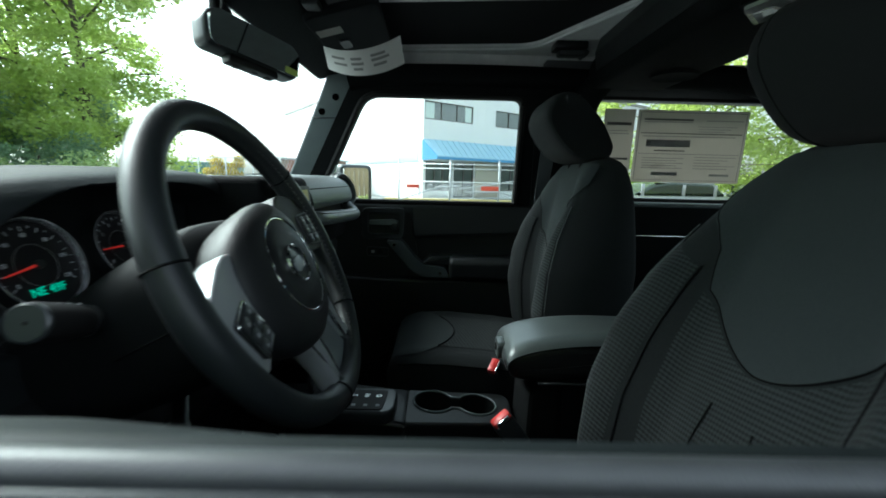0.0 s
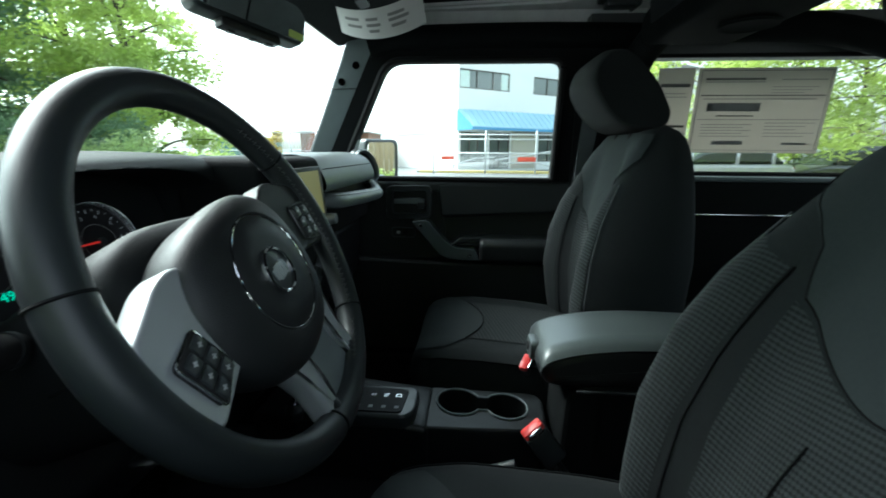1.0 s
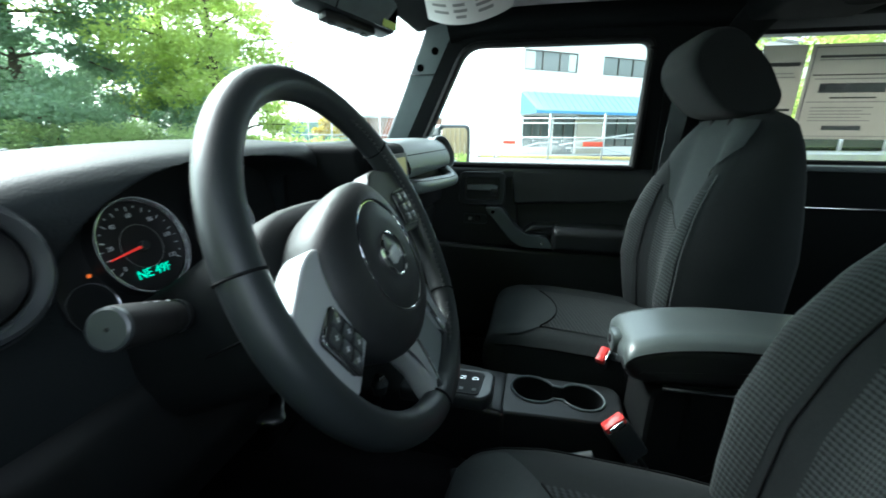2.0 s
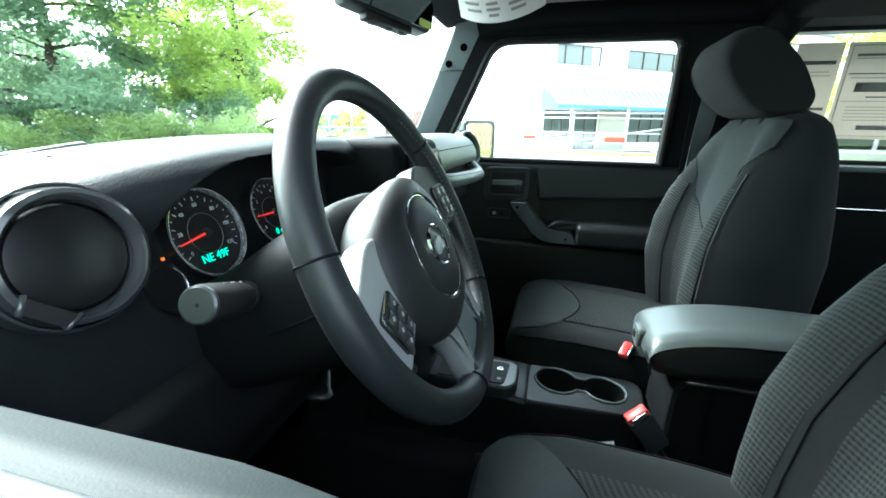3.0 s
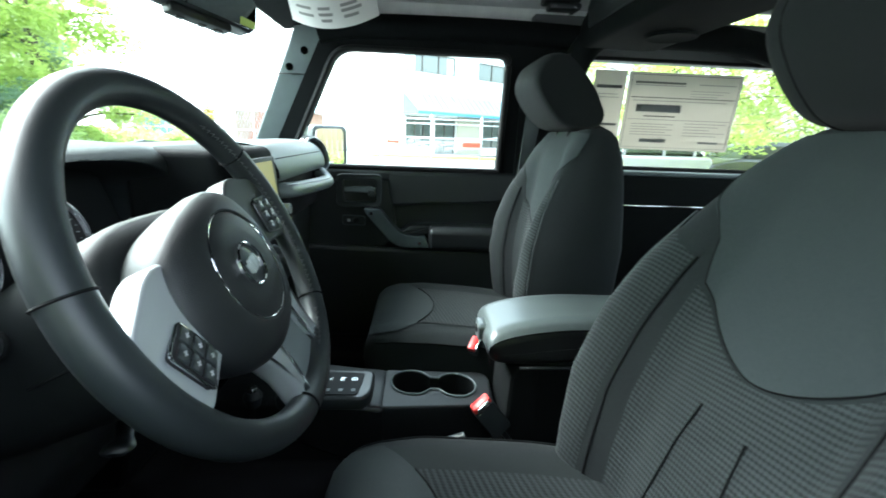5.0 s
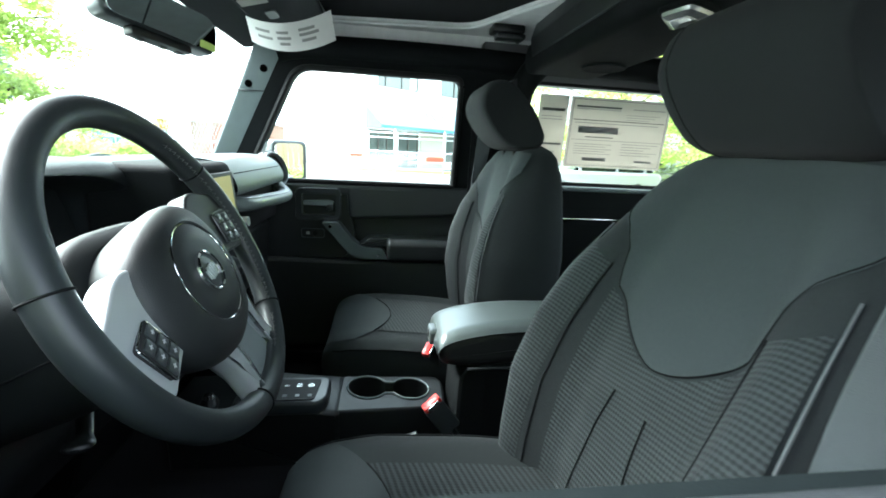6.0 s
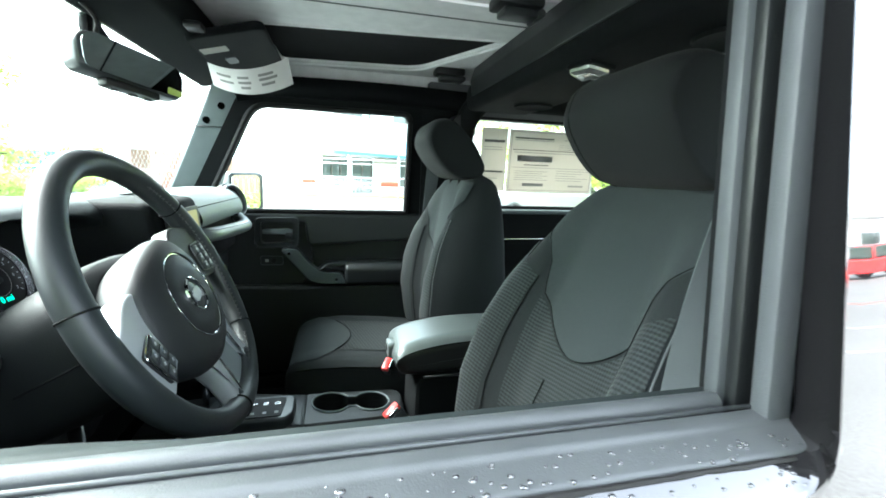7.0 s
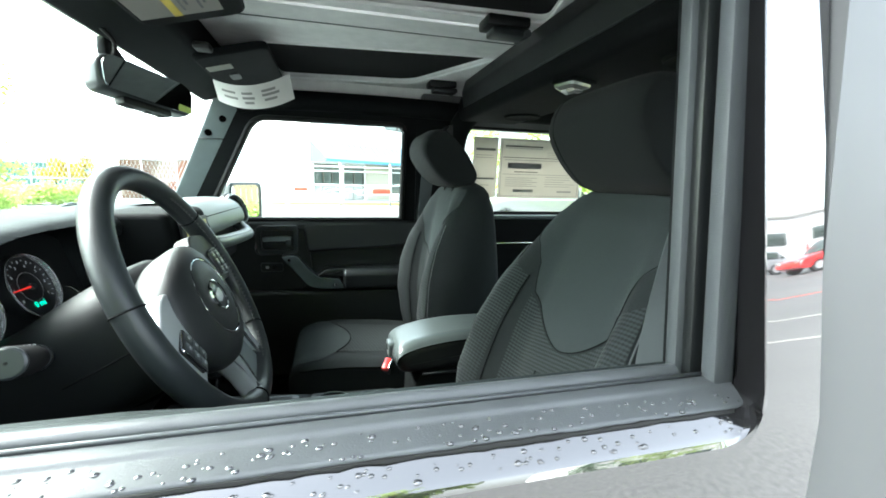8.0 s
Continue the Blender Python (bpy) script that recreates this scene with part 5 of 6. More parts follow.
round_vent(-0.577, 1.248, 0.0445, axes((-0.276, -0.568, 1.247), (0.12, 0.99, 0), (-0.2, 0, 0.98)))
round_vent(0.60, 1.272, 0.05, axes((-0.225, 0.585, 1.275), (0.35, 0.9, 0.0), (-0.3, 0.12, 0.94)), GREY_TRIM)


def centre_stack():
    t = thing("centre_stack", (-0.25, 0, 1.1), "black centre stack with map screen and knobs", "centre stack")
    # darker foam black here: the wheel's shade is put into the housing colour
    part("housing", prism(rounded([(-0.2, 1.315), (-0.185, 1.18), (-0.20, 1.05), (-0.23, 0.95), (-0.34, 0.92), (-0.34, 1.315)], 0.02), "y", -0.115, 0.125, 0.012, 3), PAD_BLACK, t)
    m = axes((-0.188, 0.005, 1.247), (0, 1, 0), (-0.11, 0, 0.99))
    s = part("screen", box(-0.09, 0.09, -0.05, 0.05, 0.0, 0.006, 0.002, m=m), GAUGE_FACE, t, "black radio face")
    part("display", box(-0.068, 0.072, -0.04, 0.042, 0.0061, 0.0072, m=m), SCREEN, s, "lit yellowish map screen")
    for x in (-0.082, 0.084):
        part("knob", lathe([(0.0, 0.02), (0.010, 0.02), (0.012, 0.0)], 18, m @ Matrix.Translation((x, -0.055, 0.004))), SILVER, s)
    for y in (-0.06, 0.005, 0.07):
        k = axes((-0.19, y, 1.10), (0, 1, 0), (-0.05, 0, 1))
        part("climate_knob", lathe([(0.0, 0.022), (0.016, 0.022), (0.02, 0.006), (0.024, 0.0)], 24, k), PLASTIC_SMOOTH, t)


centre_stack()


def passenger_dash():
    t = thing("passenger_dash_panel", (-0.25, 0.4, 1.2), "grey moulded passenger dash panel with grab handle", "dash panel")

    prof = smooth_path([(-0.36, 1.318, 0), (-0.30, 1.321, 0), (-0.245, 1.317, 0), (-0.215, 1.304, 0), (-0.198, 1.283, 0), (-0.190, 1.262, 0), (-0.192, 1.246, 0), (-0.205, 1.239, 0), (-0.24, 1.237, 0)], 6)

    def upper(u, v):
        y = lerp(0.13, 0.668, u)
        p = prof[round(v * (len(prof) - 1))]
        k = max(0.0, (y - 0.54) / 0.128) ** 2.2
        return Vector((lerp(p.x, -0.36, k * 0.75), y, lerp(p.y, 1.28, k * 0.45)))
    part("airbag_cover", sheet(upper, 36, len(prof) - 1), COVER_VINYL, t, sharp=85)
    part("seam", tube([(-0.2015, 0.145, 1.288), (-0.2015, 0.54, 1.288)], 0.0014, 5), SEAM, t)
    part("recess", prism(rounded([(-0.225, 1.238), (-0.24, 1.12), (-0.30, 1.1), (-0.30, 1.238)], 0.01), "y", 0.16, 0.65, 0.006), RUBBER_BLACK, t)
    pts = smooth_path([(-0.245, 0.150, 1.222), (-0.212, 0.165, 1.220), (-0.192, 0.20, 1.217), (-0.182, 0.30, 1.212), (-0.178, 0.42, 1.206), (-0.178, 0.51, 1.203), (-0.188, 0.552, 1.208), (-0.212, 0.572, 1.226), (-0.235, 0.575, 1.25)], 6)
    part("grab_handle", tube(pts, 0.021, 18, squash=0.8, up=(0.35, 0, 0.94)), GREY_TRIM, t, "stitched grey grab handle")
    part("stitching", tube([p + Vector((0.014, 0, 0.0125)) for p in pts[6:-8]], 0.0010, 5), STITCH, t)
    part("glovebox", prism(rounded([(-0.255, 1.11), (-0.27, 0.93), (-0.33, 0.93), (-0.33, 1.11)], 0.015), "y", 0.17, 0.63, 0.01), PLASTIC, t)


passenger_dash()


# ---- steering wheel ----
WHEEL_C, TILT_W = Vector((-0.0913, -0.3557, 1.2221)), 0.4498
WM = axes(WHEEL_C, (0, 1, 0), (-math.sin(TILT_W), 0, math.cos(TILT_W)))


def steering_wheel():
    t = thing("steering_wheel", WHEEL_C, "black leather steering wheel with grey spokes and round airbag hub", "steering wheel")
    R, r = 0.1749, 0.0157
    nrm = WM.to_3x3() @ Vector((0, 0, 1))

    def on_rim(a, rad=R, h=0.0):
        return WM @ Vector((rad * math.cos(a), rad * math.sin(a), h))
    # the grips at ten and two swell a little
    angles = [2 * math.pi * i / 120 for i in range(120)]
    swell = [r * (1 + 0.05 * max(0.0, math.cos(2 * (a - radians(20)))) ** 2) for a in angles]
    part("rim", tube([on_rim(a) for a in angles], swell, 20, True, up=tuple(nrm)), LEATHER, t)
    for deg in (170.5, 36, -37, 264):
        a = radians(deg)
        d = WM.to_3x3() @ Vector((-math.sin(a), math.cos(a), 0))
        side = d.cross(nrm).normalized()
        part("rim_seam", tube([on_rim(a) + r * 1.04 * (math.cos(k / 24 * 2 * math.pi) * side + math.sin(k / 24 * 2 * math.pi) * nrm) for k in range(24)], 0.0012, 5, True), SEAM, t)
    # zigzag stitching along the inner seam of the far grip and over the lower spoke
    for a0, n in ((-36, 25), (-64, 8), (28, 12)):
        sts = []
        for k in range(n):
            a = radians(a0 + k * 2.6)
            for q in (-1, 1):
                c = Vector(((R - r * .86) * math.cos(a), (R - r * .86) * math.sin(a), r * .60))
                sts.append(tube([WM @ (c + Vector((-.0032, .0022 * q, 0))), WM @ (c + Vector((.0032, -.0004 * q, 0.0016)))], 0.0006, 4))
        part("stitching", join(*sts), STITCH_DARK, t)
    # the wheel stands turned a little to the left
    WT = WM @ Matrix.Rotation(radians(15), 4, "Z")
    HC = WM @ Matrix.Translation((-0.007, -0.014, 0.0)) @ Matrix.Rotation(radians(15), 4, "Z")

    def hub_ring(h, w, up, down, e):
        ring = []
        for j in range(56):
            a = 2 * math.pi * j / 56
            c, s = math.cos(a), math.sin(a)
            ring.append(HC @ Vector((w * math.copysign(abs(c) ** e, c), (up if s > 0 else down) * math.copysign(abs(s) ** e, s), h)))
        return ring
    shape = [(-0.05, .082, .066, .072, .8), (-0.026, .097, .074, .084, .8), (-0.004, .1, .078, .088, .8), (0.006, .096, .078, .088, .82), (0.013, .088, .076, .086, .84), (0.019, .077, .071, .078, .88),
             (0.0228, .068, .065, .069, .94), (0.0245, .0615, .0605, .062, 1.0), (0.0248, .0590, .0590, .0590, 1.0), (0.0226, .0575, .0575, .0575, 1.0), (0.0226, .0555, .0555, .0555, 1.0), (0.0246, .0540, .0540, .0540, 1.0), (0.0262, .035, .035, .035, 1.0), (0.0265, .012, .012, .012, 1.0)]
    hub = part("airbag_cover", loft([hub_ring(*q) for q in shape]), HUB_VINYL, t, sharp=60)
    part("cover_ring", tube([HC @ Vector((0.0565 * math.cos(2 * math.pi * k / 64), 0.0565 * math.sin(2 * math.pi * k / 64), 0.0234)) for k in range(64)], 0.0011, 8, True), CHROME, hub, "thin bright ring let into the hub")
    em = HC @ Matrix.Translation((-0.003, 0.001, 0.0262))
    e = part("emblem", lathe([(0.0195, 0.0), (0.0198, 0.0030), (0.0212, 0.0040), (0.0228, 0.0030), (0.0236, -0.001)], 40, em, False), CHROME, hub, "round chromed emblem ring")
    part("emblem_face", lathe([(0.0, 0.0018), (0.014, 0.0014), (0.0196, 0.0004)], 32, em), PLASTIC_SMOOTH, e)
    for x, w, h in ((-0.0105, .0016, .006), (-0.0055, .002, .0085), (0.0, .002, .0085), (0.0055, .002, .0085), (0.0105, .0016, .006)):
        part("emblem_bar", box(x - w, x + w, -h, h * .8, 0.0012, 0.0034, 0.0008, m=em), SILVER, e)
    # side spokes with switch pads by the rim
    for s in (-1, 1):
        pts = [(s * 0.058, 0.036), (s * 0.092, 0.051), (s * 0.110, 0.049), (s * 0.156, 0.030), (s * 0.166, 0.0), (s * 0.158, -0.048), (s * 0.148, -0.053), (s * 0.104, -0.040), (s * 0.058, -0.034)]
        sp = part("spoke", prism(rounded(pts, 0.008), "z", -0.020, 0.006, 0.0035, 3, m=WT), SILVER if s < 0 else HUB_VINYL, t, "satin grey spoke" if s < 0 else "black spoke", sharp=50)
        pm = WT @ Matrix.Translation((s * 0.1295, -0.0135, 0.006)) @ Matrix.Rotation(radians(s * -9), 4, "Z") @ Matrix.Rotation(radians(s * -5), 4, "Y")
        q = [(-0.0165 * s, 0.0225), (0.0175 * s, 0.020), (0.0165 * s, -0.026), (-0.0185 * s, -0.019)]
        pad = part("switch_pad", prism(rounded(q, 0.005), "z", -0.003, 0.0045, 0.0015, m=pm), GAUGE_FACE, sp, "black switch pad")
        part("pad_edge", tube([pm @ Vector((x * 1.03, y * 1.02, 0.0030)) for x, y in rounded(q, 0.005)], 0.0011, 6, True), CHROME if s < 0 else PLASTIC_SMOOTH, pad)
        for i in range(2):
            for j in range(3):
                bx, by = (-0.008 + i * 0.0162) * s, -0.0145 + j * 0.0138 - 0.0025 * i
                part("button", box(bx - .0070, bx + .0070, by - .0060, by + .0060, 0.0035, 0.0060, 0.0016, m=pm), PLASTIC_SMOOTH, pad)
                part("button_mark", box(bx - .0026, bx + .0026, by - .0006, by + .0006, 0.0061, 0.0063, m=pm), PRINT_PALE, pad)
                part("button_mark", box(bx - .0006, bx + .0006, by - .0022, by + .0022, 0.0061, 0.0063, m=pm), PRINT_PALE, pad)
    # lower spoke: two satin legs with a smooth panel between them
    sp = part("lower_spoke", prism(rounded([(-0.036, -0.078), (0.036, -0.078), (0.034, -0.12), (0.042, -0.168), (-0.042, -0.168), (-0.034, -0.12)], 0.008), "z", -0.024, 0.0, 0.003, m=WT), SPOKE_PANEL, t, "grey panel of the lower spoke")
    for s in (-1, 1):
        part("spoke_leg", prism(rounded([(s * 0.032, -0.072), (s * 0.072, -0.064), (s * 0.058, -0.112), (s * 0.062, -0.164), (s * 0.040, -0.169), (s * 0.033, -0.122)], 0.008), "z", -0.018, 0.007, 0.006, 3, m=WT), SILVER, sp, "satin grey spoke leg", sharp=50)
        part("spoke_edge", tube(smooth_path([WT @ Vector((s * 0.034, -0.086, 0.006)), WT @ Vector((s * 0.0345, -0.122, 0.006)), WT @ Vector((s * 0.041, -0.163, 0.004))], 6), 0.0026, 8), CHROME, sp)
    # leather wraps where the spokes meet the rim
    for deg, w in ((-58, .013), (-92, .013), (190, .010)):
        a = radians(deg)
        part("spoke_wrap", tube([on_rim(a, 0.150, -0.006), on_rim(a, 0.160, -0.003), on_rim(a, 0.173)], [w * .75, w * .9, w], 12), LEATHER, t)
    return t


steering_wheel()


def steering_column():
    t = thing("steering_column", WHEEL_C, "black steering column shroud with stalks", "steering column")
    rings = []
    for h, w, up, down in ((-0.036, 0.080, 0.060, 0.068), (-0.040, 0.098, 0.072, 0.080), (-0.050, 0.106, 0.076, 0.085), (-0.08, 0.110, 0.074, 0.088), (-0.13, 0.108, 0.068, 0.090), (-0.18, 0.100, 0.060, 0.088), (-0.24, 0.095, 0.056, 0.085)):
        rings.append([WM @ Vector((w * math.copysign(abs(math.cos(a)) ** .62, math.cos(a)), (up if math.sin(a) > 0 else down) * math.copysign(abs(math.sin(a)) ** .62, math.sin(a)) - 0.006, h))
                      for a in [2 * math.pi * j / 40 for j in range(40)]])
    part("shroud", loft(rings), SHROUD, t, sharp=50)
    part("shroud_joint", tube([WM @ Vector((x, y - 0.006, h)) for x, y, h in ((-0.1085, -0.012, -0.046), (-0.1125, -0.014, -0.08), (-0.1105, -0.016, -0.13))], 0.0014, 6), SEAM, t)
    for s, tip in ((-1, Vector((-0.198, -0.541, 1.2085))), (1, Vector((-0.22, -0.165, 1.20)))):
        root = Vector((-0.226, -0.428, 1.172)) if s < 0 else WM @ Vector((0.055, 0.004, -0.095))
        d = tip - root
        u = d.normalized()
        st = part("stalk", tube([root, root + d * .30, root + d * .42, root + d * .46, root + d * .52, root + d * .6, root + d * .97, tip], [0.009, 0.0105, 0.0125, 0.0125, 0.0140, 0.0152, 0.0158, 0.0150], 24), RUBBER_BLACK, t, "black turn signal stalk" if s < 0 else "black wiper stalk")
        part("stalk_cap", tube([tip - u * .001, tip + u * .0022, tip + u * .0034], [0.0153, 0.0150, 0.0132], 28), PLASTIC_SMOOTH, st, "satin grey end cap")
        part("stalk_tip", tube([tip + u * .003, tip + u * .0042], [0.0018, 0.0013], 10), RUBBER_BLACK, st)
        part("stalk_ring", tube([root + d * .40, root + d * .44], 0.0142, 20), PLASTIC, st)
        for k, w in ((0.50, .03), (0.60, .05), (0.70, .05), (0.82, .07)):
            part("stalk_mark", tube([root + d * k + Vector((0.004, 0, 0.0150)), root + d * (k + w) + Vector((0.004, 0, 0.0152))], 0.0010, 4), PRINT_PALE, st)
    lever = smooth_path([(-0.225, -0.33, 1.055), (-0.21, -0.36, 1.045), (-0.196, -0.385, 1.038), (-0.19, -0.41, 1.036)], 6)
    part("tilt_lever", tube(lever, [0.008] * (len(lever) - 6) + [0.010, 0.013, 0.015, 0.015, 0.013, 0.006], 12, squash=0.4), PLASTIC, t, "black tilt lever")
    part("ignition", lathe([(0.0, 0.010), (0.010, 0.012), (0.014, 0.010), (0.017, 0.0)], 20, axes((-0.15, -0.268, 1.12), (0.2, 0.98, 0), (-0.3, 0, 0.95))), CHROME, t, "chromed ignition lock")
    part("key_slot", box(-0.002, 0.002, -0.006, 0.006, 0.0118, 0.0128, m=axes((-0.15, -0.268, 1.12), (0.2, 0.98, 0), (-0.3, 0, 0.95))), RUBBER_BLACK, t)


steering_column()
for i, (y, w, h) in enumerate(((-0.28, 0.028, 0.05), (-0.40, 0.05, 0.035))):
    p = thing("pedal", (-0.5, y, 0.7), "black rubber pedal under the dashboard", "pedal", "foot pedals")
    part("pad", box(-0.475, -0.462, y - w, y + w, 0.70 - h, 0.70 + h, 0.005), RUBBER_BLACK, p)
    part("arm", tube([(-0.47, y, 0.7), (-0.52, y, 0.95)], 0.008, 8), PLASTIC, p)


# ---- seats ----
def seat(name, yc, low, tip, label):
    """A bucket seat; low and tip: how far the back stands to the rear at its foot and at its top."""
    base = low * 0.4
    t = thing(name, (0.2 + base, yc, 0.56), label, "seat", "front seats")
    lo, hi = 0.82, 1.388

    def shift(z):
        return lerp(low, tip, (z - 0.95) / 0.38)

    def shape(z):
        w = curve(z, [(0.8, 0.22), (0.9, 0.232), (1.0, 0.245), (1.10, 0.248), (1.18, 0.236), (1.26, 0.215), (1.32, 0.19), (1.355, 0.165), (1.378, 0.13), (1.39, 0.09)])
        xc = curve(z, [(0.8, 0.43), (0.9, 0.42), (1.0, 0.417), (1.1, 0.425), (1.2, 0.438), (1.33, 0.458), (1.37, 0.478), (1.39, 0.505)]) + shift(z)
        b = curve(z, [(0.8, 0.066), (0.9, 0.076), (1.0, 0.086), (1.1, 0.082), (1.18, 0.066), (1.26, 0.036), (1.34, 0.006), (1.39, 0.0)])
        xr = curve(z, [(0.8, 0.58), (1.1, 0.592), (1.3, 0.582), (1.36, 0.57), (1.38, 0.555), (1.39, 0.53)]) + shift(z)
        return w, xc, b, xr

    def front(f, z, out=0.0):
        w, xc, b, xr = shape(z)
        a = abs(f)
        s = max(0.0, min(1.0, (a - 0.40) / 0.38))
        bump = b * s * s * (3 - 2 * s)
        xm = (xc + xr) / 2
        k = max(0.0, 1 - a ** 13) ** 0.42
        return Vector((xm - (xm - xc + bump + out) * k, yc + (w + out) * f, z))
    rings = []
    n = 30
    for i in range(31):
        z = lerp(lo, hi, (i / 30) ** 0.85)
        w, xc, b, xr = shape(z)
        xm = (xc + xr) / 2
        ring = [front(lerp(-1, 1, j / n), z) for j in range(n + 1)]
        for j in range(1, n):
            f = lerp(1, -1, j / n)
            ring.append(Vector((xm + (xr - xm) * max(0.0, 1 - abs(f) ** 6) ** 0.5, yc + w * f, z)))
        rings.append(ring)
    # same cloth as the shield; shade on its sides is put into the darker colour
    bk = part("backrest", loft(rings), CLOTH_DARK, t, "cloth backrest, side shade put into its dark grey")

    def patch(f0, f1, zb, zt, nu=18, nv=20, out=0.003):
        return sheet(lambda u, v: front(lerp(f0(v) if callable(f0) else f0, f1(v) if callable(f1) else f1, u), lerp(zb(u), zt(u), v), out), nu, nv)

    # smooth shield in the upper middle with a curved lower edge, ribbed panels beside and below
    def zb(u):
        q = abs(2 * u - 1)
        return 1.102 + 0.072 * q ** 1.7

    def half(v):
        return curve(v, [(0, 0.50), (0.12, 0.53), (0.30, 0.575), (0.45, 0.67), (0.58, 0.83), (0.70, 0.93), (1.0, 0.97)])
    part("shield", patch(lambda v: -half(v), lambda v: half(v), zb, lambda u: 1.375 - 0.01 * abs(2 * u - 1), nu=30, nv=26, out=0.0022), CLOTH, bk, "smooth grey cloth shield")
    part("lower_panel", patch(-0.52, 0.52, lambda u: 0.84, lambda u: zb(u) - 0.004, out=0.0022), KNIT, bk, "ribbed mesh cloth panel")
    for q in (-1, 1):
        part("bolster_panel", patch(lambda v: q * lerp(0.64, 0.60, v), lambda v: q * lerp(0.91, 0.85, v * v), lambda u: 0.84, lambda u: 1.205 + 0.03 * u, out=0.0022), KNIT, bk, "ribbed mesh cloth bolster")
        part("seam", tube([front(q * lerp(0.925, 0.86, (i / 30) ** 2), lerp(0.84, 1.26, i / 30), 0.0026) for i in range(31)], 0.0013, 6), PIPING, bk)
        part("seam", tube([front(q * half(v), lerp(zb(0), 1.37, v), 0.0024) for v in [i / 24 for i in range(18)]], 0.0009, 5), SEAM, bk)
        part("seam", tube([front(q * lerp(0.585, 0.60, i / 12), lerp(1.205, 0.85, i / 12), 0.004) for i in range(13)], 0.0014, 5), SEAM, bk)
    for q in (-1, 1):
        part("seam", tube([front(q * lerp(0.14, 0.24, i / 10), lerp(1.05, 0.85, i / 10), 0.0042) for i in range(11)], 0.0012, 5), SEAM, bk)
    part("shield_seam", tube([front(lerp(-0.50, 0.50, i / 24), zb(i / 24), 0.0024) for i in range(25)], 0.0011, 5), SEAM, bk)

    # cushion
    def crush(x):
        w = curve(x, [(-0.035, 0.15), (-0.025, 0.185), (0.01, 0.212), (0.1, 0.226), (0.3, 0.23), (0.45, 0.22)])
        zt = curve(x, [(-0.035, 0.80), (-0.025, 0.835), (-0.005, 0.855), (0.04, 0.868), (0.12, 0.872), (0.25, 0.862), (0.45, 0.84)])
        zbm = curve(x, [(-0.035, 0.77), (-0.02, 0.73), (0.02, 0.715), (0.45, 0.71)])
        return w, zt, zbm

    def top(x, f, out=0.0):
        w, zt, zl = crush(x)
        a = abs(f)
        zz = zt + 0.012 * max(0.0, (a - 0.45) / 0.4) ** 1.5 * (1 if a < 0.85 else 1)
        k = max(0.0, 1 - a ** 8) ** 0.45
        zm = (zt + zl) / 2
        return Vector((x + base, yc + w * f, zm + (zz - zm + out) * k))
    rings = []
    for i in range(27):
        x = -0.035 + 0.485 * (i / 26) ** 1.4
        w, zt, zl = crush(x)
        zm = (zt + zl) / 2
        ring = [top(x, lerp(-1, 1, j / 26)) for j in range(27)]
        for j in range(1, 26):
            f = lerp(1, -1, j / 26)
            ring.append(Vector((x + base, yc + w * f, zm - (zm - zl) * max(0.0, 1 - abs(f) ** 8) ** 0.5)))
        rings.append(ring)
    cu = part("cushion", loft(rings), CLOTH_DARK, t, "dark cloth seat cushion")
    part("centre_panel", sheet(lambda u, v: top(lerp(0.15 - 0.045 * abs(2 * u - 1) ** 2, 0.40, v), lerp(-0.55, 0.55, u), 0.003), 20, 20), KNIT, cu, "ribbed mesh cloth panel")
    part("front_panel", sheet(lambda u, v: top(lerp(-0.022, 0.147 - 0.045 * (abs(2 * u - 1) / 0.6875) ** 2, v), lerp(-0.8, 0.8, u), 0.0035), 20, 10), CLOTH, cu, "smooth grey cloth thigh panel")
    part("seam", tube([top(0.148 - 0.045 * abs(lerp(-1, 1, i / 20)) ** 2, lerp(-0.55, 0.55, i / 20), 0.0045) for i in range(21)], 0.0015, 5), SEAM, cu)
    for q in (-1, 1):
        part("seam", tube([top(lerp(0.0, 0.42, i / 20), q * 0.93, 0.003) for i in range(21)], 0.002, 6), SEAM, cu)
    part("seat_base", box(0.02 + base, 0.44 + base, yc - 0.19, yc + 0.19, 0.60, 0.73, 0.02), PLASTIC, t)
    for q in (-1, 1):
        part("rail", box(-0.02 + base, 0.46 + base, yc + q * 0.18 - .015, yc + q * 0.18 + .015, 0.56, 0.60, 0.004), PLASTIC, t)

    # headrest: a thick pad that leans forward
    prof = rounded([(0.350, 1.478), (0.370, 1.537), (0.428, 1.546), (0.50, 1.475), (0.537, 1.405), (0.527, 1.376), (0.475, 1.367), (0.428, 1.378), (0.385, 1.42)], 0.028, 4)
    cx, cz = 0.455, 1.455
    back = shift(1.44)
    rings = []
    for i in range(25):
        f = math.sin(lerp(-1, 1, i / 24) * math.pi / 2)
        k = 0.86 + 0.14 * max(0.0, 1 - abs(f) ** 6) ** 0.5
        rings.append([Vector((cx + (x - cx) * k + back, yc + 0.126 * f, cz + (z - cz) * k)) for x, z in prof])
    hr = part("headrest", loft(rings), CLOTH_SHADE, t, "cloth headrest, roof shade put into its dark grey", sharp=70)
    part("headrest_seam", tube([Vector((cx + (x - cx) * 0.985 + back, yc + 0.094, cz + (z - cz) * 0.985)) for x, z in prof], 0.0012, 5, True), SEAM, hr)
    for q in (-1, 1):
        part("post", tube([(0.475 + back, yc + q * .05, 1.33), (0.475 + back, yc + q * .05, 1.40)], 0.007, 8), RUBBER_BLACK, hr)
    return t


seat("bucket_seat", -0.38, 0.004, 0.10, "dark grey cloth bucket seat with ribbed mesh panels")
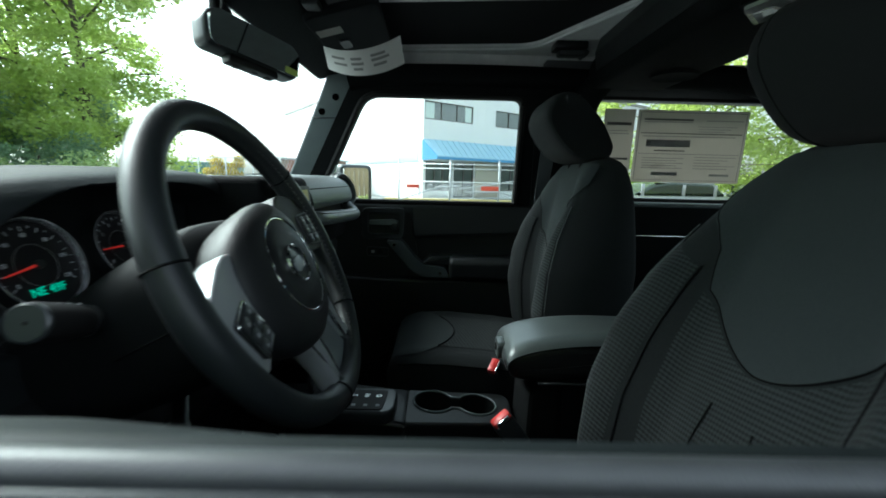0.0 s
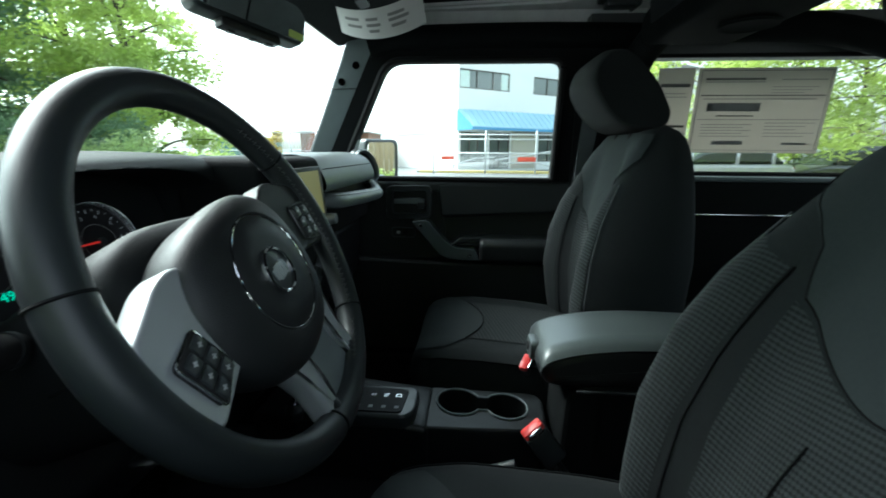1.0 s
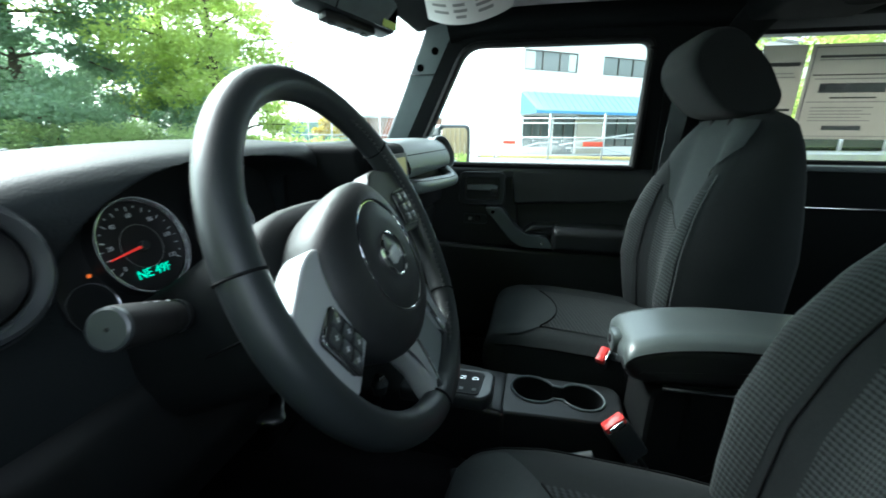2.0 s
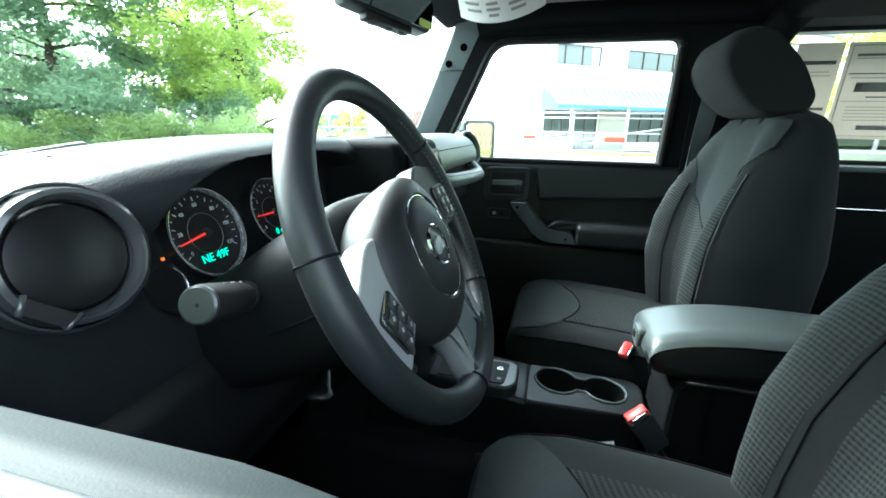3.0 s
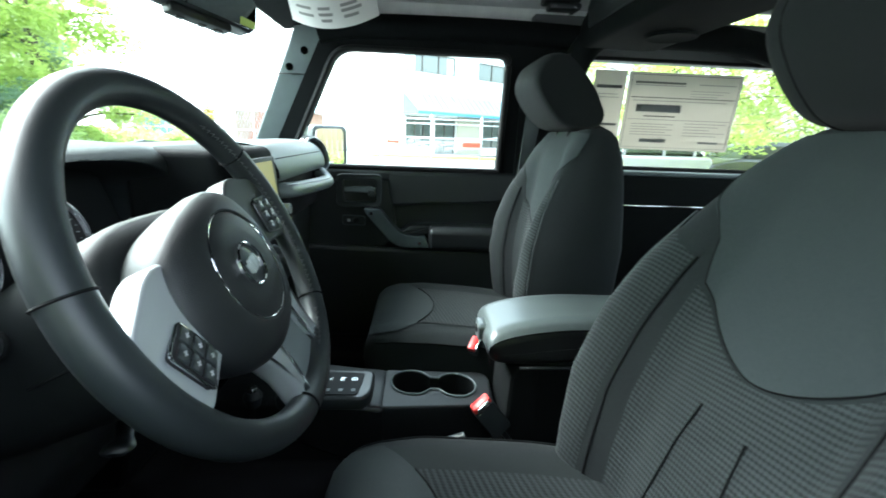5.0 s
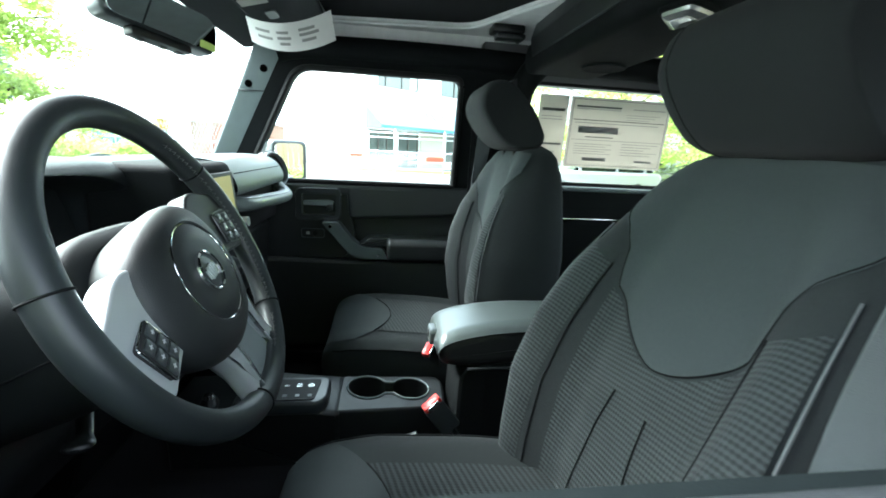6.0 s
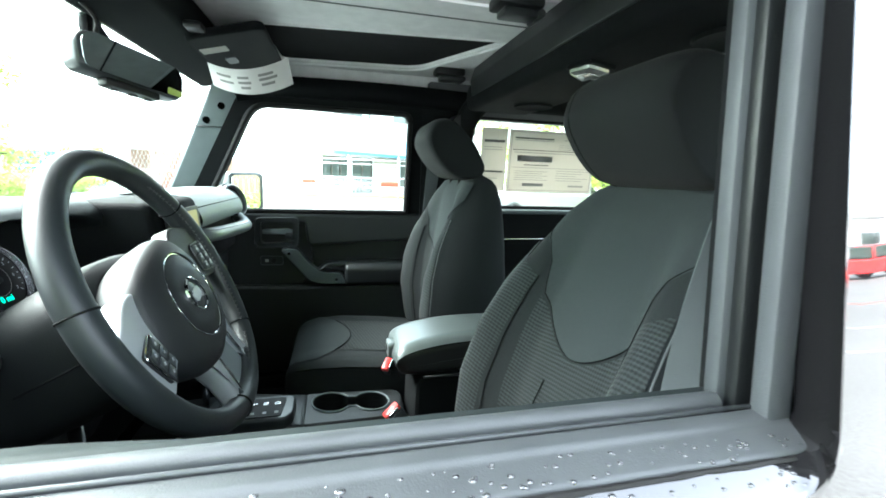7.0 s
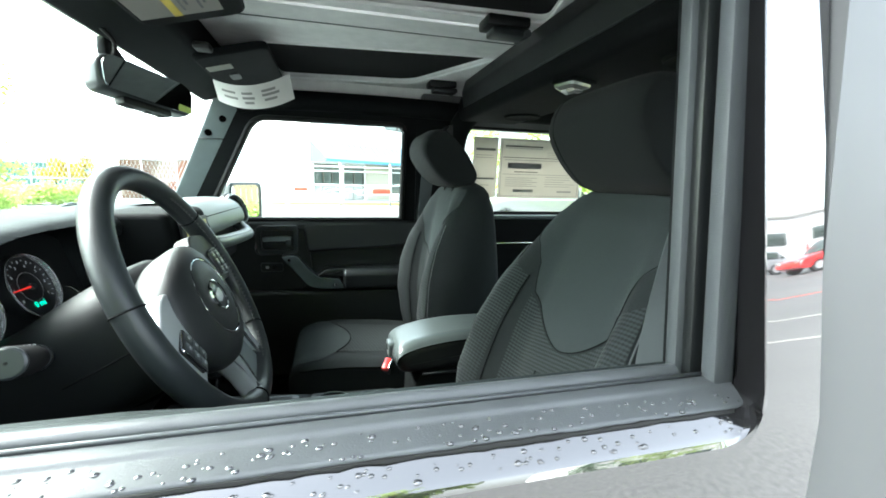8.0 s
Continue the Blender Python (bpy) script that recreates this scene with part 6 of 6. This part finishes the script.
seat("bucket_seat", 0.37, 0.0, 0.0, "dark grey cloth bucket seat with a shade-toned headrest")


# ---- centre console ----
def console():
    YC = 0.045
    t = thing("centre_console", (0.15, YC, 0.6), "black plastic centre console with two cup holders", "console")
    side = rounded([(-0.3, 0.66), (-0.3, 0.83), (-0.12, 0.838), (0.03, 0.822), (0.04, 0.816), (0.04, 0.66)], 0.006, 3)
    part("body", prism(side, "y", YC - 0.085, YC + 0.062, 0.010, 3), PLASTIC, t)
    # raised shifter plate
    SC = 0.004
    sp = part("shifter_plate", prism(rounded([(-0.17, SC - .052), (0.0, SC - .052), (0.014, SC - .03), (0.014, SC + .04), (0.0, SC + .052), (-0.17, SC + .052)], 0.014), "z", 0.822, 0.850, 0.006, 3), PLASTIC_SMOOTH, t, sharp=50)
    part("shifter_gate", prism(rounded([(-0.15, SC - .042), (-0.012, SC - .042), (-0.006, SC + .036), (-0.15, SC + .036)], 0.01), "z", 0.850, 0.8525), GAUGE_FACE, sp, "black gear indicator")
    for i, c in enumerate("PRND"):
        part("gear_letter", text_mesh(c, 0.017, Matrix.Translation((-0.098 + i * 0.025, SC + 0.010, 0.8535)) @ Matrix.Rotation(math.pi / 2, 4, "Z")), GAUGE_RIM, sp)
        part("gear_mark", box(-0.101 + i * 0.025, -0.093 + i * 0.025, SC - .032, SC - .024, 0.8528, 0.8536), PRINT_PALE, sp)
    lv = part("gear_lever", tube([(-0.185, YC + .01, 0.835), (-0.18, YC + .008, 0.92)], 0.008, 10), CHROME, t, "chromed gear lever")
    part("gear_knob", lathe([(0.0, 0.045), (0.014, 0.042), (0.022, 0.028), (0.022, 0.01), (0.014, 0.0)], 24, Matrix.Translation((-0.18, YC + .008, 0.915))), LEATHER, lv)
    lv2 = part("transfer_lever", tube([(-0.2, -0.08, 0.80), (-0.192, -0.087, 0.88)], 0.007, 10), CHROME, t)
    part("transfer_knob", lathe([(0.0, 0.034), (0.011, 0.032), (0.017, 0.020), (0.012, 0.0)], 20, Matrix.Translation((-0.191, -0.088, 0.862))), LEATHER, lv2)
    part("knob_cap", lathe([(0.0, 0.006), (0.008, 0.005), (0.0115, 0.0)], 20, Matrix.Translation((-0.191, -0.088, 0.8945))), CHROME, lv2, "chromed cap of the transfer knob")
    # cup holders: one peanut-shaped well in a top plate
    def plate_z(x):
        return 0.8205 - (x - 0.03) * 0.06
    hole = []
    for cx, r, a0, a1 in ((0.094, 0.046, 30, 330), (0.192, 0.044, 210, 510)):
        for k in range(25):
            a = radians(lerp(a0, a1, k / 24))
            hole.append((cx + r * math.cos(a), YC + .015 + r * math.sin(a)))
    bm = bmesh.new()
    out = rounded([(0.036, -0.030), (0.262, -0.004), (0.268, 0.118), (0.036, 0.104)], [0.008, 0.035, 0.035, 0.008], 6)
    loops = []
    for pts in (out, hole):
        vs = [bm.verts.new((x, y, plate_z(x))) for x, y in pts]
        loops += [bm.edges.new((vs[k], vs[(k + 1) % len(vs)])) for k in range(len(vs))]
    bmesh.ops.triangle_fill(bm, use_beauty=True, edges=loops)
    part("cup_plate", bm, PLASTIC, t)
    mid = Vector((0.15, 0.045))

    def skirt(grow, z):
        ring = []
        for p in out:
            d = Vector(p) - mid
            q = mid + d * (1 + grow / d.length)
            ring.append(Vector((q.x, q.y, plate_z(p[0]) + z if z > -0.1 else 0.66)))
        return ring
    part("cup_body", loft([skirt(0.0, 0.0), skirt(0.003, -0.001), skirt(0.0055, -0.004), skirt(0.007, -0.010), skirt(0.008, -0.03), skirt(0.010, -0.2)], cap=False), PLASTIC, t, sharp=60)
    part("cup_well", loft([[Vector((x, y, plate_z(x) + h)) for x, y in hole] for h in (0.0, -0.012, -0.03, -0.055)], cap=False), PLASTIC, t)
    part("well_floor", prism(hole, "z", plate_z(0.15) - 0.06, plate_z(0.15) - 0.052), RUBBER_BLACK, t)
    part("cup_rim", tube([(x, y, plate_z(x) + 0.001) for x, y in hole], 0.0028, 8, True), PILLAR, t, "raised rounded rim")
    # storage box and padded lid
    part("bin", prism(rounded([(0.277, 0.66), (0.285, 0.90), (0.31, 0.93), (0.62, 0.935), (0.62, 0.66)], 0.012), "y", YC - 0.09, YC + 0.06, 0.01), PAD_BLACK, t)
    part("bin_rib", box(0.34, 0.355, YC - 0.09, YC - 0.084, 0.80, 0.92, 0.002), PAD_BLACK, t)
    LC = 0.030
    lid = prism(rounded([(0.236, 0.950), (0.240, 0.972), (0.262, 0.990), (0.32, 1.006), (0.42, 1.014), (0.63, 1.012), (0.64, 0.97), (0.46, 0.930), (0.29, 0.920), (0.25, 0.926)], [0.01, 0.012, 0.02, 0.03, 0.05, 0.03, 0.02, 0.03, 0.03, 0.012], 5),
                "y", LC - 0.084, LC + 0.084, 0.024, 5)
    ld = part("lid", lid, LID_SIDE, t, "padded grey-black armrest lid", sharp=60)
    crest = smooth_path([(0.2345, 0.952, 0), (0.2385, 0.975, 0), (0.260, 0.9945, 0), (0.32, 1.0105, 0), (0.42, 1.0195, 0), (0.60, 1.0175, 0)], 8)

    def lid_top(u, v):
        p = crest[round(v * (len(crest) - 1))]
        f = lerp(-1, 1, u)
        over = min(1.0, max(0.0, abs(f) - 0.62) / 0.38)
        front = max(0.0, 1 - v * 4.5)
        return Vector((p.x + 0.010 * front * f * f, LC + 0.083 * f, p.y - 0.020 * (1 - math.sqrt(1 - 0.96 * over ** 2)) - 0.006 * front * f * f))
    # top panel lighter than the sides, partly painted sheen
    part("lid_top", sheet(lid_top, 32, len(crest) - 1), LID_VINYL, ld, "smooth top panel of the lid, sheen put into its grey-green", sharp=70)
    part("lid_seam", tube([lid_top(0.0, k / 20) + Vector((0, -0.0012, -0.001)) for k in range(21)], 0.0016, 6), SEAM, ld)
    YC = LC
    la = part("latch", prism(rounded([(YC - .024, 0.945), (YC + .024, 0.945), (YC + .026, 0.982), (YC - .026, 0.982)], 0.012), "x", 0.2265, 0.245, 0.004), LID_VINYL, ld)
    part("latch_lock", lathe([(0.0, 0.002), (0.008, 0.002), (0.009, 0.0)], 18, axes((0.2262, YC, 0.966), (0, -1, 0), (0, 0, 1))), RUBBER_BLACK, la)
    part("lid_hinge_bar", tube([(0.30, YC - .09, 0.926), (0.42, YC - .09, 0.926)], 0.003, 6), PLASTIC, t)
    part("brake_lever", tube(smooth_path([(-0.05, YC - 0.115, 0.70), (0.1, YC - 0.115, 0.755), (0.2, YC - 0.115, 0.79)], 5), 0.012, 10), PLASTIC_SMOOTH, t, "black parking brake lever")
    return t


console()


def buckle(name, at, yaw, tilt, label):
    m = Matrix.Translation(at) @ Matrix.Rotation(radians(yaw), 4, "Z") @ Matrix.Rotation(radians(tilt), 4, "Y")
    t = thing(name, at, label, "buckle", "belt buckles")
    part("body", box(-0.022, 0.022, -0.013, 0.013, -0.085, -0.004, 0.006, m=m), PLASTIC_SMOOTH, t)
    part("button", box(-0.02, 0.02, -0.009, 0.011, -0.012, 0.006, 0.004, m=m), RED, t, "red release button")
    part("slot", box(-0.014, 0.014, -0.0125, -0.0095, -0.008, 0.0045, 0.001, m=m), CHROME, t)
    part("stem", tube([m @ Vector((0, 0, -0.08)), m @ Vector((0.0, 0, -0.2))], 0.011, 8, squash=0.5), PLASTIC, t)


buckle("seat_belt_buckle", (0.225, -0.085, 0.865), 20, -35, "belt buckle with red button beside the driver seat")
buckle("seat_belt_buckle", (0.243, 0.165, 0.858), 60, -30, "belt buckle with red button beside the passenger seat")


def seat_belt(s):
    t = thing("seat_belt", (0.55, s * 0.62, 1.0), "grey webbing seat belt hanging from its black guide", "seat belt")
    path = smooth_path([(0.468, s * 0.652, 1.47), (0.455, s * 0.645, 1.35), (0.436, s * 0.64, 1.19), (0.425, s * 0.64, 1.0), (0.42, s * 0.645, 0.75)], 8)
    w = 0.024

    def web(u, v):
        i = min(int(v * (len(path) - 1) + 0.5), len(path) - 1)
        k = min(1.0, v * 1.7)
        d = Vector((0.9, 0.43 * -s, 0)).lerp(Vector((0.62, 0.78 * s, 0)), k).normalized()
        return path[i] + d * lerp(-w, w, u)
    part("webbing", sheet(web, 4, len(path) - 1, 0.0015), BELT, t)
    part("guide", box(0.44, 0.50, s * 0.665 - .025, s * 0.665 + .025, 1.43, 1.54, 0.016, 3), PLASTIC_SMOOTH, t)
    part("guide_loop", tube(smooth_path([(0.44, s * 0.66, 1.465), (0.452, s * 0.635, 1.455), (0.475, s * 0.63, 1.462), (0.495, s * 0.655, 1.48)], 5), 0.008, 8), PLASTIC_SMOOTH, t)
    part("tongue", box(0.405, 0.445, s * 0.632 - .012, s * 0.632 + .012, 1.075, 1.10, 0.004), CHROME, t, "bright latch tongue")
    part("tongue_stop", lathe([(0.0, 0.004), (0.007, 0.003), (0.008, 0.0)], 14, axes((0.42, s * 0.63, 1.115), (0, 1, 0), (0, 0, 1))), PLASTIC_SMOOTH, t)


seat_belt(-1)
seat_belt(1)


# ---- mirror, visors, papers ----
def rear_mirror():
    t = thing("rear_view_mirror", (-0.27, 0.0, 1.56), "black rear-view mirror on the windshield", "mirror")
    m = axes((-0.258, 0.03, 1.562), (0.45, 0.86, -0.09), (-0.12, 0.05, 0.99))
    outline = rounded([(-0.105, -0.032), (0.10, -0.036), (0.108, 0.018), (0.09, 0.034), (-0.09, 0.038), (-0.108, 0.02)], 0.016, 4)
    h = part("housing", prism(outline, "z", -0.045, 0.002, 0.012, 3, m=m), PLASTIC_SMOOTH, t)
    part("glass", prism([(x * .95, y * .92) for x, y in outline], "z", 0.0022, 0.0035, m=m), MIRROR_DIM, h, "dark dimming mirror glass")
    # faintly glowing patch painted for a bright outside reflection, no real display
    part("display", prism(rounded([(0.06, -0.030), (0.095, -0.031), (0.096, -0.018), (0.063, -0.016)], 0.003), "z", 0.0037, 0.0042, m=m), glow("mirror_glint", (0.3, 0.4, 0.1), 0.02), h, "small painted yellow-green reflection in the mirror glass")
    part("button_bar", box(-0.06, 0.05, -0.048, -0.032, -0.03, -0.004, 0.005, m=m), PLASTIC, h)
    for x in (-0.04, 0.0, 0.03):
        part("button", box(x - .006, x + .006, -0.051, -0.047, -0.022, -0.012, 0.001, m=m), PLASTIC_SMOOTH, h)
    part("mount", tube([m @ Vector((0.0, 0.0, -0.03)), Vector((-0.333, 0.045, 1.64))], 0.011, 10), PLASTIC_SMOOTH, t)
    part("mount_plate", box(-0.345, -0.328, 0.02, 0.075, 1.615, 1.652, 0.005), PLASTIC, t)
    part("cable", tube(smooth_path([(-0.30, -0.02, 1.60), (-0.295, -0.025, 1.63), (-0.315, -0.03, 1.655)], 6), 0.004, 8), RUBBER_BLACK, t)


rear_mirror()


def visor(s):
    t = thing("sun_visor", (-0.17, s * 0.36, 1.69), "black fabric sun visor with a warning label", "sun visor", "sun visors")
    yv, zv = (0.36, 1.68) if s > 0 else (-0.265, 1.664)
    m = axes((-0.13, yv, zv), (0, 1, 0), (0.97, 0, 0.25))
    v = part("board", prism(rounded([(-0.20, -0.09), (0.165 if s < 0 else 0.2, -0.09), (0.165 if s < 0 else 0.2, 0.085), (-0.20, 0.085)], 0.03), "z", -0.016, 0.004, 0.006, 3, m=m), PAD_BLACK, t)
    la, lb = (-0.12, 0.125) if s < 0 else (-0.12, -0.08)
    part("label", box(la, lb, -0.08, 0.05 if s < 0 else -0.02, 0.0044, 0.006, m=m), PAPER_GREY, v, "printed warning label")
    if s < 0:
        part("label_band", box(la, lb, -0.028, -0.015, 0.0062, 0.007, m=m), YELLOW_INK, v, "yellow band on the label")
    for i in range(6 if s < 0 else 0):
        part("label_line", box(-0.11, 0.105 - 0.02 * (i % 3), -0.008 + i * 0.009, -0.004 + i * 0.009, 0.0062, 0.007, m=m), INK, v)
    part("pivot", tube([m @ Vector((s * 0.2, -0.06, -0.006)), m @ Vector((s * 0.26, -0.06, -0.004))], 0.009, 10), PLASTIC_SMOOTH, t)
    part("clip", box(-0.2, -0.165, s * 0.13 - .02, s * 0.13 + .02, 1.668, 1.684, 0.005), PLASTIC, t)
    part("mirror_flap", prism(rounded([(-0.03, -0.045), (0.03, -0.045), (0.03, -0.02), (-0.03, -0.02)], 0.01), "z", 0.0045, 0.0085, m=m), PLASTIC_SMOOTH, v)


visor(1)
visor(-1)


def hang_tag():
    """The curled paper that hangs from the passenger visor."""
    t = thing("paper_tag", (-0.1, 0.3, 1.6), "curled white printed paper hanging from the visor", "paper")

    def at(u, v, off=0.0):
        a = lerp(-1, 1, u)
        x = lerp(-0.205, -0.012, u) + 0.012 * v
        sag = -0.030 * (1 - a * a)
        return Vector((x + off, 0.30 - 0.03 * (1 - a * a) + off, lerp(1.642 + 0.012 * u, 1.588, v) + sag + 0.018 * u))
    part("sheet", sheet(lambda u, v: at(u, v), 24, 6, 0.0008), PAPER, t)
    for u0, u1, v0 in ((0.36, 0.5, 0.3), (0.36, 0.52, 0.5), (0.38, 0.5, 0.7), (0.62, 0.8, 0.25), (0.62, 0.84, 0.42), (0.64, 0.8, 0.62), (0.1, 0.28, 0.3), (0.12, 0.3, 0.55)):
        part("print_line", sheet(lambda u, v: at(lerp(u0, u1, u), lerp(v0, v0 + .1, v), 0) + Vector((0, -0.0022, 0)), 6, 2), INK, t)


hang_tag()


def window_sheet(x0, x1, z0, z1, rows, label, slant=0.0):
    t = thing("window_sticker", ((x0 + x1) / 2, 0.7, (z0 + z1) / 2), label, "paper")
    y = 0.716

    def lay(bm):
        for v in bm.verts:
            v.co.y -= 0.08 * (v.co.z - 1.23)
        return bm
    part("sheet", lay(box(x0, x1, y, y + 0.0012, z0, z1)), PAPER_GREY, t)
    w, h = x1 - x0, z1 - z0
    for k, (a, b, c, d, mat) in enumerate(rows):
        part("print_bar", lay(box(x0 + a * w, x0 + b * w, y - 0.0022, y - 0.001, z0 + c * h, z0 + d * h)), mat, t)


BARS = [(0.02, 0.98, 0.965, 0.972, INK_DARK), (0.02, 0.026, 0.03, 0.97, INK), (0.974, 0.98, 0.03, 0.97, INK), (0.02, 0.98, 0.03, 0.037, INK),
        (0.06, 0.5, 0.86, 0.885, INK_DARK), (0.06, 0.5, 0.835, 0.845, INK), (0.62, 0.95, 0.86, 0.872, INK), (0.04, 0.96, 0.68, 0.692, INK_DARK), (0.06, 0.9, 0.64, 0.65, INK),
        (0.1, 0.5, 0.50, 0.60, INK), (0.1, 0.14, 0.52, 0.58, INK_DARK), (0.18, 0.46, 0.44, 0.455, INK_DARK), (0.04, 0.96, 0.40, 0.408, INK),
        (0.18, 0.42, 0.10, 0.15, INK), (0.72, 0.9, 0.10, 0.13, INK)]
BARS += [(0.56, 0.9 - 0.05 * (i % 3), 0.78 - i * 0.034, 0.787 - i * 0.034, INK) for i in range(3)]
BARS += [(0.08, 0.46 - 0.06 * (i % 2), 0.34 - i * 0.035, 0.348 - i * 0.035, INK) for i in range(5)]
BARS += [(0.56, 0.94 - 0.07 * (i % 3), 0.36 - i * 0.04, 0.368 - i * 0.04, INK) for i in range(5)]
window_sheet(0.782, 1.172, 1.326, 1.574, BARS, "large printed price sheet stuck inside the rear side window")
window_sheet(0.665, 0.772, 1.328, 1.574, [(0.1, 0.9, 0.78, 0.82, INK_DARK), (0.1, 0.8, 0.7, 0.71, INK), (0.1, 0.85, 0.66, 0.67, INK), (0.1, 0.9, 0.3, 0.33, INK_DARK), (0.1, 0.7, 0.2, 0.21, INK)],
             "small printed sheet stuck inside the rear side window")
